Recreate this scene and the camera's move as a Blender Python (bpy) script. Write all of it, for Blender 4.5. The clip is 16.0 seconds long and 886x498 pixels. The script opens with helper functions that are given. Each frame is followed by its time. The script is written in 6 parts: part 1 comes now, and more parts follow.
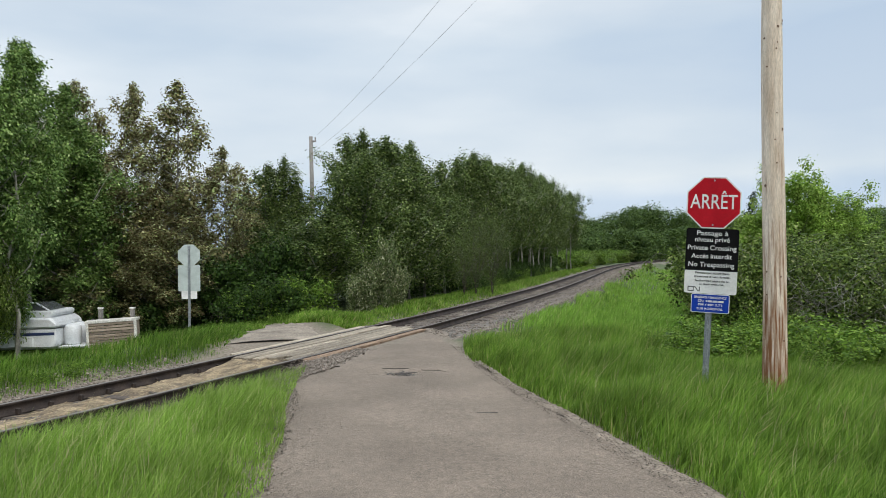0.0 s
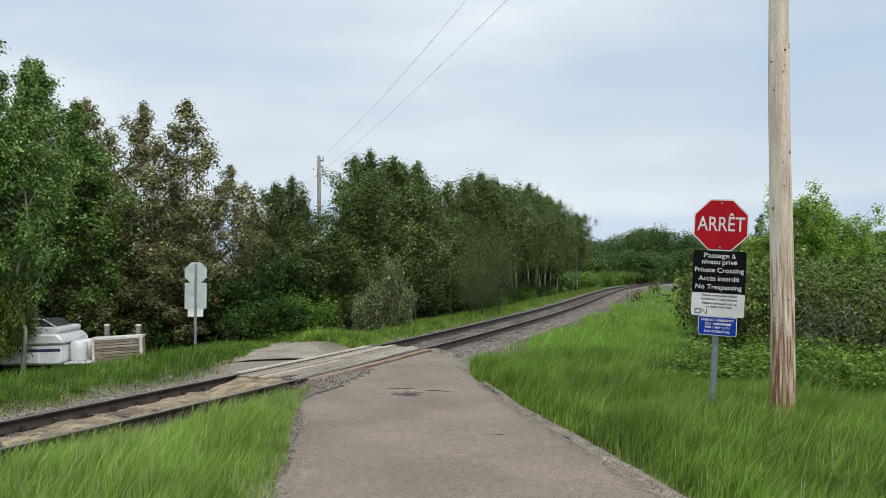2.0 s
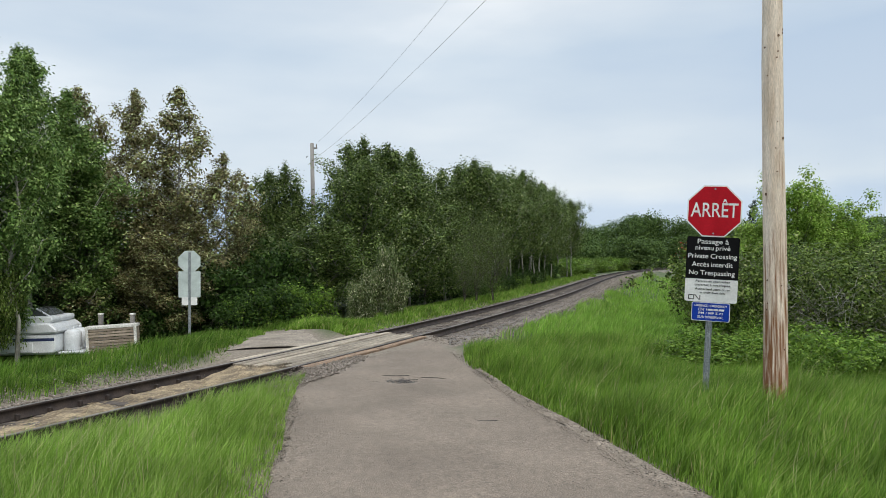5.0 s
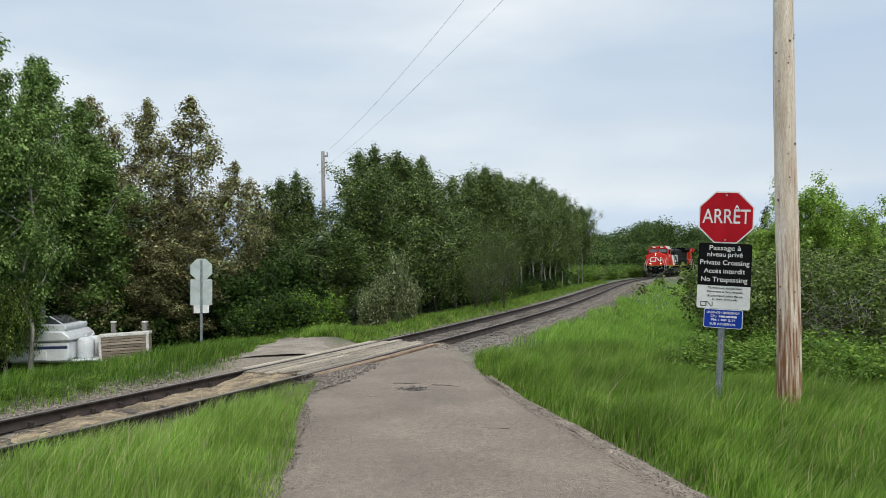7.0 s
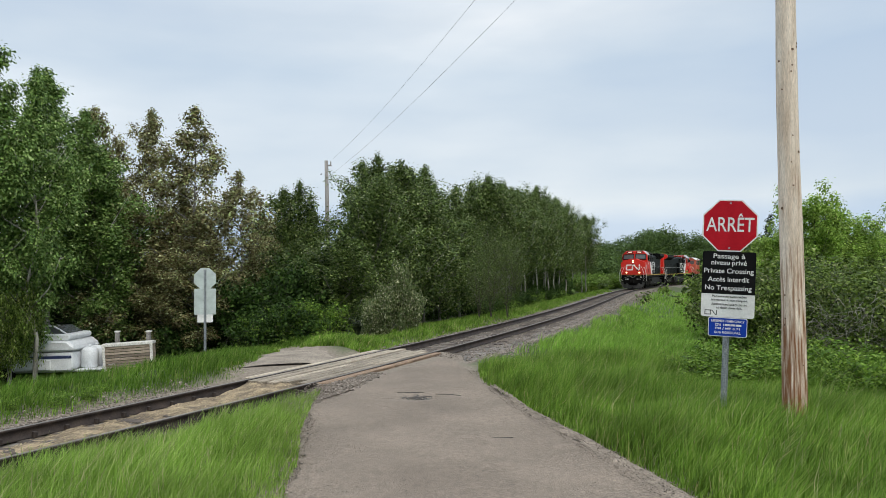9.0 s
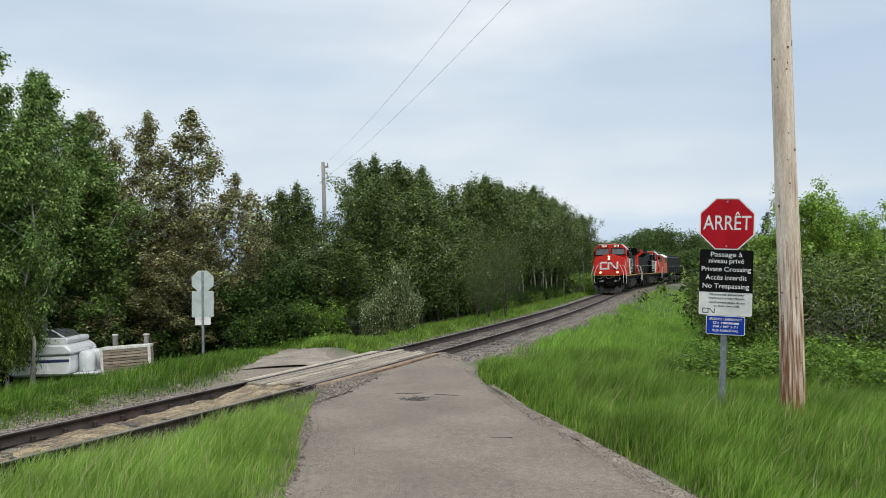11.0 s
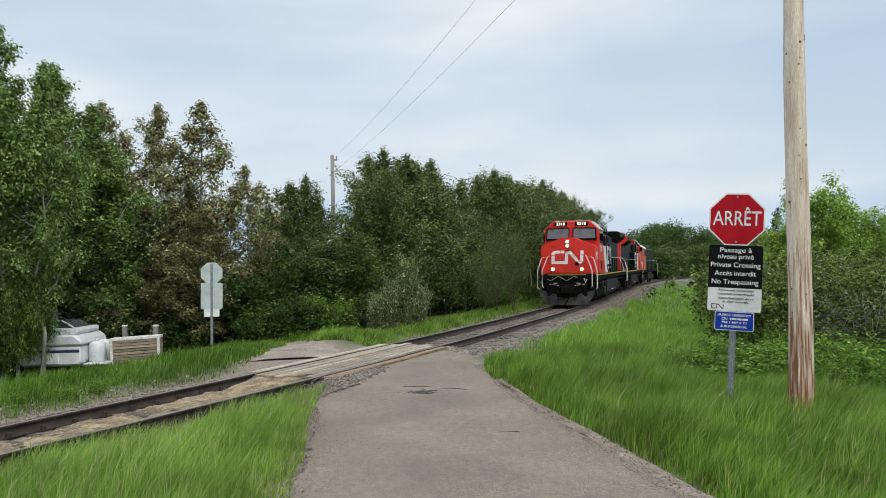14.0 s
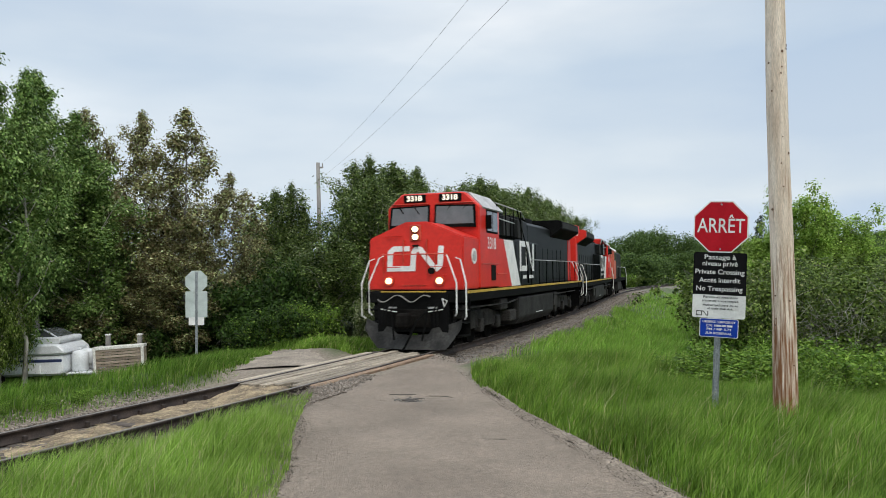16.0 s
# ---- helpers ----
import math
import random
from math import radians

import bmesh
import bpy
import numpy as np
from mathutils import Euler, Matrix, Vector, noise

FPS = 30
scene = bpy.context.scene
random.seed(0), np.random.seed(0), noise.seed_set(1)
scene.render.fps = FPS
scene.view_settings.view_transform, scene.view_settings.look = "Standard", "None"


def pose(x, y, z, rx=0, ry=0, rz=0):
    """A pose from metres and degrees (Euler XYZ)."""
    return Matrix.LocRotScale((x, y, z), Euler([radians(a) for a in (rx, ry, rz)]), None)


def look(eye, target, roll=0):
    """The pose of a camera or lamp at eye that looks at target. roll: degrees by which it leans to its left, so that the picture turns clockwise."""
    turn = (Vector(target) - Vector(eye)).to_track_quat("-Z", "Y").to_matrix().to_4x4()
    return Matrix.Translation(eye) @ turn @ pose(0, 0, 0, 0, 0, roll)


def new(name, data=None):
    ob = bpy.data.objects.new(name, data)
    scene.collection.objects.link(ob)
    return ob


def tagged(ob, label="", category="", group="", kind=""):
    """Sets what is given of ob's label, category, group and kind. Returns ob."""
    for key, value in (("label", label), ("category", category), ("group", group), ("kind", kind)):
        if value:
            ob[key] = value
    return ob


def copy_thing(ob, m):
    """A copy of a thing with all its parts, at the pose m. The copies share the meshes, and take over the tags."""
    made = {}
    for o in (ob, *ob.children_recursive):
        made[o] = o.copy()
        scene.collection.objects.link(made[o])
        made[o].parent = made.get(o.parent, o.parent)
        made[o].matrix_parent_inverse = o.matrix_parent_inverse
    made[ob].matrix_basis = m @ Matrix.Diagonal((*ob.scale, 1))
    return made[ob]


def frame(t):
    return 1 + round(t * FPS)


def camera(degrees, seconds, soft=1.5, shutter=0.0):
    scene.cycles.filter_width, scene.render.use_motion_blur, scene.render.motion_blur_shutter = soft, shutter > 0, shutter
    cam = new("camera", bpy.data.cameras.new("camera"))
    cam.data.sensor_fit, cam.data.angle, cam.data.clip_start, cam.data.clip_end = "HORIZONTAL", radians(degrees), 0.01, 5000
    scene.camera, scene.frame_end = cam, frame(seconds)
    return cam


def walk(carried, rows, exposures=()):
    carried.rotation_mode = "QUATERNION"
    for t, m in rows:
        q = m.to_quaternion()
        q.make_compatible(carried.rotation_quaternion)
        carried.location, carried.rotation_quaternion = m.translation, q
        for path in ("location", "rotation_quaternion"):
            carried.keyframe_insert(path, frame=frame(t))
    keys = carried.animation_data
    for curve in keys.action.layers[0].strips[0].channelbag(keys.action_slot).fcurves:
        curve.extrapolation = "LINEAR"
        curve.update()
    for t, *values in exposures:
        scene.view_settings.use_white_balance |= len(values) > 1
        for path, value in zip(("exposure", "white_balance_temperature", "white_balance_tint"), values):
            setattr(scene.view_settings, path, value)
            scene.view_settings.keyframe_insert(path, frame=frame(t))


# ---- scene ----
cam = camera(61.0, 16.0, soft=0.85, shutter=0.4)
EYE = (0.0, 0.0, 2.2)
# seconds, yaw, pitch, roll of the hand-held camera
TURNS = [
    (0, 0.13, -0.18, 0.46), (0.5, 0.94, 0.28, 0.83), (1, 0.81, 1.51, 0.24), (1.5, 0.72, 1.49, -0.11),
    (2, 0.61, 1.34, -0.05), (2.5, 0.62, 1.13, -0.23), (3, 0.54, 0.71, -0.12), (3.5, 0.0, 0.45, 0.0),
    (4, 0.03, 0.36, 0.16), (6.5, 0.51, 0.54, 0.14), (7, 0.98, 0.93, 0.39), (7.5, 1.38, 1.44, 0.67),
    (8, 1.83, 2.13, 1.21), (8.5, 1.53, 1.83, 0.67), (9, 1.25, 1.61, 0.51), (11.5, 1.07, 1.65, 1.02),
    (12, 0.82, 1.62, 0.52), (12.5, 0.36, 1.42, 0.16), (13, 0.02, 1.14, 0.22), (13.5, 0.61, 1.27, 0.44),
    (14, 1.70, 1.17, 0.57), (14.5, 0.79, 1.05, 0.48), (15, 0.61, 1.30, 0.54), (15.5, 0.38, 1.30, 0.36),
    (16, 0.65, 1.74, 0.69)]
walk(cam, [(t, pose(*EYE, 90 + p, r, y)) for t, y, p, r in TURNS])

# ---------------------------------------------------------------- world and sun (overcast)
world = bpy.data.worlds.new("overcast_sky")
scene.world = world
world.use_nodes = True
wn, wl = world.node_tree.nodes, world.node_tree.links
wn.clear()


def wnode(kind, **props):
    n = wn.new(kind)
    for k, v in props.items():
        n.inputs[k].default_value = v
    return n


def ramp_node(nodes, stops):
    r = nodes.new("ShaderNodeValToRGB")
    while len(r.color_ramp.elements) < len(stops):
        r.color_ramp.elements.new(0.5)
    for e, (p, c) in zip(r.color_ramp.elements, stops):
        e.position, e.color = p, (*c, 1)
    return r


SUN_EL, SUN_ROT = radians(48), radians(150)
sky = wn.new("ShaderNodeTexSky")
sky.sky_type, sky.sun_disc, sky.sun_elevation, sky.sun_rotation = "NISHITA", False, SUN_EL, SUN_ROT
tc = wn.new("ShaderNodeTexCoord")
sep = wn.new("ShaderNodeSeparateXYZ")
wl.new(tc.outputs["Generated"], sep.inputs[0])
stretch = wn.new("ShaderNodeMapping")
stretch.inputs["Scale"].default_value = (1.0, 1.0, 3.6)
stretch.inputs["Location"].default_value = (0.35, 0.2, 0.1)
wl.new(tc.outputs["Generated"], stretch.inputs[0])
cloud = wnode("ShaderNodeTexNoise", Scale=1.7, Detail=6.0, Roughness=0.46)
wl.new(stretch.outputs[0], cloud.inputs["Vector"])
cloud_col = ramp_node(wn, [(0.34, (0.52, 0.615, 0.73)), (0.46, (0.60, 0.68, 0.76)), (0.57, (0.70, 0.76, 0.81)), (0.70, (0.90, 0.925, 0.935))])
wl.new(cloud.outputs["Fac"], cloud_col.inputs[0])
# an overcast sky is about twice as bright overhead as at the horizon
zen = wn.new("ShaderNodeMapRange")
zen.inputs["From Min"].default_value, zen.inputs["From Max"].default_value = 0.32, 1.0
zen.inputs["To Min"].default_value, zen.inputs["To Max"].default_value = 1.0, 2.3
wl.new(sep.outputs["Z"], zen.inputs["Value"])
warp = wn.new("ShaderNodeMath")
warp.operation = "MULTIPLY_ADD"
warp.inputs[1].default_value = 0.10
wl.new(cloud.outputs["Fac"], warp.inputs[0])
wl.new(sep.outputs["Z"], warp.inputs[2])
# slate-blue gap over the horizon, a pale edge above it, a faint blue layer higher up
layers = ramp_node(wn, [(0.0, (0.84, 0.90, 1.0)), (0.115, (0.82, 0.89, 1.0)), (0.14, (1.05, 1.04, 1.03)), (0.21, (1.02, 1.02, 1.02)), (0.30, (0.93, 0.965, 1.0)), (0.42, (1.04, 1.03, 1.03))])
wl.new(warp.outputs[0], layers.inputs[0])
tint = wn.new("ShaderNodeMix")
tint.data_type, tint.blend_type = "RGBA", "MULTIPLY"
tint.inputs["Factor"].default_value = 1.0
wl.new(cloud_col.outputs[0], tint.inputs["A"])
wl.new(layers.outputs[0], tint.inputs["B"])
bg_cloud, bg_sky = wn.new("ShaderNodeBackground"), wn.new("ShaderNodeBackground")
wl.new(tint.outputs["Result"], bg_cloud.inputs["Color"])
wl.new(zen.outputs[0], bg_cloud.inputs["Strength"])
wl.new(sky.outputs[0], bg_sky.inputs["Color"])
bg_sky.inputs["Strength"].default_value = 0.1
mixs = wn.new("ShaderNodeMixShader")
mixs.inputs[0].default_value = 0.9
wl.new(bg_sky.outputs[0], mixs.inputs[1])
wl.new(bg_cloud.outputs[0], mixs.inputs[2])
wout = wn.new("ShaderNodeOutputWorld")
wl.new(mixs.outputs[0], wout.inputs[0])

sun = new("sun", bpy.data.lights.new("sun", "SUN"))
sun.data.energy, sun.data.angle, sun.data.color = 1.5, radians(25), (1.0, 0.93, 0.82)
sun.matrix_basis = look((0, 0, 30), (0 - 30 * math.sin(SUN_ROT) * math.cos(SUN_EL), -30 * math.cos(SUN_ROT) * math.cos(SUN_EL), 30 - 30 * math.sin(SUN_EL)))
scene.view_settings.exposure = 0.15

# ---------------------------------------------------------------- materials
MATS = {}


def mat(name, c1, c2, scale=3.0, rough=0.85, bump=0.3, fine=40.0, metal=0.0, stretch=(1, 1, 1), low=0.35, high=0.65, per="", fine_mix=0.35, spec=0.5, coat=0.0, mid_mix=0.1):
    """Two colours mixed by broad noise, darkened and lightened by fine noise, with fine relief. per: 'object' or 'island' varies each piece."""
    m = bpy.data.materials.new(name)
    m.use_nodes = True
    n, l = m.node_tree.nodes, m.node_tree.links
    b = n["Principled BSDF"]
    c = n.new("ShaderNodeTexCoord")
    mp = n.new("ShaderNodeMapping")
    mp.inputs["Scale"].default_value = stretch
    l.new(c.outputs["Object"], mp.inputs[0])
    big, small = n.new("ShaderNodeTexNoise"), n.new("ShaderNodeTexNoise")
    big.inputs["Scale"].default_value, big.inputs["Detail"].default_value = scale, 5
    small.inputs["Scale"].default_value, small.inputs["Detail"].default_value = fine, 4
    l.new(mp.outputs[0], big.inputs["Vector"])
    l.new(mp.outputs[0], small.inputs["Vector"])
    r = ramp_node(n, [(low, c1), (high, c2)])
    l.new(big.outputs["Fac"], r.inputs[0])
    v = n.new("ShaderNodeMapRange")
    v.inputs["From Min"].default_value, v.inputs["From Max"].default_value = 0.3, 0.7
    v.inputs["To Min"].default_value, v.inputs["To Max"].default_value = 1 - fine_mix, 1 + fine_mix
    l.new(small.outputs["Fac"], v.inputs["Value"])
    mid = n.new("ShaderNodeTexNoise")
    mid.inputs["Scale"].default_value, mid.inputs["Detail"].default_value, mid.inputs["Roughness"].default_value = fine * 0.16, 6, 0.7
    l.new(mp.outputs[0], mid.inputs["Vector"])
    vm = n.new("ShaderNodeMapRange")
    vm.inputs["From Min"].default_value, vm.inputs["From Max"].default_value = 0.3, 0.7
    vm.inputs["To Min"].default_value, vm.inputs["To Max"].default_value = 1 - mid_mix, 1 + mid_mix
    l.new(mid.outputs["Fac"], vm.inputs["Value"])
    vv = n.new("ShaderNodeMath")
    vv.operation = "MULTIPLY"
    l.new(v.outputs[0], vv.inputs[0])
    l.new(vm.outputs[0], vv.inputs[1])
    out = r.outputs[0]
    hsv = n.new("ShaderNodeHueSaturation")
    l.new(out, hsv.inputs["Color"])
    l.new(vv.outputs[0], hsv.inputs["Value"])
    out = hsv.outputs[0]
    if per:
        src = n.new("ShaderNodeObjectInfo" if per == "object" else "ShaderNodeNewGeometry")
        w = n.new("ShaderNodeMapRange")
        w.inputs["To Min"].default_value, w.inputs["To Max"].default_value = 0.65, 1.35
        l.new(src.outputs["Random" if per == "object" else "Random Per Island"], w.inputs["Value"])
        h2 = n.new("ShaderNodeHueSaturation")
        l.new(out, h2.inputs["Color"])
        l.new(w.outputs[0], h2.inputs["Value"])
        out = h2.outputs[0]
    l.new(out, b.inputs["Base Color"])
    b.inputs["Roughness"].default_value, b.inputs["Metallic"].default_value = rough, metal
    b.inputs["Specular IOR Level"].default_value = spec
    b.inputs["Coat Weight"].default_value = coat
    if bump:
        bp = n.new("ShaderNodeBump")
        bp.inputs["Strength"].default_value, bp.inputs["Distance"].default_value = bump, 0.02
        l.new(small.outputs["Fac"], bp.inputs["Height"])
        l.new(bp.outputs[0], b.inputs["Normal"])
    MATS[name] = m
    return m


def leaf_mat(name, stops, rough=0.55, through_light=0.35):
    """Leaves or blades: each island takes its own colour; some light passes through."""
    m = bpy.data.materials.new(name)
    m.use_nodes = True
    n, l = m.node_tree.nodes, m.node_tree.links
    b = n["Principled BSDF"]
    g = n.new("ShaderNodeNewGeometry")
    r = ramp_node(n, stops)
    l.new(g.outputs["Random Per Island"], r.inputs[0])
    c = n.new("ShaderNodeTexCoord")
    big = n.new("ShaderNodeTexNoise")
    big.inputs["Scale"].default_value, big.inputs["Detail"].default_value = 0.8, 3
    l.new(c.outputs["Object"], big.inputs["Vector"])
    v = n.new("ShaderNodeMapRange")
    v.inputs["From Min"].default_value, v.inputs["From Max"].default_value = 0.3, 0.7
    v.inputs["To Min"].default_value, v.inputs["To Max"].default_value = 0.74, 1.26
    l.new(big.outputs["Fac"], v.inputs["Value"])
    tuft = n.new("ShaderNodeTexNoise")
    tuft.inputs["Scale"].default_value, tuft.inputs["Detail"].default_value = 2.6, 2
    l.new(c.outputs["Object"], tuft.inputs["Vector"])
    v2 = n.new("ShaderNodeMapRange")
    v2.inputs["From Min"].default_value, v2.inputs["From Max"].default_value = 0.3, 0.7
    v2.inputs["To Min"].default_value, v2.inputs["To Max"].default_value = 0.72, 1.3
    l.new(tuft.outputs["Fac"], v2.inputs["Value"])
    both = n.new("ShaderNodeMath")
    both.operation = "MULTIPLY"
    l.new(v.outputs[0], both.inputs[0])
    l.new(v2.outputs[0], both.inputs[1])
    hsv = n.new("ShaderNodeHueSaturation")
    l.new(r.outputs[0], hsv.inputs["Color"])
    l.new(both.outputs[0], hsv.inputs["Value"])
    l.new(hsv.outputs[0], b.inputs["Base Color"])
    b.inputs["Roughness"].default_value = rough
    b.inputs["Specular IOR Level"].default_value = 0.18
    t = n.new("ShaderNodeBsdfTranslucent")
    l.new(hsv.outputs[0], t.inputs["Color"])
    mx = n.new("ShaderNodeMixShader")
    mx.inputs[0].default_value = through_light
    l.new(b.outputs[0], mx.inputs[1])
    l.new(t.outputs[0], mx.inputs[2])
    l.new(mx.outputs[0], n["Material Output"].inputs["Surface"])
    MATS[name] = m
    return m


def glow_mat(name, colour, strength):
    m = bpy.data.materials.new(name)
    m.use_nodes = True
    b = m.node_tree.nodes["Principled BSDF"]
    b.inputs["Base Color"].default_value = (*colour, 1)
    b.inputs["Emission Color"].default_value = (*colour, 1)
    b.inputs["Emission Strength"].default_value = strength
    MATS[name] = m
    return m


M_ASPHALT = mat("asphalt_worn", (0.156, 0.125, 0.097), (0.230, 0.186, 0.145), 0.7, 0.92, 0.8, 75, fine_mix=0.6, mid_mix=0.22, low=0.3, high=0.7)
M_GRAVEL = mat("gravel_dust", (0.17, 0.143, 0.112), (0.29, 0.247, 0.197), 1.3, 0.95, 0.8, 30, fine_mix=0.5)
M_VERGE = mat("crumbled_edge", (0.165, 0.135, 0.105), (0.25, 0.207, 0.163), 2.0, 0.95, 0.8, 45, fine_mix=0.5, mid_mix=0.25)
M_BALLAST = mat("ballast_bed", (0.10, 0.088, 0.078), (0.195, 0.172, 0.15), 1.5, 0.95, 1.0, 22, fine_mix=0.55)
M_STONE = mat("ballast_stone", (0.125, 0.104, 0.085), (0.26, 0.222, 0.185), 6, 0.9, 0.4, 50, per="island")
M_TAN = mat("wood_debris_ground", (0.12, 0.09, 0.06), (0.36, 0.28, 0.17), 3.5, 0.95, 0.9, 35, fine_mix=0.5)
M_CHIP = mat("wood_splinter", (0.19, 0.14, 0.085), (0.37, 0.29, 0.18), 5, 0.9, 0.3, 60, per="island")
M_RAIL = mat("rail_rust", (0.022, 0.017, 0.015), (0.058, 0.042, 0.034), 4, 0.75, 0.3, 60, metal=0.3)
M_RAILTOP = mat("rail_worn_steel", (0.10, 0.088, 0.078), (0.20, 0.18, 0.165), 2, 0.5, 0.05, 60, metal=0.6, stretch=(0.3, 0.3, 1))
M_TIE = mat("tie_creosote", (0.05, 0.04, 0.033), (0.13, 0.105, 0.085), 3, 0.9, 0.6, 40, stretch=(1, 6, 6), per="object")
M_PLANK = mat("plank_weathered", (0.22, 0.183, 0.137), (0.43, 0.37, 0.285), 2.0, 0.9, 0.6, 25, stretch=(0.6, 8, 8), per="object", fine_mix=0.3)
M_POLE = mat("pole_wood", (0.52, 0.415, 0.32), (0.73, 0.635, 0.53), 2.2, 0.85, 0.5, 30, stretch=(6, 6, 0.5), fine_mix=0.25)
M_KNOT = mat("pole_knot", (0.07, 0.035, 0.02), (0.16, 0.09, 0.05), 20, 0.8, 0.3, 60)
M_GREYPOLE = mat("far_pole_wood", (0.19, 0.18, 0.17), (0.30, 0.285, 0.265), 2, 0.9, 0.4, 30, stretch=(6, 6, 0.5))
M_GALV = mat("galvanised_steel", (0.23, 0.25, 0.265), (0.36, 0.38, 0.395), 6, 0.5, 0.1, 50, metal=0.6)
M_ALU = mat("sign_back_aluminium", (0.44, 0.50, 0.48), (0.54, 0.60, 0.58), 3, 0.55, 0.03, 30, metal=0.3, fine_mix=0.06)
M_RED = mat("sign_red", (0.40, 0.005, 0.014), (0.45, 0.008, 0.018), 4, 0.6, 0.02, 40, fine_mix=0.08, spec=0.15)
M_WHITE = mat("sign_white", (0.68, 0.68, 0.66), (0.78, 0.78, 0.76), 4, 0.5, 0.02, 40, fine_mix=0.08)
M_BLACK = mat("sign_black", (0.004, 0.004, 0.0045), (0.007, 0.007, 0.0075), 4, 0.6, 0.02, 40, fine_mix=0.1, spec=0.1)
M_BLUE = mat("sign_blue", (0.006, 0.04, 0.33), (0.009, 0.05, 0.38), 4, 0.6, 0.02, 40, fine_mix=0.1, spec=0.15)
M_INK = mat("sign_ink", (0.05, 0.05, 0.05), (0.08, 0.08, 0.08), 4, 0.6, 0.0, 40)
M_BARK = mat("bark_grey", (0.10, 0.095, 0.085), (0.26, 0.25, 0.22), 3, 0.9, 0.7, 25, stretch=(1, 1, 0.4))
M_PALEBARK = mat("bark_pale", (0.20, 0.19, 0.165), (0.42, 0.41, 0.36), 3, 0.9, 0.5, 25, stretch=(1, 1, 0.4))
M_BARKD = mat("bark_dark", (0.045, 0.04, 0.033), (0.12, 0.10, 0.085), 3, 0.9, 0.7, 25, stretch=(1, 1, 0.4))
M_WIRE = mat("wire_dark", (0.10, 0.10, 0.105), (0.14, 0.14, 0.145), 3, 0.6, 0, 30)

M_LRED = mat("loco_red", (0.52, 0.018, 0.010), (0.60, 0.026, 0.015), 1.2, 0.45, 0.03, 12, fine_mix=0.08, spec=0.3)
M_LRED2 = mat("loco_red_faded", (0.42, 0.04, 0.02), (0.54, 0.06, 0.03), 1.2, 0.5, 0.03, 12, fine_mix=0.2)
M_LORANGE = mat("loco_orange_faded", (0.38, 0.075, 0.042), (0.50, 0.12, 0.07), 1.2, 0.5, 0.03, 12, fine_mix=0.2)
M_LBLACK = mat("loco_black", (0.003, 0.0032, 0.0032), (0.008, 0.0082, 0.008), 1.0, 0.75, 0.03, 14, fine_mix=0.3, spec=0.05)
M_LGREEN = mat("loco_dark_grey_green", (0.010, 0.012, 0.0115), (0.024, 0.027, 0.025), 1.0, 0.65, 0.03, 14, fine_mix=0.3, spec=0.1)
M_LDIRT = mat("loco_underframe", (0.004, 0.0038, 0.0035), (0.014, 0.013, 0.0115), 2.0, 0.9, 0.2, 20, fine_mix=0.4, spec=0.04)
M_LHOOD = mat("loco_hood_slate", (0.0025, 0.0035, 0.0036), (0.007, 0.009, 0.009), 1.3, 0.5, 0.05, 9, fine_mix=0.35, spec=0.14)
M_TRUCK = mat("truck_grime", (0.006, 0.0058, 0.0054), (0.034, 0.032, 0.029), 2.5, 0.8, 0.2, 20, fine_mix=0.5, spec=0.2)
M_LTANK = mat("loco_tank_grey", (0.016, 0.016, 0.0155), (0.036, 0.036, 0.034), 1.5, 0.75, 0.1, 20, fine_mix=0.3, spec=0.12)
M_PLOW = mat("plow_steel", (0.018, 0.018, 0.0175), (0.060, 0.059, 0.056), 1.6, 0.65, 0.1, 18, fine_mix=0.3, spec=0.15)
M_LWHITE = mat("loco_white", (0.66, 0.66, 0.64), (0.76, 0.76, 0.74), 2, 0.45, 0.02, 20, fine_mix=0.12)
M_LYELLOW = mat("loco_yellow", (0.36, 0.23, 0.03), (0.52, 0.34, 0.045), 2, 0.5, 0.02, 20, fine_mix=0.2)
M_LROOF = mat("loco_roof_grey", (0.30, 0.30, 0.30), (0.45, 0.45, 0.44), 2, 0.6, 0.05, 20)
M_LGLASS = mat("loco_glass", (0.085, 0.095, 0.10), (0.105, 0.115, 0.12), 2, 0.12, 0, 20, spec=0.8, fine_mix=0.03)
M_HEAD = glow_mat("headlight_glow", (1.0, 0.62, 0.30), 3.2)
M_HEADTOP = glow_mat("headlight_white_glow", (1.0, 0.66, 0.34), 3.6)
M_BOARD = glow_mat("number_glow", (0.95, 0.88, 0.70), 0.55)

M_CAMPER = mat("camper_white", (0.62, 0.64, 0.66), (0.72, 0.74, 0.75), 2, 0.4, 0.03, 20, fine_mix=0.1)
M_STRIPE = mat("camper_blue_stripe", (0.02, 0.03, 0.09), (0.03, 0.045, 0.12), 2, 0.4, 0, 20)
M_SLAT = mat("weathered_slat", (0.20, 0.16, 0.12), (0.34, 0.28, 0.22), 3, 0.9, 0.4, 30, stretch=(0.5, 4, 6), per="object")
M_TRIMW = mat("painted_trim_white", (0.60, 0.58, 0.54), (0.72, 0.70, 0.66), 3, 0.6, 0.1, 30)

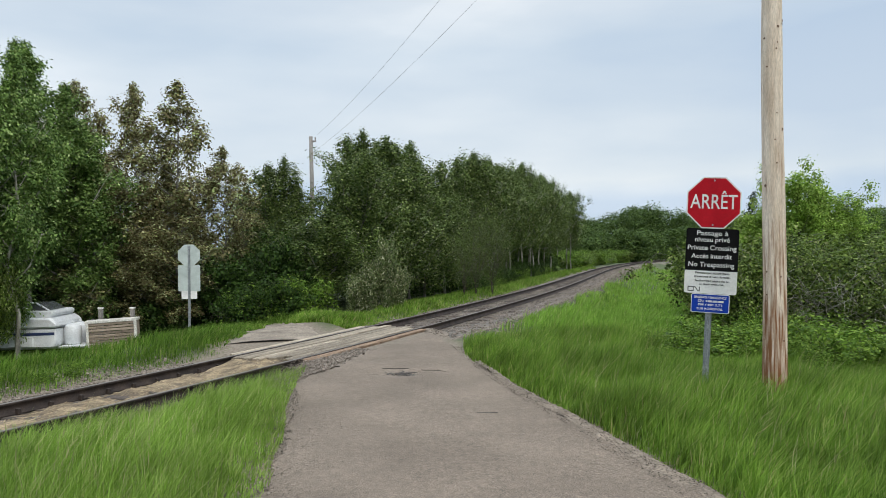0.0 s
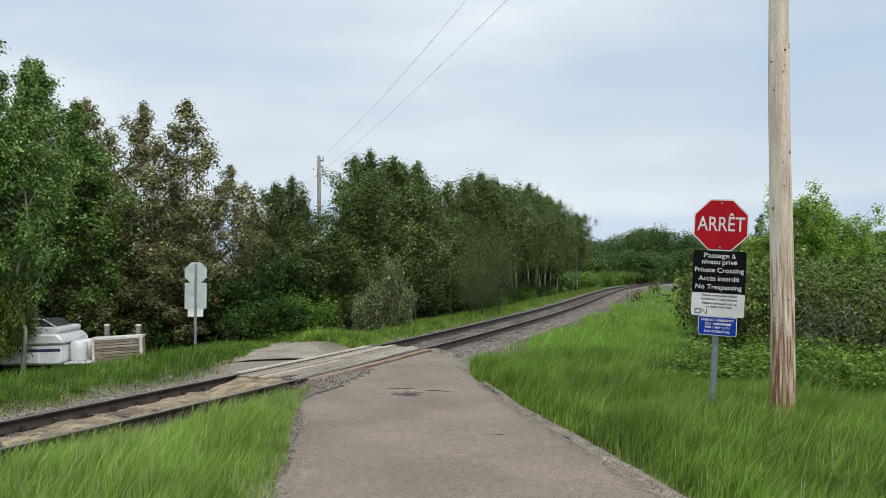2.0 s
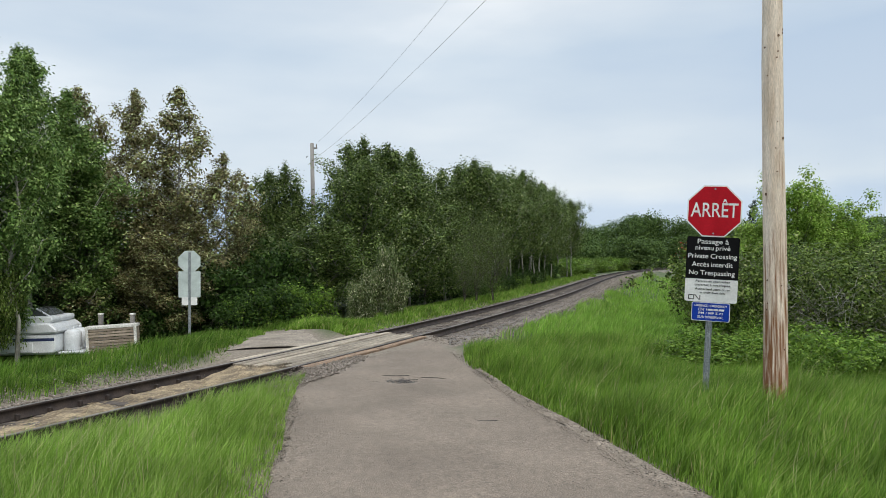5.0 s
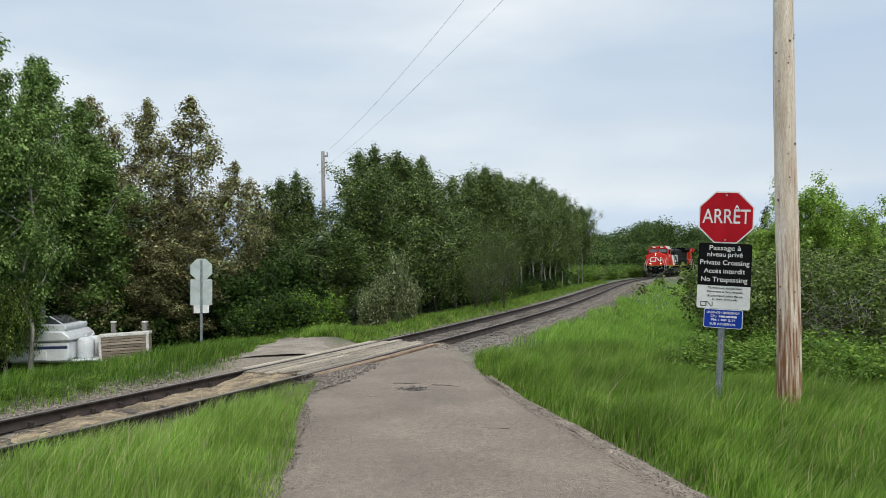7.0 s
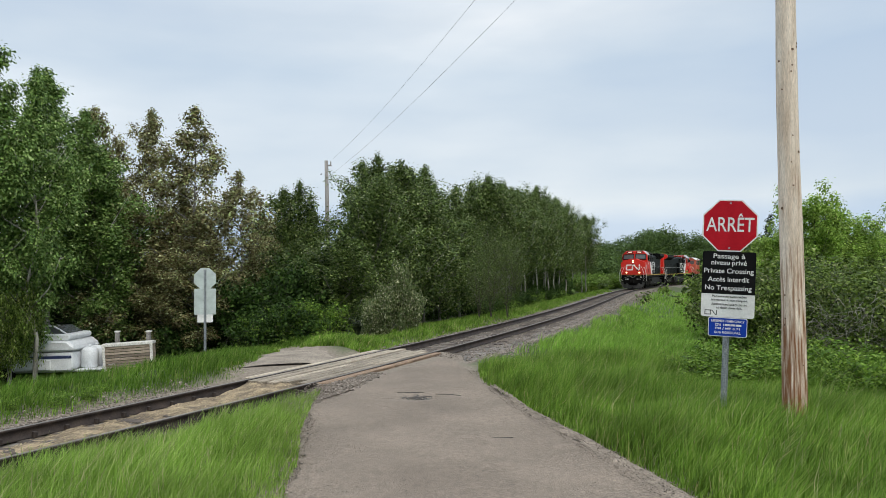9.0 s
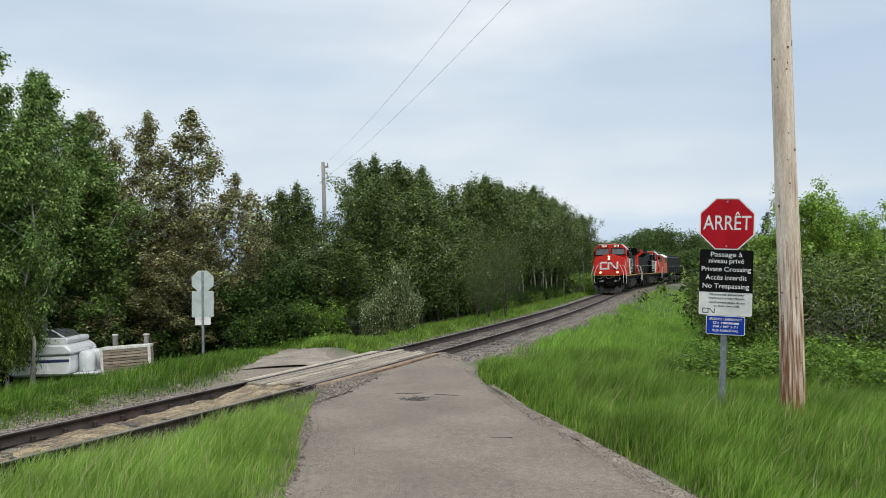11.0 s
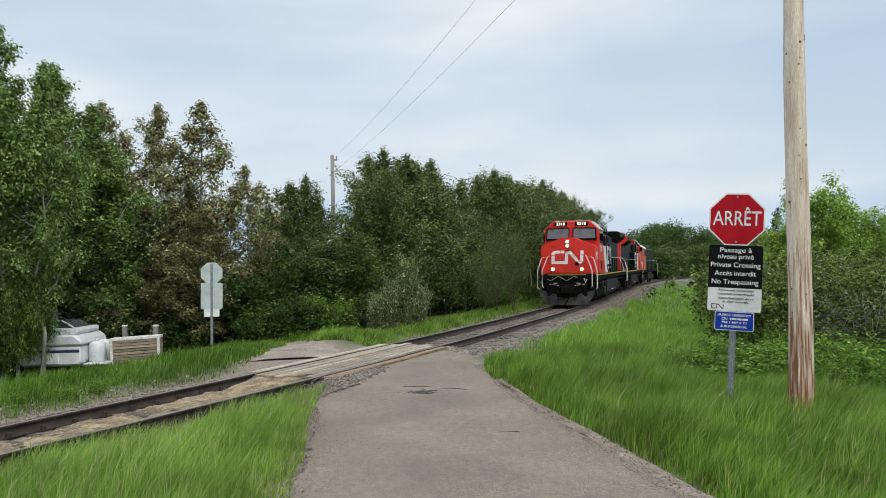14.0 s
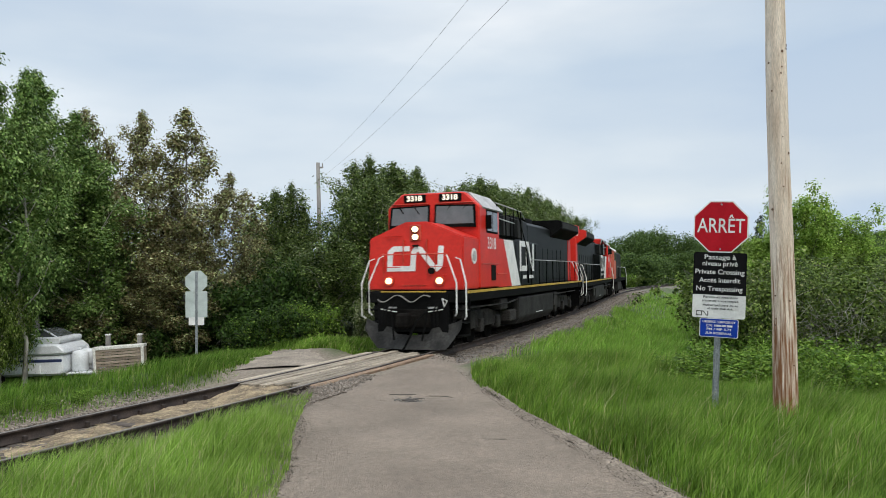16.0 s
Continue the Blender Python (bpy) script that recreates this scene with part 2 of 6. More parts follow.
L_GRASS = leaf_mat("grass_blade", [(0.0, (0.079, 0.156, 0.018)), (0.45, (0.138, 0.252, 0.030)), (0.8, (0.206, 0.338, 0.052)), (0.95, (0.285, 0.375, 0.094)), (1.0, (0.433, 0.383, 0.186))])
L_BANK = leaf_mat("bank_grass_blade", [(0.0, (0.048, 0.105, 0.012)), (0.5, (0.105, 0.205, 0.025)), (0.9, (0.17, 0.28, 0.045)), (1.0, (0.28, 0.30, 0.11))])
L_STALK = leaf_mat("seed_stalk", [(0.0, (0.22, 0.25, 0.10)), (0.5, (0.34, 0.34, 0.17)), (1.0, (0.46, 0.42, 0.24))], 0.6, 0.25)
L_GRASSF = leaf_mat("field_grass_blade", [(0.0, (0.13, 0.255, 0.034)), (0.5, (0.20, 0.37, 0.05)), (0.9, (0.27, 0.44, 0.08)), (1.0, (0.40, 0.45, 0.16))])
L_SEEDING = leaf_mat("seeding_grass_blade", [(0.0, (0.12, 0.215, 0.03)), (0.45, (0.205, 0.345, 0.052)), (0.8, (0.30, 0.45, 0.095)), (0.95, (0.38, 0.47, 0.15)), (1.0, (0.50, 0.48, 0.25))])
L_POPLAR = leaf_mat("poplar_leaf", [(0.0, (0.025, 0.047, 0.011)), (0.5, (0.080, 0.127, 0.029)), (0.86, (0.168, 0.234, 0.060)), (0.96, (0.240, 0.300, 0.102)), (1.0, (0.480, 0.516, 0.300))], 0.5, 0.32)
L_GREEN = leaf_mat("aspen_leaf", [(0.0, (0.045, 0.088, 0.021)), (0.5, (0.13, 0.225, 0.053)), (0.92, (0.25, 0.36, 0.10)), (1.0, (0.38, 0.46, 0.21))], 0.55, 0.28)
# leaf green darkened further, to hold the shade under the trees
L_UNDER = leaf_mat("shaded_undergrowth_leaf", [(0.0, (0.011, 0.028, 0.004)), (0.6, (0.036, 0.078, 0.013)), (1.0, (0.077, 0.140, 0.025))], 0.6, 0.25)
L_BROWN = leaf_mat("brown_leaf", [(0.0, (0.061, 0.056, 0.026)), (0.35, (0.167, 0.136, 0.063)), (0.6, (0.192, 0.208, 0.078)), (0.8, (0.324, 0.293, 0.139)), (0.94, (0.314, 0.417, 0.151)), (1.0, (0.586, 0.620, 0.375))], 0.55, 0.25)
L_BRIGHT = leaf_mat("bright_leaf", [(0.0, (0.055, 0.12, 0.014)), (0.5, (0.14, 0.25, 0.032)), (1.0, (0.27, 0.40, 0.07))], 0.55, 0.4)
L_SHRUB = leaf_mat("shrub_leaf", [(0.0, (0.021, 0.041, 0.007)), (0.5, (0.086, 0.138, 0.021)), (0.9, (0.172, 0.245, 0.047)), (1.0, (0.310, 0.327, 0.138))], 0.55, 0.3)
L_FRESH = leaf_mat("fresh_leaf", [(0.0, (0.095, 0.18, 0.024)), (0.5, (0.235, 0.375, 0.058)), (1.0, (0.44, 0.58, 0.14))], 0.55, 0.42)
L_PALE = leaf_mat("willow_leaf", [(0.0, (0.06, 0.095, 0.03)), (0.5, (0.13, 0.175, 0.06)), (0.8, (0.25, 0.28, 0.13)), (1.0, (0.52, 0.52, 0.36))], 0.5, 0.3)
L_THIN = leaf_mat("thin_leaf", [(0.0, (0.040, 0.066, 0.018)), (0.6, (0.085, 0.13, 0.030)), (1.0, (0.16, 0.21, 0.05))], 0.6, 0.3)
L_FAR = leaf_mat("far_leaf", [(0.0, (0.040, 0.076, 0.023)), (0.5, (0.073, 0.124, 0.030)), (1.0, (0.116, 0.180, 0.041))], 0.6, 0.3)
L_SPRUCE = leaf_mat("spruce_needle", [(0.0, (0.014, 0.028, 0.014)), (1.0, (0.035, 0.06, 0.025))], 0.6, 0.1)

# ---------------------------------------------------------------- mesh helpers


def part(name, bm, material, parent=None, label=""):
    me = bpy.data.meshes.new(name)
    bm.to_mesh(me)
    bm.free()
    me.materials.append(material)
    ob = new(name, me)
    if parent:
        ob.parent = parent
    if label:
        ob["label"] = label
    return ob


def empty(name, m=None):
    ob = new(name)
    if m is not None:
        ob.matrix_basis = m
    return ob


def box(bm, x0, x1, y0, y1, z0, z1, bevel=0.0):
    """A box with softened edges added to bm."""
    vs = [bm.verts.new((x, y, z)) for x in (x0, x1) for y in (y0, y1) for z in (z0, z1)]
    fs = [(0, 1, 3, 2), (4, 6, 7, 5), (0, 4, 5, 1), (2, 3, 7, 6), (0, 2, 6, 4), (1, 5, 7, 3)]
    faces = [bm.faces.new([vs[i] for i in f]) for f in fs]
    if bevel:
        es = list({e for f in faces for e in f.edges})
        bmesh.ops.bevel(bm, geom=es, offset=bevel, segments=1, affect="EDGES", clamp_overlap=True)
    return bm


def prism(bm, outline, axis, a, b, bevel=0.0):
    """A closed outline (two coordinates a point) drawn out from a to b along the axis 'x', 'y' or 'z'."""
    def at(p, q):
        return {"x": (q, p[0], p[1]), "y": (p[0], q, p[1]), "z": (p[0], p[1], q)}[axis]
    v0 = [bm.verts.new(at(p, a)) for p in outline]
    v1 = [bm.verts.new(at(p, b)) for p in outline]
    n = len(outline)
    fs = [bm.faces.new(v0), bm.faces.new(v1[::-1])]
    fs += [bm.faces.new((v0[i], v1[i], v1[(i + 1) % n], v0[(i + 1) % n])) for i in range(n)]
    bmesh.ops.recalc_face_normals(bm, faces=fs)
    if bevel:
        bmesh.ops.bevel(bm, geom=list({e for f in fs for e in f.edges}), offset=bevel, segments=1, affect="EDGES", clamp_overlap=True)
    return bm


def tube(bm, pts, r, sides=6, taper=None, cap=True):
    """A round bar along a line of points; taper gives a radius for each point."""
    pts = [Vector(p) for p in pts]
    rings = []
    for i, p in enumerate(pts):
        d = (pts[min(i + 1, len(pts) - 1)] - pts[max(i - 1, 0)]).normalized()
        a = d.orthogonal().normalized() if abs(d.z) < 0.95 else Vector((1, 0, 0))
        a = (a - d * a.dot(d)).normalized()
        b = d.cross(a)
        rr = float(taper[i]) if taper else r
        rings.append([bm.verts.new(p + rr * (math.cos(k * math.tau / sides) * a + math.sin(k * math.tau / sides) * b)) for k in range(sides)])
    for r0, r1 in zip(rings, rings[1:]):
        # match the nearest corner so that the bar does not twist
        off = min(range(sides), key=lambda k: (r1[k].co - r0[0].co).length)
        for k in range(sides):
            bm.faces.new((r0[k], r0[(k + 1) % sides], r1[(k + 1 + off) % sides], r1[(k + off) % sides]))
    if cap:
        bm.faces.new(rings[0][::-1])
        bm.faces.new(rings[-1])
    return bm


def disc(bm, centre, normal, r, depth, sides=16):
    n = Vector(normal).normalized()
    tube(bm, [Vector(centre), Vector(centre) + n * depth], r, sides)
    return bm


def mesh_np(name, verts, quads, material, tris=None):
    """A mesh from arrays of corners, four-sided and three-sided faces."""
    verts = np.asarray(verts, np.float32)
    quads = np.asarray(quads, np.int32).reshape(-1, 4)
    tris = np.zeros((0, 3), np.int32) if tris is None else np.asarray(tris, np.int32).reshape(-1, 3)
    me = bpy.data.meshes.new(name)
    me.vertices.add(len(verts))
    me.vertices.foreach_set("co", verts.ravel())
    loops = np.concatenate([quads.ravel(), tris.ravel()]).astype(np.int32)
    me.loops.add(len(loops))
    me.loops.foreach_set("vertex_index", loops)
    me.polygons.add(len(quads) + len(tris))
    starts = np.concatenate([np.arange(len(quads)) * 4, len(quads) * 4 + np.arange(len(tris)) * 3]).astype(np.int32)
    me.polygons.foreach_set("loop_start", starts)
    me.update(calc_edges=True)
    me.validate()
    me.materials.append(material)
    return me


def smooth(ob):
    ob.data.polygons.foreach_set("use_smooth", [True] * len(ob.data.polygons))
    return ob


def lettering(text, size, material, parent, m, bold=0.0, width=None):
    """Raised letters as a mesh part, centred; width scales the line to that length."""
    cu = bpy.data.curves.new("lettering", "FONT")
    cu.body, cu.size, cu.align_x, cu.align_y, cu.extrude, cu.offset = text, size, "CENTER", "CENTER", 0.0012, bold
    tmp = new("lettering_curve", cu)
    bpy.context.view_layer.update()
    # each word becomes a part; together they fill the width
    words, meshes, spans = text.split(), [], []
    for w in words:
        cu.body = w
        bpy.context.view_layer.update()
        me = bpy.data.meshes.new_from_object(tmp.evaluated_get(bpy.context.evaluated_depsgraph_get()))
        xs = [v.co.x for v in me.vertices]
        meshes.append(me)
        spans.append((min(xs), max(xs)))
    bpy.data.objects.remove(tmp)
    gap = size * 0.32
    total = sum(b - a for a, b in spans) + gap * (len(words) - 1)
    k = width / total if width else 1.0
    at = -total / 2
    for me, (a, b) in zip(meshes, spans):
        for v in me.vertices:
            v.co.x = (v.co.x - a + at) * k
        at += b - a + gap
        me.materials.clear()
        me.materials.append(material)
        ob = new("lettering", me)
        ob.parent, ob.matrix_basis = parent, m
    return ob

# ---------------------------------------------------------------- the plan: track, road, terrain
# centre line of the track: start, heading, curvature at distances along it
BREAKS = [0, 16, 32, 50, 75, 105, 140]
BENDS = [-0.0041, -0.0027, -0.0032, 0.00035, 0.00455, 0.00824, 0.0118]
S0, S1, DS = -45.0, 215.0, 0.25


def centre_line():
    s = np.arange(0, S1, DS)
    th = 0.41672 + np.cumsum(np.interp(s, BREAKS, BENDS)) * DS
    x, y = -5.978 + np.cumsum(np.sin(th)) * DS, 9.712 + np.cumsum(np.cos(th)) * DS
    sb = np.arange(S0, 0, DS)
    thb = 0.41672 - 0.0041 * sb
    xb = -5.978 + (np.cumsum(np.sin(thb)[::-1])[::-1]) * -DS
    yb = 9.712 + (np.cumsum(np.cos(thb)[::-1])[::-1]) * -DS
    return np.concatenate([sb, s]), np.concatenate([xb, x]), np.concatenate([yb, y]), np.concatenate([thb, th])


def descend(s, x, y):
    """The line runs slightly downhill away from the crossing, so its far part lies further out."""
    d = np.hypot(x, y)
    k = 0.0019 * np.clip(d - 18, 0, 110) * (y > 0)
    x, y = x * (1 + k), y * (1 + k)
    run = np.concatenate([[0], np.cumsum(np.hypot(np.diff(x), np.diff(y)))])
    run -= np.interp(0, s, run)
    return run, x, y, np.arctan2(np.gradient(x), np.gradient(y))


LEVEL_S, _x, _y, _t = centre_line()
TS, TX, TY, TT = descend(LEVEL_S, _x, _y)
FALL_D = np.linspace(0, 400, 400)
FALL_K = 0.0019 * np.clip(FALL_D - 18, 0, 110)


def fall(x, y):
    """How far the land lies below the crossing's level (negative)."""
    return -2.2 * np.interp(np.hypot(x, y), FALL_D * (1 + FALL_K), FALL_K)



def on_track(s, off=0.0, z=0.0):
    """Place beside the centre line (off to the right), and the heading there."""
    x, y, t = np.interp(s, TS, TX), np.interp(s, TS, TY), np.interp(s, TS, TT)
    return x + off * math.cos(t), y - off * math.sin(t), z, t


def track_coords(x, y):
    """Distance along the track and offset to its right, for arrays of places."""
    x, y = np.asarray(x, float).ravel(), np.asarray(y, float).ravel()
    so, oo = np.empty(len(x)), np.empty(len(x))
    cx, cy, ct, cs = TX[::4], TY[::4], TT[::4], TS[::4]
    for a in range(0, len(x), 4000):
        d2 = (x[a:a + 4000, None] - cx) ** 2 + (y[a:a + 4000, None] - cy) ** 2
        i = d2.argmin(1)
        dx, dy = x[a:a + 4000] - cx[i], y[a:a + 4000] - cy[i]
        so[a:a + 4000] = cs[i] + dx * np.sin(ct[i]) + dy * np.cos(ct[i])
        oo[a:a + 4000] = dx * np.cos(ct[i]) - dy * np.sin(ct[i])
    return so, oo


# road: left and right edge by distance ahead
ROAD_Y = [-8, 4, 6.8, 9.6, 11.8, 14.4, 17, 19.2]
ROAD_L = [-0.2, -1.25, -1.62, -2.0, -2.36, -2.62, -2.95, -3.25]
ROAD_R = [4.7, 2.75, 2.3, 1.62, 1.05, 0.55, 0.1, -0.28]


def road_sides(y):
    return np.interp(y, ROAD_Y, ROAD_L), np.interp(y, ROAD_Y, ROAD_R)


# the gravel way beyond the track: middle and half width
WAY = [(-3.8, 18.2, 1.35), (-4.4, 20.0, 0.75), (-4.9, 22.0, 0.5), (-5.4, 24.0, 0.4), (-6.0, 26.0, 0.35)]


def way_depth(x, y):
    """How far inside the gravel way a place lies (negative: outside)."""
    best = np.full(len(x), -99.0)
    for (ax, ay, aw), (bx, by, bw) in zip(WAY, WAY[1:]):
        ux, uy = bx - ax, by - ay
        k = np.clip(((x - ax) * ux + (y - ay) * uy) / (ux * ux + uy * uy), 0, 1)
        d = np.hypot(x - ax - k * ux, y - ay - k * uy)
        best = np.maximum(best, aw + (bw - aw) * k - d)
    return best


def ease(v, a, b):
    k = np.clip((v - a) / (b - a), 0, 1)
    return k * k * (3 - 2 * k)


def wobble(x, y, f, seed=0.0):
    return np.sin(x * f * 1.3 + 1.7 * np.sin(y * f * 0.9 + seed)) * np.cos(y * f * 1.1 + 1.3 * np.sin(x * f * 0.7 + 2 * seed))


def ground_z(x, y):
    x, y = np.asarray(x, float).ravel(), np.asarray(y, float).ravel()
    s, o = track_coords(x, y)
    z = np.full(len(x), -0.06) + 0.04 * wobble(x, y, 0.6, 1.0)
    # the field beyond the crossing lies lower than the track
    z -= 0.55 * ease(s, 13, 24) * ease(o, 2.2, 4.6)
    z -= 0.35 * ease(x, 5.5, 9) * ease(o, 3, 5)
    # far side: a low bank, then falling ground on the left
    z += 0.14 * ease(-o, 2.6, 4.2) * (1 - ease(s, 6, 10)) * ease(s, 0, 4)
    z -= 1.45 * ease(-x, 8.2, 12.2) * ease(-o, 3.6, 7.0)
    z -= 0.45 * ease(-o, 2.5, 4.0) * ease(s, 13, 20)
    # the bank sags towards the far sign
    z -= 0.48 * ease(-o, 3.0, 6.0) * ease(-x, 4.8, 7.5) * (1 - 0.7 * ease(-o, 10.0, 13.0)) * (1 - ease(s, 15, 21))
    # ballast bed
    bed = 1 - ease(np.abs(o), 1.7, 2.7)
    z = z * (1 - bed) + bed * -0.24
    # gently rising land far off
    z += 5.0 * ease(np.hypot(x, y), 110, 400)
    l, r = road_sides(y)
    inside = np.minimum(x - l, r - x)
    onroad = ease(inside, -0.5, 0.1) * (o > 0.6) * (y > -9) * (y < 21)
    z = z * (1 - onroad) + onroad * np.where(o > 1.9, -0.035, -0.06)
    w = ease(way_depth(x, y), -0.8, 0.3) * (o < -0.6)
    z = z * (1 - w) + w * (-0.06 - 0.42 * ease(-o, 2.8, 6.0))
    return z + fall(x, y)


def gz(x, y):
    return float(ground_z([x], [y])[0])

# ---------------------------------------------------------------- ground, road, ballast


def ground_material():
    """Soil under grass where the attribute is 0, dusty dirt where it is 1."""
    m = mat("ground_soil", (0.035, 0.055, 0.016), (0.075, 0.105, 0.030), 0.6, 0.95, 0.8, 18, fine_mix=0.5)
    n, l = m.node_tree.nodes, m.node_tree.links
    b = n["Principled BSDF"]
    green = b.inputs["Base Color"].links[0].from_socket
    at = n.new("ShaderNodeAttribute")
    at.attribute_name = "dirt"
    tcn = n.new("ShaderNodeTexCoord")
    no = n.new("ShaderNodeTexNoise")
    no.inputs["Scale"].default_value, no.inputs["Detail"].default_value = 14, 6
    l.new(tcn.outputs["Object"], no.inputs["Vector"])
    r = ramp_node(n, [(0.3, (0.12, 0.098, 0.074)), (0.7, (0.26, 0.218, 0.172))])
    l.new(no.outputs["Fac"], r.inputs[0])
    mx = n.new("ShaderNodeMix")
    mx.data_type = "RGBA"
    l.new(at.outputs["Fac"], mx.inputs["Factor"])
    l.new(green, mx.inputs["A"])
    l.new(r.outputs[0], mx.inputs["B"])
    l.new(mx.outputs["Result"], b.inputs["Base Color"])
    return m


def build_ground():
    # one sheet: fine cells near, growing ones to the horizon
    def axis(fine0, fine1, step, end):
        a = list(np.arange(fine0, fine1, step))
        lo, hi, k = [a[0]], [a[-1]], step
        while hi[-1] < end or lo[-1] > -end:
            k *= 1.16
            hi.append(hi[-1] + k)
            lo.append(lo[-1] - k)
        return np.array(lo[:0:-1] + a + hi[1:])
    xs, ys = axis(-16, 16, 0.3, 2500), axis(3, 45, 0.3, 2500)
    gx, gy = np.meshgrid(xs, ys)
    z = ground_z(gx, gy)
    v = np.stack([gx.ravel(), gy.ravel(), z], 1)
    nx, ny = len(xs), len(ys)
    i = (np.arange(ny - 1)[:, None] * nx + np.arange(nx - 1)).ravel()
    me = mesh_np("ground", v, np.stack([i, i + 1, i + nx + 1, i + nx], 1), ground_material())
    s, o = track_coords(gx, gy)
    l, r = road_sides(gy.ravel())
    near_road = ease(np.minimum(gx.ravel() - l, r - gx.ravel()), -0.75, -0.1) * (gy.ravel() < 21) * (gy.ravel() > -9) * (o > 0)
    shoulder = (1 - ease(np.abs(o), 1.8, 2.6))
    dirt = np.clip(np.maximum(np.maximum(near_road, shoulder), ease(way_depth(gx.ravel(), gy.ravel()), -0.95, -0.35)), 0, 1)
    at = me.attributes.new("dirt", "FLOAT", "POINT")
    at.data.foreach_set("value", dirt.astype(np.float32))
    me.polygons.foreach_set("use_smooth", [True] * len(me.polygons))
    tagged(new("ground", me), "uneven grassy ground with bare dusty verges", "ground", kind="structure")


def build_road():
    rng = np.random.default_rng(3)
    ys = np.arange(-8, 19.6, 0.12)
    rows, cols = [], 26
    ragged_l = 0.07 * np.sin(ys * 1.9) * np.sin(ys * 0.7) + rng.normal(0, 0.018, len(ys))
    ragged_r = 0.06 * np.sin(ys * 2.3 + 1) * np.sin(ys * 0.9) + rng.normal(0, 0.02, len(ys))
    v = []
    for y, a, b in zip(ys, ragged_l, ragged_r):
        l, r = road_sides(y)
        l, r = l + a, r + b
        for k in range(cols + 1):
            u = k / cols
            edge = min(u, 1 - u) * (r - l)
            x = l + (r - l) * u
            v.append((x, y, -0.03 + 0.035 * min(1, edge / 0.12) + 0.012 * math.sin(math.pi * u)))
    v = np.array(v)
    s, o = track_coords(v[:, 0], v[:, 1])
    # the surface ends in a broken line before the rail
    v[:, 2] += 0.006 * wobble(v[:, 0], v[:, 1], 2.2, 0.3) - 0.05 * np.exp(-((v[:, 0] + 0.75) / 0.42) ** 2 - ((v[:, 1] - 13.1) / 0.32) ** 2)
    n = cols + 1
    lim = 1.55 + 0.12 * np.sin(v[:, 0] * 5) + 0.45 * ease(-v[:, 0], 1.2, 2.6)
    keep = o > lim
    i = (np.arange(len(ys) - 1)[:, None] * n + np.arange(cols)).ravel()
    q = np.stack([i, i + 1, i + n + 1, i + n], 1)
    q = q[keep[q].all(1)]
    me = mesh_np("road", v, q, M_ASPHALT)
    me.polygons.foreach_set("use_smooth", [True] * len(me.polygons))
    tagged(new("road", me), "worn grey-brown asphalt lane with crumbling edges", "road", kind="structure")
    # broken patch of asphalt lumps round the pothole
    stones("asphalt_rubble", M_ASPHALTD, rng, 520, lambda k: (-0.72 + rng.normal(0, 0.40, k), 13.15 + rng.normal(0, 0.30, k)), 0.01, 0.04, 0.012,
           "dark broken asphalt crumbs round a pothole")


M_ASPHALTD = mat("asphalt_dark_crumb", (0.055, 0.05, 0.048), (0.12, 0.11, 0.10), 8, 0.9, 0.4, 50, per="island")

OCT_V = np.array([(1, 0, 0), (0, 1, 0), (-1, 0, 0), (0, -1, 0), (0, 0, 1), (0, 0, -1)], float)
OCT_F = np.array([(0, 1, 4), (1, 2, 4), (2, 3, 4), (3, 0, 4), (1, 0, 5), (2, 1, 5), (3, 2, 5), (0, 3, 5)])


def stones(name, material, rng, count, place, r0, r1, lift, label, zfun=None):
    """Loose angular stones scattered by place(count) over the ground, as one stuff object."""
    x, y = place(count)
    z = (ground_z(x, y) if zfun is None else zfun(x, y)) + lift
    r = rng.uniform(r0, r1, count)
    a = rng.uniform(0, math.tau, count)
    v = OCT_V[None] * (r[:, None, None] * rng.uniform(0.6, 1.3, (count, 6, 1))) * np.array([1, 0.8, 0.6])
    ca, sa = np.cos(a)[:, None], np.sin(a)[:, None]
    w = np.stack([v[..., 0] * ca - v[..., 1] * sa + x[:, None], v[..., 0] * sa + v[..., 1] * ca + y[:, None], v[..., 2] + z[:, None]], 2)
    f = OCT_F[None] + 6 * np.arange(count)[:, None, None]
    me = mesh_np(name, w.reshape(-1, 3), np.zeros((0, 4)), material, f.reshape(-1, 3))
    return tagged(new(name, me), label, "stones", kind="stuff")


def strip(name, s0, s1, step, offs, zfun, material):
    """A sheet along the track between the offsets, its height from zfun(s, o)."""
    ss = np.arange(s0, s1 + step / 2, step)
    v = []
    for s in ss:
        for o in offs:
            x, y, _, _ = on_track(s, o)
            v.append((x, y, zfun(s, o) + float(fall(x, y))))
    n = len(offs)
    i = (np.arange(len(ss) - 1)[:, None] * n + np.arange(n - 1)).ravel()
    me = mesh_np(name, v, np.stack([i + n, i + n + 1, i + 1, i], 1), material)
    me.polygons.foreach_set("use_smooth", [True] * len(me.polygons))
    return new(name, me)


DECK0, DECK1 = 5.8, 11.9


def debris_z(s, o):
    """Height of the packed debris: hollows show the ties, heaps lie near the planks."""
    return -0.178 + 0.022 * math.sin(2.1 * s + 3 * o) * math.sin(1.1 * s) + 0.016 * math.sin(9 * s + 7 * o) + 0.014 * math.sin(4.3 * s - 5 * o) - 0.02 * max(0.0, abs(o) - 0.4) / 0.26 + 0.05 * min(1, max(0, (s - 2) / 3)) + 0.075 * min(1, max(0, (s - 4.4) / 1.1))


def ballast_z(s, o):
    h = -0.205 + 0.02 * math.sin(3.1 * s + 2 * o) * math.sin(1.7 * s - 3 * o)
    side = abs(o)
    h -= max(0.0, side - 1.75) * 0.42
    return h


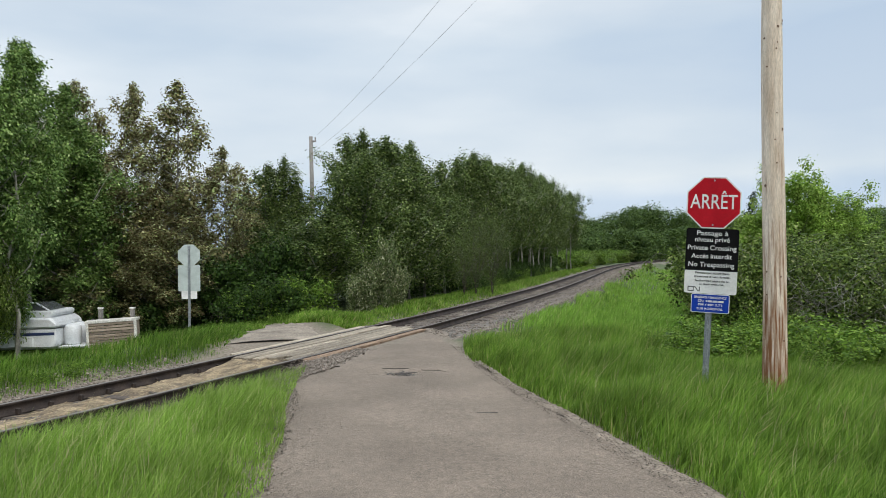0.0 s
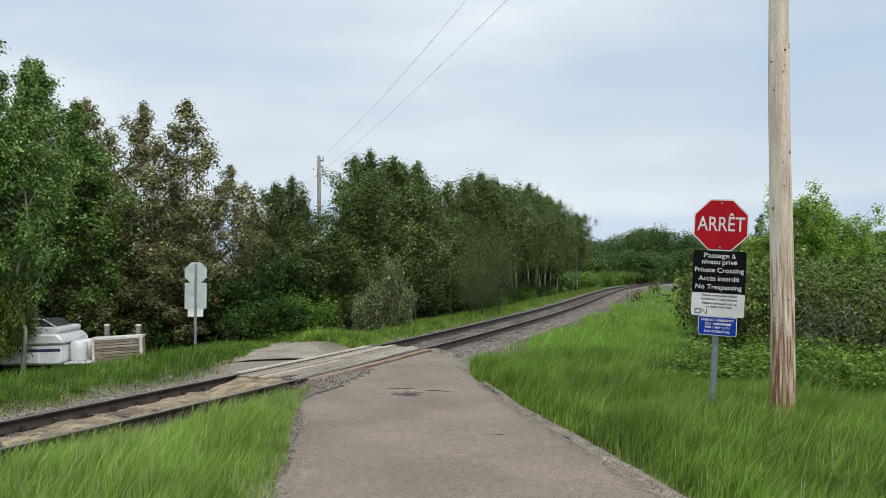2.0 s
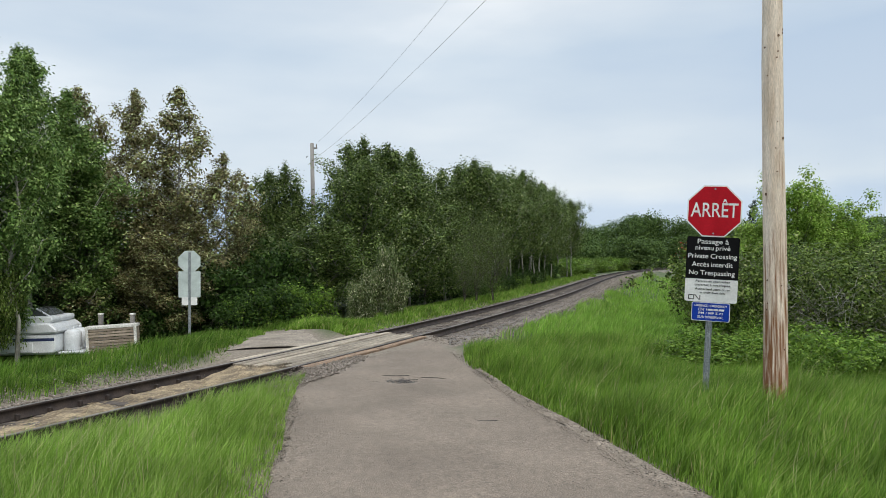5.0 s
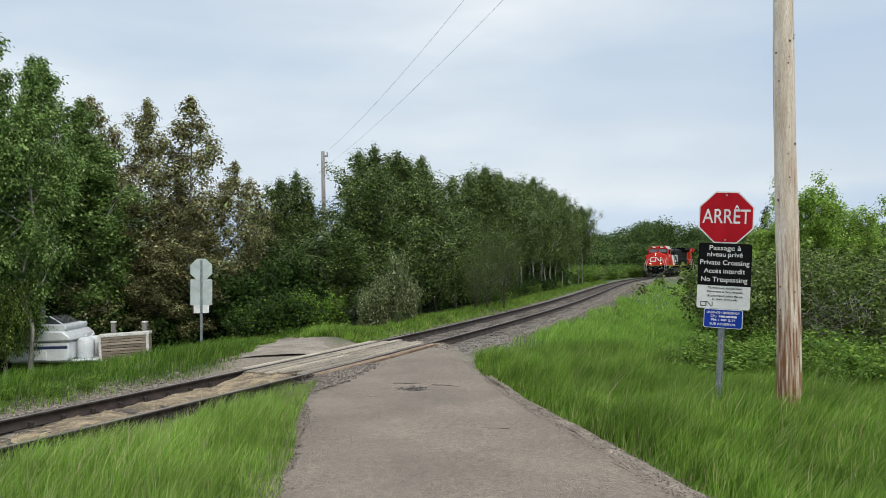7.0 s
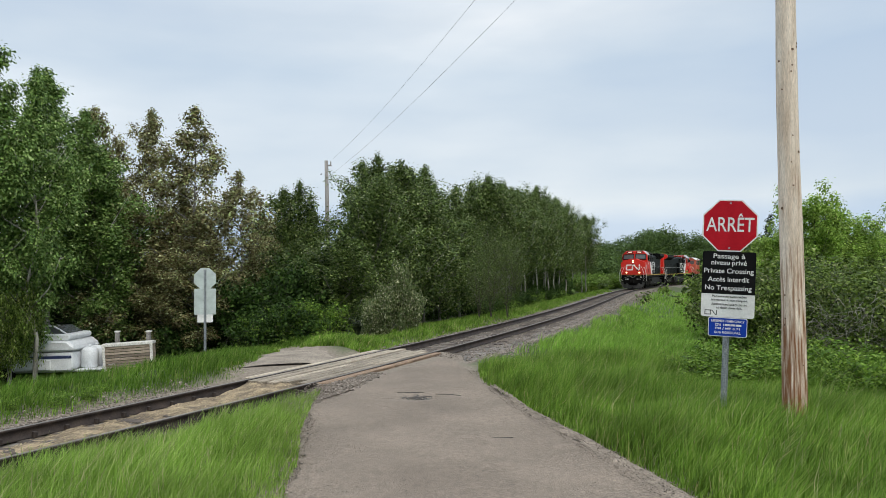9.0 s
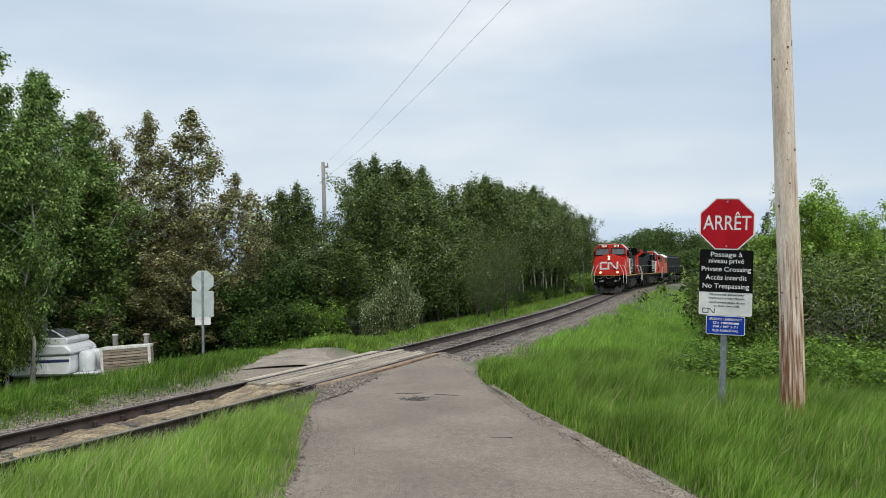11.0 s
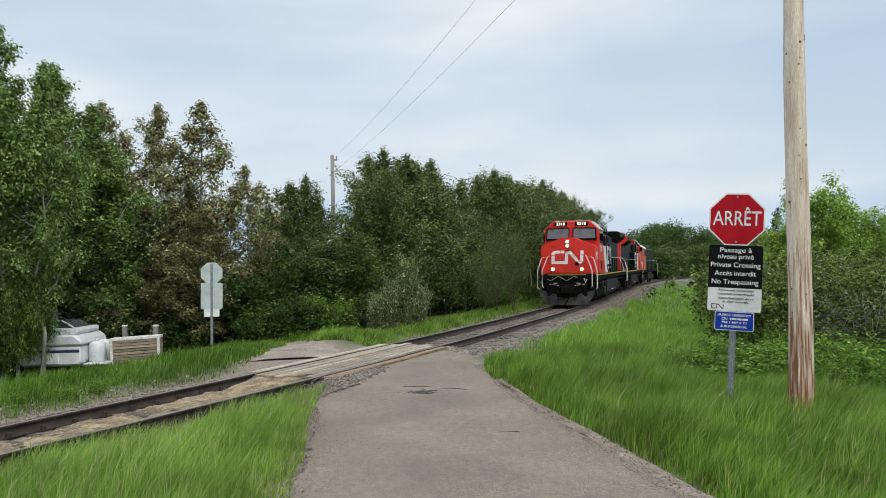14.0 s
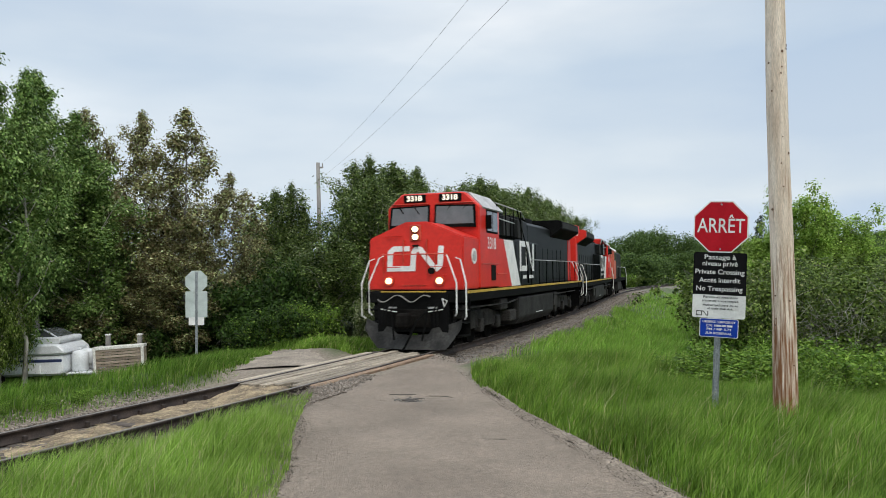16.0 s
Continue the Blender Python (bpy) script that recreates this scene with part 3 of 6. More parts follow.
def build_track():
    offs = [-3.3, -2.9, -2.5, -2.1, -1.8, -1.5, -1.2, -0.9, -0.6, -0.3, 0, 0.3, 0.6, 0.9, 1.2, 1.5, 1.8, 2.1, 2.5, 2.9, 3.3]
    tagged(strip("ballast", -44, 205, 0.4, offs, ballast_z, M_BALLAST), "grey crushed-stone ballast bed under the rails", "ballast", kind="structure")
    # sandy wood debris filled between and beside the rails before the crossing
    mound = strip("debris_bed", -12, DECK0 - 0.1, 0.15, [-0.66, -0.5, -0.3, -0.1, 0.1, 0.3, 0.5, 0.66],
                  debris_z, M_TAN)
    tagged(mound, "tan sandy wood debris packed between the rails", "debris", kind="structure")
    track = tagged(empty("railway_track"), "rusty steel rails on dark wooden ties in ballast", "railway track")
    prof = [(-0.075, -0.18), (0.075, -0.18), (0.075, -0.165), (0.012, -0.145), (0.012, -0.045), (0.036, -0.035), (0.036, -0.004), (0.028, 0.0), (-0.028, 0.0), (-0.036, -0.004), (-0.036, -0.035), (-0.012, -0.045), (-0.012, -0.145), (-0.075, -0.165)]
    for side in (0.7535, -0.7535):
        ss = np.concatenate([np.arange(-44, 60, 1.0), np.arange(60, 205, 2.0)])
        v = [(*on_track(s, side + px)[:2], pz + float(fall(*on_track(s, side)[:2]))) for s in ss for px, pz in prof]
        n = len(prof)
        q = [(a * n + k, a * n + (k + 1) % n, (a + 1) * n + (k + 1) % n, (a + 1) * n + k) for a in range(len(ss) - 1) for k in range(n)]
        me = mesh_np("rail", v, q, M_RAIL)
        me.materials.append(M_RAILTOP)
        me.polygons.foreach_set("material_index", [1 if k in (6, 7, 8) else 0 for a in range(len(ss) - 1) for k in range(n)])
        rail = new("rail", me)
        rail.parent = track
    bm = bmesh.new()
    box(bm, -1.3, 1.3, -0.11, 0.11, -0.17, 0.0, 0.015)
    proto = part("tie", bm, M_TIE, track)
    rng = random.Random(5)
    s, first = -20.0, True
    while s < 130:
        if not DECK0 - 0.2 < s < DECK1 + 0.2:
            ob = proto if first else new("tie", proto.data)
            first, ob.parent = False, track
            x, y, _, t = on_track(s, rng.uniform(-0.05, 0.05))
            ob.matrix_basis = pose(x, y, -0.182 + rng.uniform(-0.006, 0.006) + float(fall(x, y)), 0, 0, -math.degrees(t) + rng.uniform(-1.5, 1.5))
        s += 0.54 + rng.uniform(-0.02, 0.02)
    # clips that hold the rails to the ties
    bm = bmesh.new()
    box(bm, -0.035, 0.035, -0.03, 0.03, -0.03, 0.06, 0.008)
    clip = part("rail_clip", bm, M_RAIL, track)
    first = True
    for side in (0.7535, -0.7535):
        for inner in (-1, 1):
            s = -9.0
            while s < DECK0 - 0.3:
                ob = clip if first else new("rail_clip", clip.data)
                first, ob.parent = False, track
                x, y, _, t = on_track(s, side + 0.095 * inner)
                ob.matrix_basis = pose(x, y, -0.15, 0, 0, -math.degrees(t) + rng.uniform(-6, 6))
                s += 0.54
    r = np.random.default_rng(8)

    def beside(k, s0, s1, o0, o1):
        s = r.uniform(s0, s1, k)
        o = r.uniform(o0, o1, k)
        p = [on_track(a, b)[:2] for a, b in zip(s, o)]
        return np.array([q[0] for q in p]), np.array([q[1] for q in p])

    def bed(x, y):
        s, o = track_coords(x, y)
        return np.maximum(np.array([ballast_z(a, b) for a, b in zip(s, o)]) + fall(x, y), ground_z(x, y))
    stones("ballast_stones", M_STONE, r, 5000, lambda k: beside(k, -9, 5.5, -2.6, -0.8), 0.02, 0.05, 0.005, "loose grey crushed stones beside the rail", bed)
    stones("ballast_stones", M_STONE, r, 10000, lambda k: beside(k, 11, 40, -1.9, 3.2), 0.025, 0.055, 0.005, "loose grey crushed stones along the track", bed)
    stones("ballast_stones", M_STONE, r, 4000, lambda k: beside(k, 38, 85, 0.6, 3.4), 0.035, 0.075, 0.005, "loose grey crushed stones on the track shoulder", bed)
    stones("gravel_stones", M_STONE, r, 2600, lambda k: beside(k, 3.2, 7.6, 0.85, 2.0), 0.015, 0.045, 0.03, "grey gravel spilled beside the crossing planks", bed)
    # crumbs and pebbles on the road's edges
    def verge(k):
        y = r.uniform(5.5, 17, k)
        l, e = road_sides(y)
        left = r.random(k) < 0.88
        x = np.where(left, l + r.normal(-0.05, 0.22, k), e + r.normal(0.05, 0.10, k))
        return x, y
    stones("gravel_stones", M_STONE, r, 5200, verge, 0.006, 0.022, 0.012, "small pebbles and crumbs along the lane's edge", lambda x, y: np.maximum(ground_z(x, y), -0.03))
    def lane(k):
        y = 5 + 13 * r.random(k) ** 1.3
        l, e = road_sides(y)
        return l + (e - l) * r.beta(0.9, 1.5, k), y
    stones("loose_grit", M_STONE, r, 6500, lane, 0.004, 0.011, 0.0, "fine loose grit on the asphalt", lambda x, y: np.full(len(x), 0.012))
    # splinters of wood lying between the rails
    k = 1500
    sx, sy = beside(k, -8, DECK0 + 0.2, -0.64, 0.64)
    a, ln, w = r.normal(1.1, 0.5, k), r.uniform(0.02, 0.09, k), r.uniform(0.004, 0.011, k)
    s_, o_ = track_coords(sx, sy)
    base = np.array([debris_z(p, q) for p, q in zip(s_, o_)]) + 0.01
    dx, dy, tz = np.cos(a) * ln, np.sin(a) * ln, r.uniform(-0.008, 0.014, k)
    nx, ny = -np.sin(a) * w, np.cos(a) * w
    q = np.stack([np.stack([sx - dx - nx, sy - dy - ny, base - tz], 1), np.stack([sx + dx - nx, sy + dy - ny, base + tz], 1),
                  np.stack([sx + dx + nx, sy + dy + ny, base + tz], 1), np.stack([sx - dx + nx, sy - dy + ny, base - tz], 1),
                  np.stack([sx, sy, base + w], 1)], 1)
    i = 5 * np.arange(k)[:, None]
    f = np.concatenate([i + [0, 1, 4], i + [1, 2, 4], i + [2, 3, 4], i + [3, 0, 4]])
    tagged(new("wood_splinters", mesh_np("wood_splinters", q.reshape(-1, 3), np.zeros((0, 4)), M_CHIP, f)), "pale splintered wood lying between the rails", "debris", kind="stuff")
    # planks of the crossing, in two lengths each
    deck = tagged(empty("crossing_deck"), "pale weathered timber planks laid between the rails at a crossing", "crossing")
    rng = random.Random(12)
    M_BROWNPLANK = mat("plank_brown", (0.13, 0.085, 0.055), (0.28, 0.19, 0.125), 2.0, 0.9, 0.6, 25, stretch=(0.6, 8, 8), per="object", fine_mix=0.35)
    lanes = [(0.945, 0.2), (-0.93, 0.19), (-0.555, 0.185), (-0.335, 0.19), (-0.112, 0.19), (0.112, 0.19), (0.335, 0.19), (0.555, 0.185)]
    for off, w in lanes:
        for a, b in ((DECK0, 8.7), (8.72, DECK1)):
            a2, b2 = a + (rng.uniform(-0.35, 0.25) if a == DECK0 else 0), b + (rng.uniform(-0.35, 0.2) if b == DECK1 else 0)
            bm = bmesh.new()
            box(bm, -(b2 - a2) / 2, (b2 - a2) / 2, -w / 2, w / 2, -0.12, 0.0, 0.012)
            ob = part("plank", bm, M_BROWNPLANK if off > 0.9 else M_PLANK, deck)
            x, y, _, t = on_track((a2 + b2) / 2, off)
            ob.matrix_basis = pose(x, y, -0.004 + rng.uniform(-0.014, 0.006), rng.uniform(-1.2, 1.2), 0, 90 - math.degrees(t) + rng.uniform(-0.15, 0.15))


def build_cracks():
    """Dark cracks in the asphalt before the crossing and along the lane."""
    rng = random.Random(44)
    for x, y, a, ln in ((-1.2, 13.5, 0.2, 0.5), (-0.5, 13.35, -0.2, 0.5), (-0.9, 12.95, 0.1, 0.4), (0.35, 9.9, 0.1, 0.3)):
        bm = bmesh.new()
        pts, h = [], a
        for k in range(9):
            h += rng.uniform(-0.5, 0.5) - 0.25 * (h - a)
            x, y = x + math.cos(h) * ln / 8, y + math.sin(h) * ln / 8
            pts.append((x, y, 0.007 * rng.uniform(0.4, 1.0) * (1 if 0 < k < 8 else 0.3)))
        vs = [(bm.verts.new((px, py - w, 0.0205)), bm.verts.new((px, py + w, 0.0205))) for px, py, w in pts]
        for (p, q), (r2, s2) in zip(vs, vs[1:]):
            bm.faces.new((p, r2, s2, q))
        ext = bmesh.ops.extrude_face_region(bm, geom=list(bm.faces))
        bmesh.ops.translate(bm, vec=(0, 0, -0.01), verts=[v for v in ext["geom"] if isinstance(v, bmesh.types.BMVert)])
        tagged(part("road_crack", bm, M_ASPHALTD), "narrow dark crack in the worn asphalt", "crack", "cracks in the road", "structure")


def build_shoulder():
    """Crumbled gravel strip where the asphalt breaks off beside the tall grass, with the crack along it."""
    rng = np.random.default_rng(17)
    ys = np.arange(3.0, 14.6, 0.1)
    wide = np.interp(ys, [3, 8, 11, 14.6], [0.24, 0.2, 0.1, -0.06]) + 0.08 * np.sin(ys * 2.7) * np.sin(ys * 1.1) + rng.normal(0, 0.03, len(ys))
    v = []
    for y, w in zip(ys, wide):
        r = float(road_sides(y)[1])
        for k in range(5):
            x = r - w + (w + 0.16) * k / 4
            v.append((x, y, (-0.012, 0.008, 0.013, 0.006, -0.05)[k] + 0.006 * math.sin(13 * y + 5 * k) * math.sin(7 * y)))
    i = (np.arange(len(ys) - 1)[:, None] * 5 + np.arange(4)).ravel()
    me = mesh_np("road_shoulder", v, np.stack([i, i + 1, i + 6, i + 5], 1), M_VERGE)
    tagged(new("road_shoulder", me), "pale crumbled gravel strip along the asphalt's edge", "road shoulder", kind="structure")
    k = 1500
    y = rng.uniform(4.5, 14, k)
    stones("gravel_stones", M_STONE, rng, k, lambda n: (road_sides(y)[1] - rng.uniform(-0.12, 0.4, n) * np.interp(y, [3, 14], [1, 0.4]), y), 0.005, 0.016, 0.0,
           "fine gravel on the lane's broken edge", lambda px, py: np.full(len(px), 0.022))


def build_way():
    """Gravel lane that goes on beyond the track."""
    v, n = [], 19
    pts = []
    for (ax, ay, aw), (bx, by, bw) in zip(WAY, WAY[1:]):
        for k in range(24):
            u = k / 24
            pts.append((ax + (bx - ax) * u, ay + (by - ay) * u, aw + (bw - aw) * u, math.atan2(by - ay, bx - ax)))
    for x, y, w, a in pts:
        for k in range(n):
            q = (k / (n - 1) * 2 - 1) * (w + 0.55 + 0.12 * math.sin(3 * y + k))
            v.append((x - math.sin(a) * q, y + math.cos(a) * q))
    v = np.array(v)
    s, o = track_coords(v[:, 0], v[:, 1])
    z = ground_z(v[:, 0], v[:, 1]) + 0.05 - 0.10 * np.tile(np.abs(np.linspace(-1, 1, n)) ** 3, len(pts)) + 0.015 * wobble(v[:, 0], v[:, 1], 3.3, 0.7)
    i = (np.arange(len(pts) - 1)[:, None] * n + np.arange(n - 1)).ravel()
    q = np.stack([i, i + 1, i + n + 1, i + n], 1)
    q = q[(o < -0.78)[q].all(1)]
    me = mesh_np("gravel_road", np.c_[v, z], q, M_GRAVEL)
    me.polygons.foreach_set("use_smooth", [True] * len(me.polygons))
    tagged(new("gravel_road", me), "pale dusty gravel lane beyond the rails", "road", kind="structure")

# ---------------------------------------------------------------- plants


def grass(name, count, place, h0, h1, w0, w1, seed, material, label, lean=0.25):
    """Blades with a bend, each one two faces, rooted on the ground."""
    rng = np.random.default_rng(seed)
    x, y, tall = place(rng, count)
    k = len(x)
    z = ground_z(x, y) - 0.01
    patch = 0.8 + 0.25 * wobble(x, y, 0.9, seed) + 0.12 * wobble(x, y, 3.1, seed + 1)
    h = rng.uniform(h0, h1, k) * tall * patch
    w = rng.uniform(w0, w1, k)
    a = rng.uniform(0, math.tau, k)
    bx = np.cos(a) * rng.uniform(0.1, 0.5, k) + lean
    by = np.sin(a) * rng.uniform(0.1, 0.5, k)
    f = rng.uniform(0, math.pi, k)
    wx, wy = np.cos(f) * w / 2, np.sin(f) * w / 2
    mx, my = x + bx * h * 0.25, y + by * h * 0.25
    tx, ty = x + bx * h, y + by * h
    v = np.stack([np.stack([x - wx, y - wy, z], 1), np.stack([x + wx, y + wy, z], 1), np.stack([mx + wx * 0.85, my + wy * 0.85, z + h * 0.55], 1),
                  np.stack([mx - wx * 0.85, my - wy * 0.85, z + h * 0.55], 1), np.stack([tx, ty, z + h * 0.97], 1)], 1)
    i = 5 * np.arange(k)[:, None]
    me = mesh_np(name, v.reshape(-1, 3), i + [0, 1, 2, 3], material, i + [3, 2, 4])
    return tagged(new(name, me), label, "grass", kind="stuff")


def grass_area(x0, x1, y0, y1, omin, omax, smin=-99, smax=999, edge=0.3, shy=1.0):
    """Sampler: places inside a rectangle and a band beside the track, off the road; shorter by the road's edge."""
    def place(rng, count):
        x, y = rng.uniform(x0, x1, count), rng.uniform(y0, y1, count)
        s, o = track_coords(x, y)
        l, r = road_sides(y)
        out = np.maximum(l - x, x - r)
        out = np.where((y < 20) & (o > 0), out, 9.0)
        w = -way_depth(x, y)
        out = np.minimum(out, np.where(o < 0, w, 9.0))
        jag = edge * (0.7 + 0.6 * rng.random(count)) + 0.12 * wobble(x, y, 1.7, 3)
        ok = (o > omin + 0.3 * wobble(x, y, 1.1, 2)) & (o < omax) & (s > smin) & (s < smax) & (out > jag * 0.4)
        tall = np.clip(0.35 + (out - 0.1) / shy, 0.3, 1.0)
        return x[ok], y[ok], tall[ok]
    return place


def strip_area(s0, s1, o0, o1):
    """Sampler: places in a band beside the track, denser towards its near end."""
    def place(rng, count):
        s, o = s0 + (s1 - s0) * rng.random(count) ** 1.5, rng.uniform(o0, o1, count)
        x = np.interp(s, TS, TX) + o * np.cos(np.interp(s, TS, TT))
        y = np.interp(s, TS, TY) - o * np.sin(np.interp(s, TS, TT))
        ok = way_depth(x, y) < -0.1 * rng.random(count) - 0.1 * wobble(x, y, 2.1, 3)
        edge = np.minimum(np.abs(o - o0), np.abs(o - o1))
        return x[ok], y[ok], np.clip(0.35 + edge / 0.8, 0.35, 1.0)[ok]
    return place


def leaves(rng, centres, spread, per, size, flat=0.8, scales=None, stray=0.35):
    """Corners and faces of leaves (small pointed faces) in tufts round the centres, each facing out of its tuft and up."""
    n = len(centres) * per
    u = rng.normal(0, 1, (n, 3))
    u /= np.linalg.norm(u, axis=1)[:, None]
    c = np.repeat(centres, per, 0) + u * (1.7 * rng.random((n, 1)) ** 0.5 * (1 + stray * np.abs(rng.normal(0, 1, (n, 1))))) * np.asarray(spread)
    if scales is not None:
        c = np.repeat(centres, per, 0) + (c - np.repeat(centres, per, 0)) * np.repeat(scales, per)[:, None]
    face = u * 0.9 + rng.normal(0, 0.42, (n, 3)) + np.array([0, 0, flat])
    face /= np.linalg.norm(face, axis=1)[:, None]
    d = np.cross(face, rng.normal(0, 1, (n, 3)))
    d /= np.linalg.norm(d, axis=1)[:, None] + 1e-9
    e = np.cross(face, d)
    L = (rng.uniform(0.6, 1.25, n) * size)[:, None]
    v = np.stack([c - d * L * 0.5, c + e * L * 0.34 + face * L * 0.08, c + d * L * 0.55, c - e * L * 0.34 + face * L * 0.08], 1)
    return v.reshape(-1, 3), 4 * np.arange(n)[:, None] + [0, 1, 2, 3]


def make_tree(name, label, category, height, radius, first, limbs, twigs, per, size, leafm, barkm, seed, shape="poplar", trunk_r=0.09, spread=0.2, up=0.9, wave=0.25, stems=1, flat=0.8, tall=0.9):
    """A tapered trunk (or several stems) with limbs, twigs and leaves on them. Parts: trunk, crown."""
    rng = np.random.default_rng(seed)
    tree = tagged(empty(name), label, category)
    bm = bmesh.new()
    centres, scales = [], []
    for st in range(stems):
        if stems > 1:
            a = math.tau * st / stems + rng.uniform(-0.4, 0.4)
            lean = rng.uniform(0.15, 0.5) * radius
            top = np.array([math.cos(a) * lean, math.sin(a) * lean, height * rng.uniform(0.75, 1.0)])
        else:
            top = np.array([rng.normal(0, 0.03) * height, rng.normal(0, 0.03) * height, height * 0.96])
        ks = np.linspace(0, 1, 7)
        bend = rng.normal(0, 0.025 * height, (7, 2)) * (ks * (1 - ks) * 4)[:, None]
        line = top[None] * ks[:, None]
        line[:, :2] += bend
        line[:, 2] -= 0.15 * (ks == 0)
        tube(bm, line, 0.1, 7, [trunk_r * (1 - 0.9 * k) * (1.3 if k == 0 else 1) for k in ks])
        for b in range(limbs):
            k = first + (1 - first) * ((b + rng.random()) / limbs) ** 0.9
            k = min(k, 0.985)
            root = np.array([np.interp(k, ks, line[:, j]) for j in range(3)])
            u = (k - first) / (1 - first)
            if shape == "poplar":
                reach = radius * (0.5 + 0.9 * math.sin(math.pi * min(1, u * 0.78 + 0.2))) * (1 - 0.75 * u ** 3)
            elif shape == "cone":
                reach = radius * (1.02 - u)
            elif shape == "round":
                reach = radius * math.sqrt(max(0.05, 1 - (1.5 * u - 0.65) ** 2))
            else:
                reach = radius * (0.8 + 0.4 * rng.random())
            reach *= rng.uniform(0.65, 1.2)
            a = b * 2.4 + rng.uniform(-0.6, 0.6)
            rise = reach * rng.uniform(0.4, 1.1) * up
            tip = root + np.array([math.cos(a) * reach, math.sin(a) * reach, rise])
            mid = (root + tip) / 2 + np.array([0, 0, -0.08 * reach]) + rng.normal(0, 0.05 * reach, 3)
            r0 = trunk_r * (1 - 0.85 * k) * 0.5
            tube(bm, [root, mid, tip], 0.02, 5, [r0, r0 * 0.6, r0 * 0.15 + 0.003])
            tn = max(2, round(twigs * min(1.4, 0.25 + reach / radius)))
            for t in range(tn):
                q = 0.3 + 0.75 * (t + rng.random()) / tn
                p = root + (tip - root) * min(q, 1.0) + np.array([0, 0, -0.08 * reach]) * (4 * q * (1 - min(q, 1)))
                off = rng.normal(0, wave * reach * 0.5 + 0.05, 3)
                c = p + off
                if t % 2 == 0:
                    tube(bm, [p, c], 0.01, 3, [r0 * 0.3 + 0.003, 0.003], cap=False)
                centres.append(c)
                scales.append(1.12 - 0.3 * u)
        for lift in (0.0, 0.25, 0.5):
            centres.append(line[-1] + np.array([0, 0, lift * spread * 3.5]))
            scales.append(0.75 - 0.5 * lift)
    ob = smooth(part("trunk", bm, barkm, tree))
    v, f = leaves(rng, np.array(centres), (spread, spread, spread * tall), per, size, flat, np.array(scales))
    crown = new("crown", mesh_np("crown", v, f, leafm))
    crown.parent = tree
    crown["kind"] = "stuff"
    return tree


def plant(tree, x, y, turn, k=1.0, kz=None, sink=0.05, first=False, label=""):
    """Place a tree on the ground: the first itself, later ones as copies."""
    m = pose(x, y, gz(x, y) - sink, 0, 0, turn) @ Matrix.Diagonal((k, k, kz or k, 1))
    if first:
        tree.matrix_basis = m
        ob = tree
    else:
        ob = copy_thing(tree, m)
        ob.matrix_basis = m
    if label:
        ob["label"] = label
    return ob


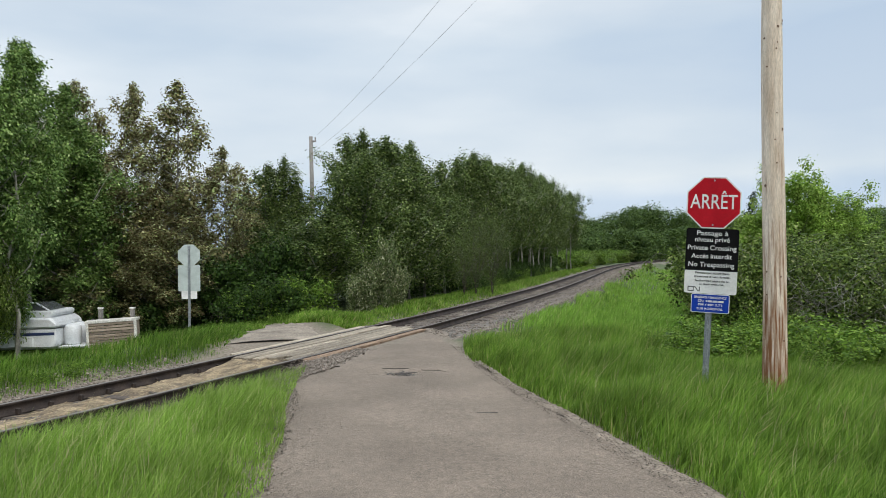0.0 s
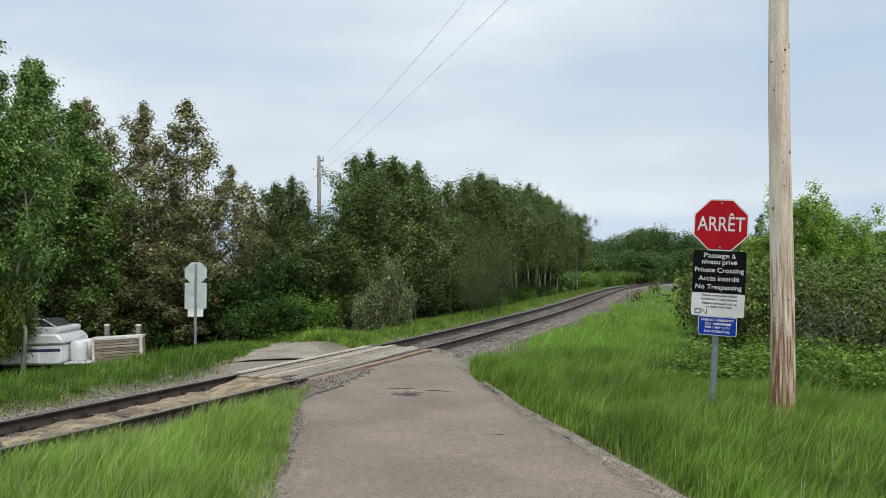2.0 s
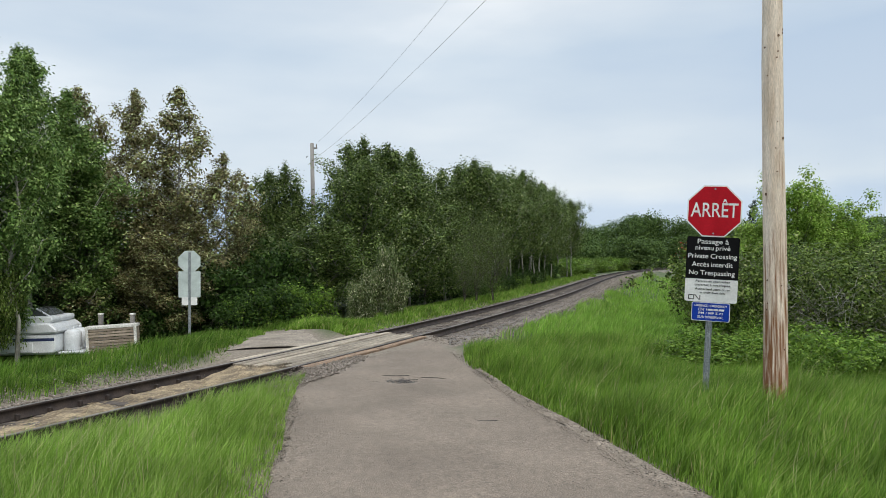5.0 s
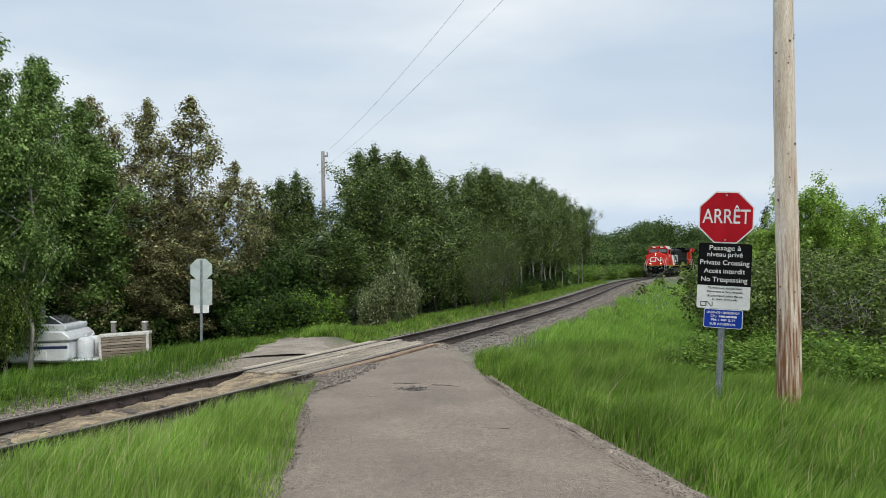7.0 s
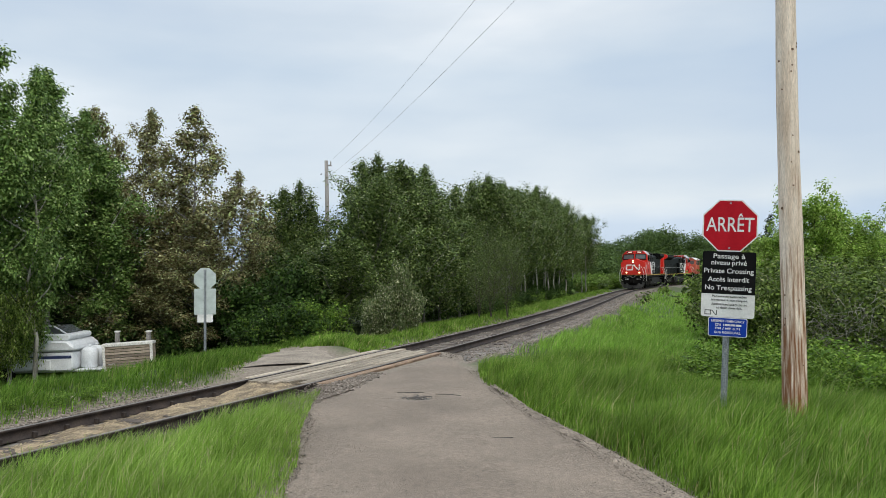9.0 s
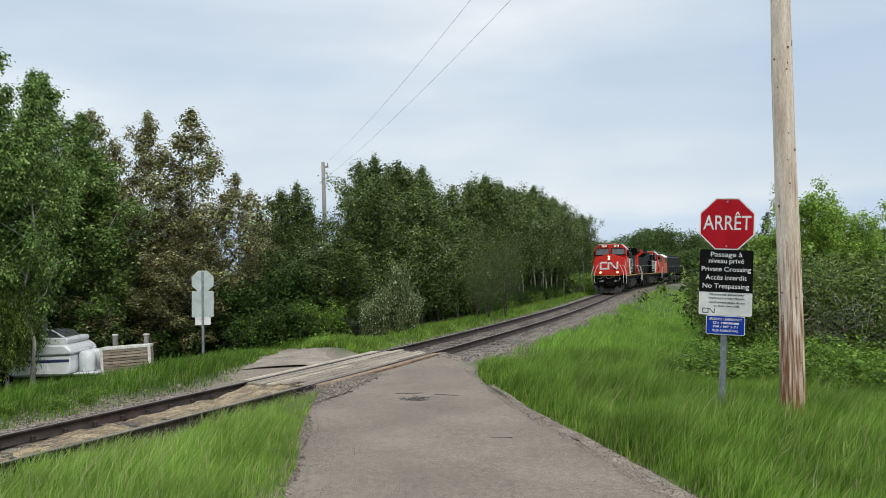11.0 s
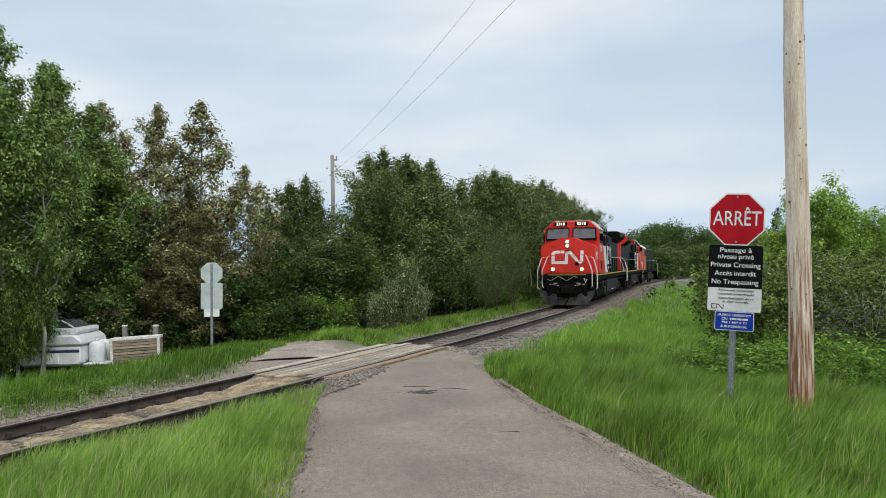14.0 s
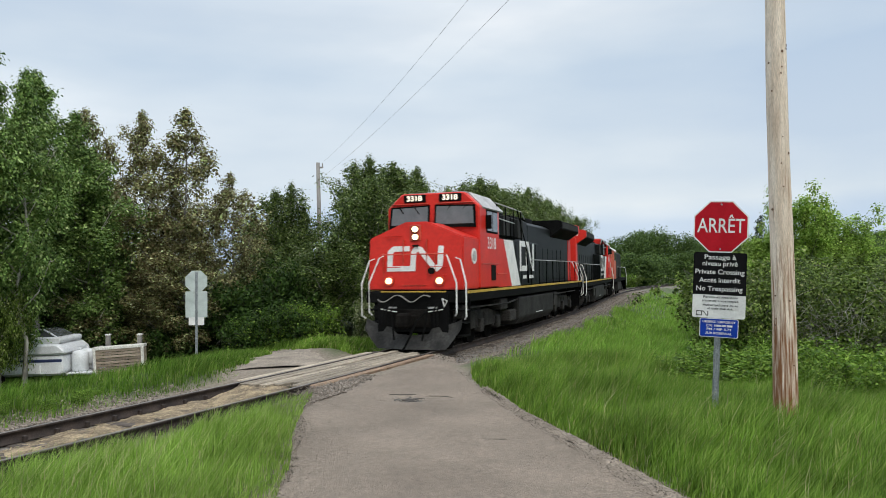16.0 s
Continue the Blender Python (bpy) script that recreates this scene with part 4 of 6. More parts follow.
def build_plants():
    rng = random.Random(21)
    # young poplars along the far side of the track
    pop = [make_tree("poplar_tree", "young dense poplar with dark green leaves by the track" if i < 2 else "young poplar with pale slim trunk and green crown", "tree", 7.0, 1.25, 0.07 if i < 2 else 0.26, 30, 5, 76, 0.115, L_POPLAR, M_BARK if i < 2 else M_PALEBARK, 31 + i, "poplar", 0.07, 0.2, up=1.5, wave=0.2, tall=1.25) for i in range(4)]
    for t in pop:
        t["group"] = "poplars along the track"
    used = set()

    def put(s, o, k, kz):
        i = rng.randrange(2) + (2 if s > 40 and o > -7.2 else 0)
        x, y, _, _ = on_track(s, o)
        plant(pop[i], x, y, rng.uniform(0, 360), k, kz, first=i not in used)
        used.add(i)
    # front rows and those behind
    def grow(s0, s1, o0, o1, k0, k1, h0, h1, g0, g1):
        s = s0
        while s < s1:
            put(s, rng.uniform(o1, o0), rng.uniform(k0, k1), rng.uniform(h0, h1))
            s += rng.uniform(g0, g1)
    grow(22.3, 40, -7.4, -5.8, 0.85, 1.05, 0.8, 1.05, 1.9, 2.6)
    grow(40, 88, -6.8, -5.2, 1.0, 1.3, 1.14, 1.4, 1.6, 2.3)
    grow(27, 40, -10.5, -8.2, 1.1, 1.35, 1.2, 1.34, 2.0, 2.8)
    grow(40, 58, -10, -7.6, 1.1, 1.4, 1.14, 1.34, 2.3, 3.2)
    grow(58, 82, -10, -7.6, 1.1, 1.4, 1.3, 1.5, 2.3, 3.2)
    for x, y, k, kz in ((-4.3, 33.8, 0.95, 0.9), (-3.7, 35.2, 1.1, 1.02), (-2.9, 36.4, 1.3, 1.13), (-2.4, 38.2, 1.2, 1.12), (-4.7, 31.2, 1.0, 0.62), (-6.2, 31.6, 1.0, 0.5),
                        (-9.4, 39.0, 1.1, 1.04), (-8.4, 39.4, 1.0, 1.06), (-7.7, 38.6, 0.8, 0.85), (-10.4, 39.5, 1.0, 0.95), (-9.8, 41.5, 1.2, 0.86), (-9.0, 40.5, 1.1, 0.8), (-6.6, 41.0, 1.0, 0.62), (-11.2, 42, 1.1, 0.75), (-8.9, 36.5, 1.1, 0.6), (-7.6, 35.5, 1.1, 0.6), (-6.0, 36.5, 1.1, 0.5), (-10.2, 37.5, 1.1, 0.6), (-6.8, 33.5, 1.0, 0.5)):
        i = rng.randrange(2)
        plant(pop[i], x, y, rng.uniform(0, 360), k, kz, first=i not in used)
        used.add(i)
    # tall green trees in front of the camper
    g = make_tree("aspen_tree", "tall green aspen with pale grey trunk", "tree", 10.6, 1.9, 0.14, 26, 6, 130, 0.14, L_GREEN, M_PALEBARK, 51, "poplar", 0.13, 0.28, up=0.9, wave=0.22, flat=1.1, tall=0.75)
    g["group"] = "tall trees on the bank"
    for i, (x, y, k, kz) in enumerate(((-15.6, 25.0, 0.85, 1.13), (-14.5, 25.4, 0.65, 1.02), (-17.0, 24.6, 1.0, 1.1), (-19.5, 28, 1.1, 1.0), (-15.0, 30.2, 0.9, 1.0), (-16.5, 30.0, 1.0, 1.14), (-14.4, 30.4, 0.75, 0.72), (-17.6, 31.0, 1.1, 1.16))):
        plant(g, x, y, 77 * i, k, kz, first=i == 0)
    # sparse brown-leaved trees
    b = [make_tree("brown_leaved_tree", "sparse tree with brownish bronze leaves", "tree", 9.9, 1.75, 0.10, 28, 5, 105, 0.13, L_BROWN, M_BARK, 61 + i, "poplar", 0.10, 0.22, up=0.95, wave=0.2, flat=1.0) for i in range(3)]
    for t in b:
        t["group"] = "brown-leaved trees"
    spots = ((0, -15.9, 33.0, 0.9, 1.17), (1, -11.9, 32.0, 1.1, 1.14), (2, -14.6, 34.0, 0.95, 1.19), (1, -9.7, 33.0, 0.75, 0.78), (0, -13.4, 31.5, 0.85, 0.7), (2, -10.6, 31.0, 0.8, 0.62), (2, -17.5, 35, 1.0, 0.9), (1, -12.6, 33.2, 0.9, 0.8), (0, -14.8, 32.2, 0.9, 0.72), (1, -16.6, 33.4, 0.9, 1.16), (0, -12.0, 30.6, 0.7, 0.5), (2, -14.2, 31, 0.8, 0.52))
    seen = set()
    for i, x, y, k, kz in spots:
        plant(b[i], x, y, 50 * x, k, kz, first=i not in seen)
        seen.add(i)
    # shrubs: three kinds in many sizes
    sh = [make_tree("shrub", "dense green shrub with twiggy lower stems", "shrub", 2.1, 1.3, 0.42, 9, 5, 56, 0.085, L_SHRUB, M_BARK, 71 + i, "bush", 0.04, 0.14, up=0.5, stems=5) for i in range(3)]
    low = make_tree("low_shrub", "low leafy green undergrowth shrub", "shrub", 1.1, 0.85, 0.1, 7, 5, 20, 0.10, L_BRIGHT, M_BARKD, 81, "bush", 0.02, 0.13, up=0.6, stems=3)
    pale = make_tree("willow_shrub", "willow shrub with pale silvery leaves", "shrub", 2.6, 0.9, 0.06, 9, 5, 24, 0.15, L_PALE, M_BARKD, 83, "bush", 0.03, 0.16, up=1.3, wave=0.4, stems=6, tall=1.2)
    thin = make_tree("thin_shrub", "thin grey-green shrub with fine twigs", "shrub", 3.9, 1.2, 0.15, 14, 8, 10, 0.06, L_THIN, M_BARKD, 85, "bush", 0.03, 0.25, up=1.2, stems=6)
    for t in sh:
        t["group"] = "shrubs beside the field"
    bare = make_tree("bare_shrub", "half-bare grey shrub with tangled twigs", "shrub", 2.0, 1.1, 0.15, 10, 7, 3, 0.075, L_SHRUB, M_PALEBARK, 89, "bush", 0.03, 0.16, up=0.7, wave=0.5, stems=6)
    bare["group"] = "shrubs beside the field"
    low["group"] = "undergrowth"
    done = set()

    def shrub(t, x, y, k, kz=None):
        plant(t, x, y, rng.uniform(0, 360), k, kz, first=t.name not in done)
        done.add(t.name)
    # thicket behind the stop sign
    for x, y, k, kz in ((7.2, 18.4, 0.75, 0.6), (6.9, 16.6, 0.8, 0.85), (7.6, 18.2, 1.1, 1.0), (8.6, 17.0, 1.1, 1.0), (9.6, 18.4, 1.2, 1.08), (10.4, 17.0, 1.1, 1.0), (11.4, 18.2, 1.2, 1.1), (9.2, 15.6, 0.8, 0.8), (10.8, 15.4, 0.9, 0.95),
                        (12.6, 17.4, 1.2, 1.1), (8.4, 21.0, 1.1, 0.9), (8.8, 21.5, 1.3, 1.2), (11.0, 22.0, 1.3, 1.25), (13.2, 21.0, 1.3, 1.2), (14.5, 19.0, 1.2, 1.1), (15.5, 23, 1.4, 1.3), (12.0, 15.6, 1.0, 0.95)):
        shrub(sh[rng.randrange(3)], x, y, k, kz)
    for x, y, k, kz in ((7.0, 16.0, 0.6, 0.6), (7.6, 15.8, 0.9, 0.8), (8.7, 15.2, 0.9, 0.85), (9.8, 15.6, 1.0, 0.9), (10.9, 15.0, 0.9, 0.85), (11.9, 15.8, 1.0, 0.95), (12.9, 15.4, 1.0, 0.9)):
        shrub(bare, x, y, k, kz)
    # shrubs closing the bend
    for x, y, k, kz in ((11.5, 33, 0.9, 0.9), (13.5, 36, 1.1, 1.1), (16, 40, 1.2, 1.2), (19, 47, 1.4, 1.3), (23, 56, 1.6, 1.5), (28, 66, 1.8, 1.7), (34, 78, 2.0, 2.0), (30, 60, 1.8, 1.6), (24, 46, 1.5, 1.5), (18, 36, 1.3, 1.4), (38, 90, 2.2, 2.0), (43, 100, 2.4, 2.2), (14, 29, 1.2, 1.2), (17, 30, 1.4, 1.4)):
        shrub(sh[rng.randrange(3)], x, y, k, kz)
    for i in range(38):
        x, y = rng.uniform(4.6, 13.5), rng.uniform(12.4, 15.0)
        shrub(low, x, y, rng.uniform(0.45, 0.85), rng.uniform(0.35, 0.7))
    for i in range(26):
        y = rng.uniform(17, 32)
        shrub(low, y * rng.uniform(0.38, 0.5), y, rng.uniform(0.5, 0.8), rng.uniform(0.3, 0.6))
    for i in range(26):
        x, y, _, _ = on_track(76 + i * 1.9, -5.0 - rng.uniform(0, 5))
        shrub(sh[rng.randrange(3)], x, y, rng.uniform(0.8, 1.3), rng.uniform(0.4, 0.9))
        shrub(low, x - 0.6, y - 1.2, rng.uniform(1.2, 2.0), rng.uniform(0.9, 1.6))
    for i in range(20):
        x, y, _, _ = on_track(rng.uniform(-9, 4.5), -2.3 - rng.random() ** 2 * 2.2)
        shrub(low, x, y, rng.uniform(0.14, 0.24), rng.uniform(0.12, 0.22))
    # undergrowth at the foot of the trees
    for i in range(40):
        s = 14.5 + i * 1.45
        if s > 40:
            x, y, _, _ = on_track(s, -5.2 - rng.uniform(0, 0.9))
            shrub(low, x, y, rng.uniform(0.5, 0.8), rng.uniform(0.4, 0.8))
    # shrubs whose leaf colour carries part of the trees' shade
    under = make_tree("dark_shrub", "green undergrowth shrub below the trees, shade darkened into its leaves", "shrub", 1.5, 1.0, 0.1, 8, 5, 18, 0.115, L_UNDER, M_BARKD, 87, "bush", 0.02, 0.15, up=0.7, stems=3)
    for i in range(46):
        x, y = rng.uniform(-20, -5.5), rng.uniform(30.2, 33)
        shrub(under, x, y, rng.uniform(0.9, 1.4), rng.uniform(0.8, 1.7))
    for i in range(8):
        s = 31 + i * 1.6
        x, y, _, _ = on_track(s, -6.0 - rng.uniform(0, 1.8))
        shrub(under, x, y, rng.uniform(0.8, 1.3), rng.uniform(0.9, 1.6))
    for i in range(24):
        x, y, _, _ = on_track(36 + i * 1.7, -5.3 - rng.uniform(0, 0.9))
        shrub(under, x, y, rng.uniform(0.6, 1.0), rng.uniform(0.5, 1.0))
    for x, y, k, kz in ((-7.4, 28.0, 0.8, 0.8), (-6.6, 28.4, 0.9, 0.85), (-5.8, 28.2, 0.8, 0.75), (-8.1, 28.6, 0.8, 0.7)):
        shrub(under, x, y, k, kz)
    for x, y, k, kz in ((-7.3, 28.4, 0.9, 0.8), (-6.6, 28.6, 1.0, 1.0), (-5.9, 28.7, 1.0, 1.05), (-5.2, 28.9, 0.9, 0.9)):
        shrub(low, x, y, k, kz)
    for x, y, k, kz in ((-15.6, 24.6, 0.6, 0.8), (-15.0, 24.8, 0.6, 1.45), (-15.8, 24.2, 0.7, 1.3)):
        shrub(sh[0], x, y, k, kz)
    for x, y, k, kz in ((-3.3, 27.9, 0.34, 0.5), (-2.75, 28.1, 0.38, 0.66), (-2.2, 28.3, 0.38, 0.86), (-1.7, 28.5, 0.32, 0.5)):
        shrub(pale, x, y, k, kz)
    for x, y, k, kz in ((1.5, 36.3, 0.6, 0.85), (2.4, 38.0, 0.65, 0.9), (0.9, 35.2, 0.5, 0.6), (7.6, 16.6, 0.7, 0.5), (9.4, 17.2, 0.8, 0.55), (10.9, 16.4, 0.8, 0.55), (12.2, 16.8, 0.8, 0.6), (13.2, 18, 0.9, 0.6)):
        shrub(thin, x, y, k, kz)
    # bright trees over the thicket
    br = make_tree("bright_green_tree", "leafy tree with fresh bright green foliage", "tree", 5.6, 1.9, 0.12, 38, 6, 110, 0.115, L_FRESH, M_BARKD, 91, "round", 0.08, 0.19)
    mt = make_tree("field_tree", "broad green tree beyond the thicket", "tree", 5.6, 1.9, 0.12, 34, 6, 130, 0.10, L_FAR, M_BARKD, 93, "round", 0.08, 0.22)
    for i, (x, y, k, kz) in enumerate(((14.1, 30, 0.9, 0.98), (15.6, 31, 0.85, 0.86), (12.9, 30.5, 0.7, 0.78), (17.0, 32, 0.8, 0.72))):
        plant(br, x, y, 65 * i, k, kz, first=i == 0)
    for i, (x, y, k, kz) in enumerate(((19.3, 33, 0.9, 0.6), (21.5, 34, 1.0, 0.55), (26, 40, 1.3, 0.8), (24, 44, 1.3, 0.85), (28.5, 50, 1.4, 0.95), (34, 58, 1.5, 1.0), (40, 68, 1.6, 1.1), (46, 77, 1.7, 1.2), (31, 47, 1.4, 0.9), (38, 56, 1.5, 1.0), (46, 66, 1.6, 1.1))):
        plant(mt, x, y, 65 * i, k, kz, first=i == 0)
    sp = make_tree("spruce_tree", "small dark spruce among leafy trees", "tree", 6.0, 1.0, 0.08, 46, 6, 22, 0.10, L_SPRUCE, M_BARKD, 95, "cone", 0.07, 0.10, up=-0.15)
    for i, (x, y, k, kz) in enumerate(((14.2, 34.5, 1.0, 0.95), (13.3, 36, 0.9, 0.8))):
        plant(sp, x, y, 40 * i, k, kz, first=i == 0)
    # woods far beyond the bend, closing the view all round
    r = np.random.default_rng(7)
    cs = []

    def wood(x, y, h, rad, n):
        base = gz(x, y)
        a, q = r.uniform(0, math.tau, n), np.sqrt(r.random(n))
        zz = r.random(n) ** 0.8
        rr = rad * q * np.sqrt(np.clip(1.05 - (1.35 * zz - 0.45) ** 2, 0.05, 1))
        cs.append(np.stack([x + np.cos(a) * rr, y + np.sin(a) * rr, base + zz * h], 1))
    for i in range(70):
        x = r.uniform(24, 78)
        y = 150 + r.uniform(-12, 25) + 0.25 * (x - 24)
        wood(x, y, r.uniform(6.2, 8.2) + 3.2 * math.exp(-((x - 43) / 6) ** 2), r.uniform(3.0, 4.4), 90)
    for i in range(40):
        x = r.uniform(15, 60)
        wood(x, r.uniform(118, 135) + 0.3 * x, r.uniform(3.5, 5.5), r.uniform(1.8, 3.0), 50)
    hill, cs = cs, []
    for i in range(60):
        a = radians(r.uniform(38, 322))
        d = r.uniform(75, 130)
        wood(math.sin(a) * d, math.cos(a) * d, r.uniform(6, 9), r.uniform(3, 5), 30)
    for i in range(40):
        a = radians(r.uniform(-11, 6))
        wood(math.sin(a) * r.uniform(70, 90), math.cos(a) * r.uniform(75, 95), r.uniform(4, 6.0), r.uniform(2.5, 4), 40)
    v, f = leaves(r, np.concatenate(hill), 0.62, 24, 0.38, stray=0.05)
    tagged(new("far_woods", mesh_np("far_woods", v, f, L_FAR)), "distant wooded rise beyond the bend", "woods", kind="stuff")
    v, f = leaves(r, np.concatenate(cs), 0.55, 12, 0.52)
    tagged(new("far_woods", mesh_np("far_woods", v, f, L_FAR)), "distant green woodland beyond the bend", "woods", kind="stuff")


def build_grass():
    grass("roadside_grass", 26000, grass_area(-9, 10, -6.5, 5.3, 1.05, 99, shy=0.9), 0.3, 0.6, 0.012, 0.024, 109, L_GRASS, "tall green grass along the lane's verges")
    grass("short_grass", 60000, grass_area(-16, -3.0, 7.5, 20, -3.4, -1.95, smax=8.0, edge=0.15), 0.06, 0.2, 0.008, 0.016, 108, L_BANK, "short grass creeping over the ballast edge")
    grass("seed_stalks", 2200, grass_area(-8.5, -1.6, 5.2, 15, 1.2, 99, smax=6.0, shy=0.9), 0.5, 0.75, 0.005, 0.009, 111, L_STALK, "pale grass stalks gone to seed")
    grass("seed_stalks", 900, grass_area(1.0, 9.5, 5.2, 16, 2.6, 99, shy=0.9), 0.55, 0.8, 0.005, 0.009, 112, L_STALK, "pale grass stalks among the green")
    grass("bank_grass", 45000, grass_area(-17, -5.2, 17.5, 29.5, -99, -2.75, smin=6, edge=0.15), 0.15, 0.38, 0.012, 0.026, 107, L_BANK, "rough green grass round the far sign")
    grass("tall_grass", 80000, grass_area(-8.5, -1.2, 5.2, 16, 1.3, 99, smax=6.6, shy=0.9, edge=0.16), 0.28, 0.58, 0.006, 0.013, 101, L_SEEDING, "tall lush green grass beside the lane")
    grass("tall_grass", 135000, grass_area(0.4, 9.5, 5.2, 17, 2.3, 99, shy=0.5, edge=0.16), 0.36, 0.72, 0.007, 0.015, 102, L_GRASS, "tall lush green grass around the sign post")
    grass("field_grass", 70000, grass_area(-1, 17, 16.5, 48, 2.9, 30, smin=12), 0.25, 0.5, 0.014, 0.03, 103, L_GRASSF, "green field grass below the track")
    grass("field_grass", 26000, grass_area(5, 34, 46, 100, 3.2, 16), 0.25, 0.5, 0.03, 0.07, 104, L_GRASSF, "green field grass along the bend")
    grass("bank_grass", 95000, grass_area(-24, -3.5, 7.5, 29, -13, -2.3, smax=9.5, edge=0.2), 0.18, 0.46, 0.010, 0.024, 105, L_BANK, "green grass on the low bank by the rails")
    grass("bank_grass", 16000, grass_area(-16, -4, 7.5, 20, -3.2, -1.95, smax=2.6, edge=0.2), 0.12, 0.3, 0.010, 0.022, 113, L_BANK, "green grass creeping down to the rails")
    grass("verge_grass", 62000, strip_area(12.6, 82, -6.2, -1.75), 0.14, 0.36, 0.014, 0.034, 106, L_GRASS, "short green grass strip between track and trees")

# ---------------------------------------------------------------- signs and poles


def octagon(r):
    return [(r * math.cos(radians(22.5 + 45 * k)), r * math.sin(radians(22.5 + 45 * k))) for k in range(8)]


def rounded(w, h, r=0.03, cz=0.0, n=4):
    pts = []
    for cx, cy, a in ((w / 2 - r, h / 2 - r, 0), (-w / 2 + r, h / 2 - r, 90), (-w / 2 + r, -h / 2 + r, 180), (w / 2 - r, -h / 2 + r, 270)):
        pts += [(cx + r * math.cos(radians(a + 90 * k / n)), cz + cy + r * math.sin(radians(a + 90 * k / n))) for k in range(n + 1)]
    return pts


def u_post(bm, z0, z1):
    """Flanged U-channel sign post."""
    prism(bm, [(-0.045, 0.0), (-0.045, -0.006), (-0.022, -0.006), (-0.016, -0.034), (0.016, -0.034), (0.022, -0.006), (0.045, -0.006), (0.045, 0.0), (0.018, 0.0), (0.011, -0.028), (-0.011, -0.028), (-0.018, 0.0)], "z", z0, z1)


def sign_text(parent, text, size, material, x, z, width=None, bold=0.0):
    # letters face -y, just before the panel
    return lettering(text, size, material, parent, pose(x, -0.0045, z, 90, 0, 0), bold, width)


def bar(parent, material, x0, x1, z0, z1, name="bar"):
    bm = bmesh.new()
    box(bm, x0, x1, -0.0055, -0.0035, z0, z1)
    return part(name, bm, material, parent)


def ribbon_outline(pts, width):
    """Closed outline of an even ribbon along a line, with mitred corners."""
    pts = [Vector(p) for p in pts]
    left, right = [], []
    for i, p in enumerate(pts):
        d0 = (p - pts[i - 1]).normalized() if i else (pts[1] - p).normalized()
        d1 = (pts[i + 1] - p).normalized() if i < len(pts) - 1 else d0
        n0, n1 = Vector((-d0.y, d0.x)), Vector((-d1.y, d1.x))
        m = (n0 + n1).normalized()
        r = width / 2 / max(0.45, m.dot(n0))
        left.append(p + m * r)
        right.append(p - m * r)
    return [tuple(q) for q in left + right[::-1]]


def squiggle(parent, material, pts, width, depth0, depth1, name="emblem"):
    """A plain flat ribbon of even width along a line in the xz plane, facing -y."""
    bm = bmesh.new()
    prism(bm, ribbon_outline(pts, width), "y", depth0, depth1)
    return part(name, bm, material, parent)


RIBBON_A = [(-0.12, 0.5), (-1.0, 0.5), (-1.0, -0.5), (-0.08, -0.5), (-0.08, 0.5), (0.18, 0.5), (0.78, -0.5), (0.98, -0.5), (0.98, 0.56)]


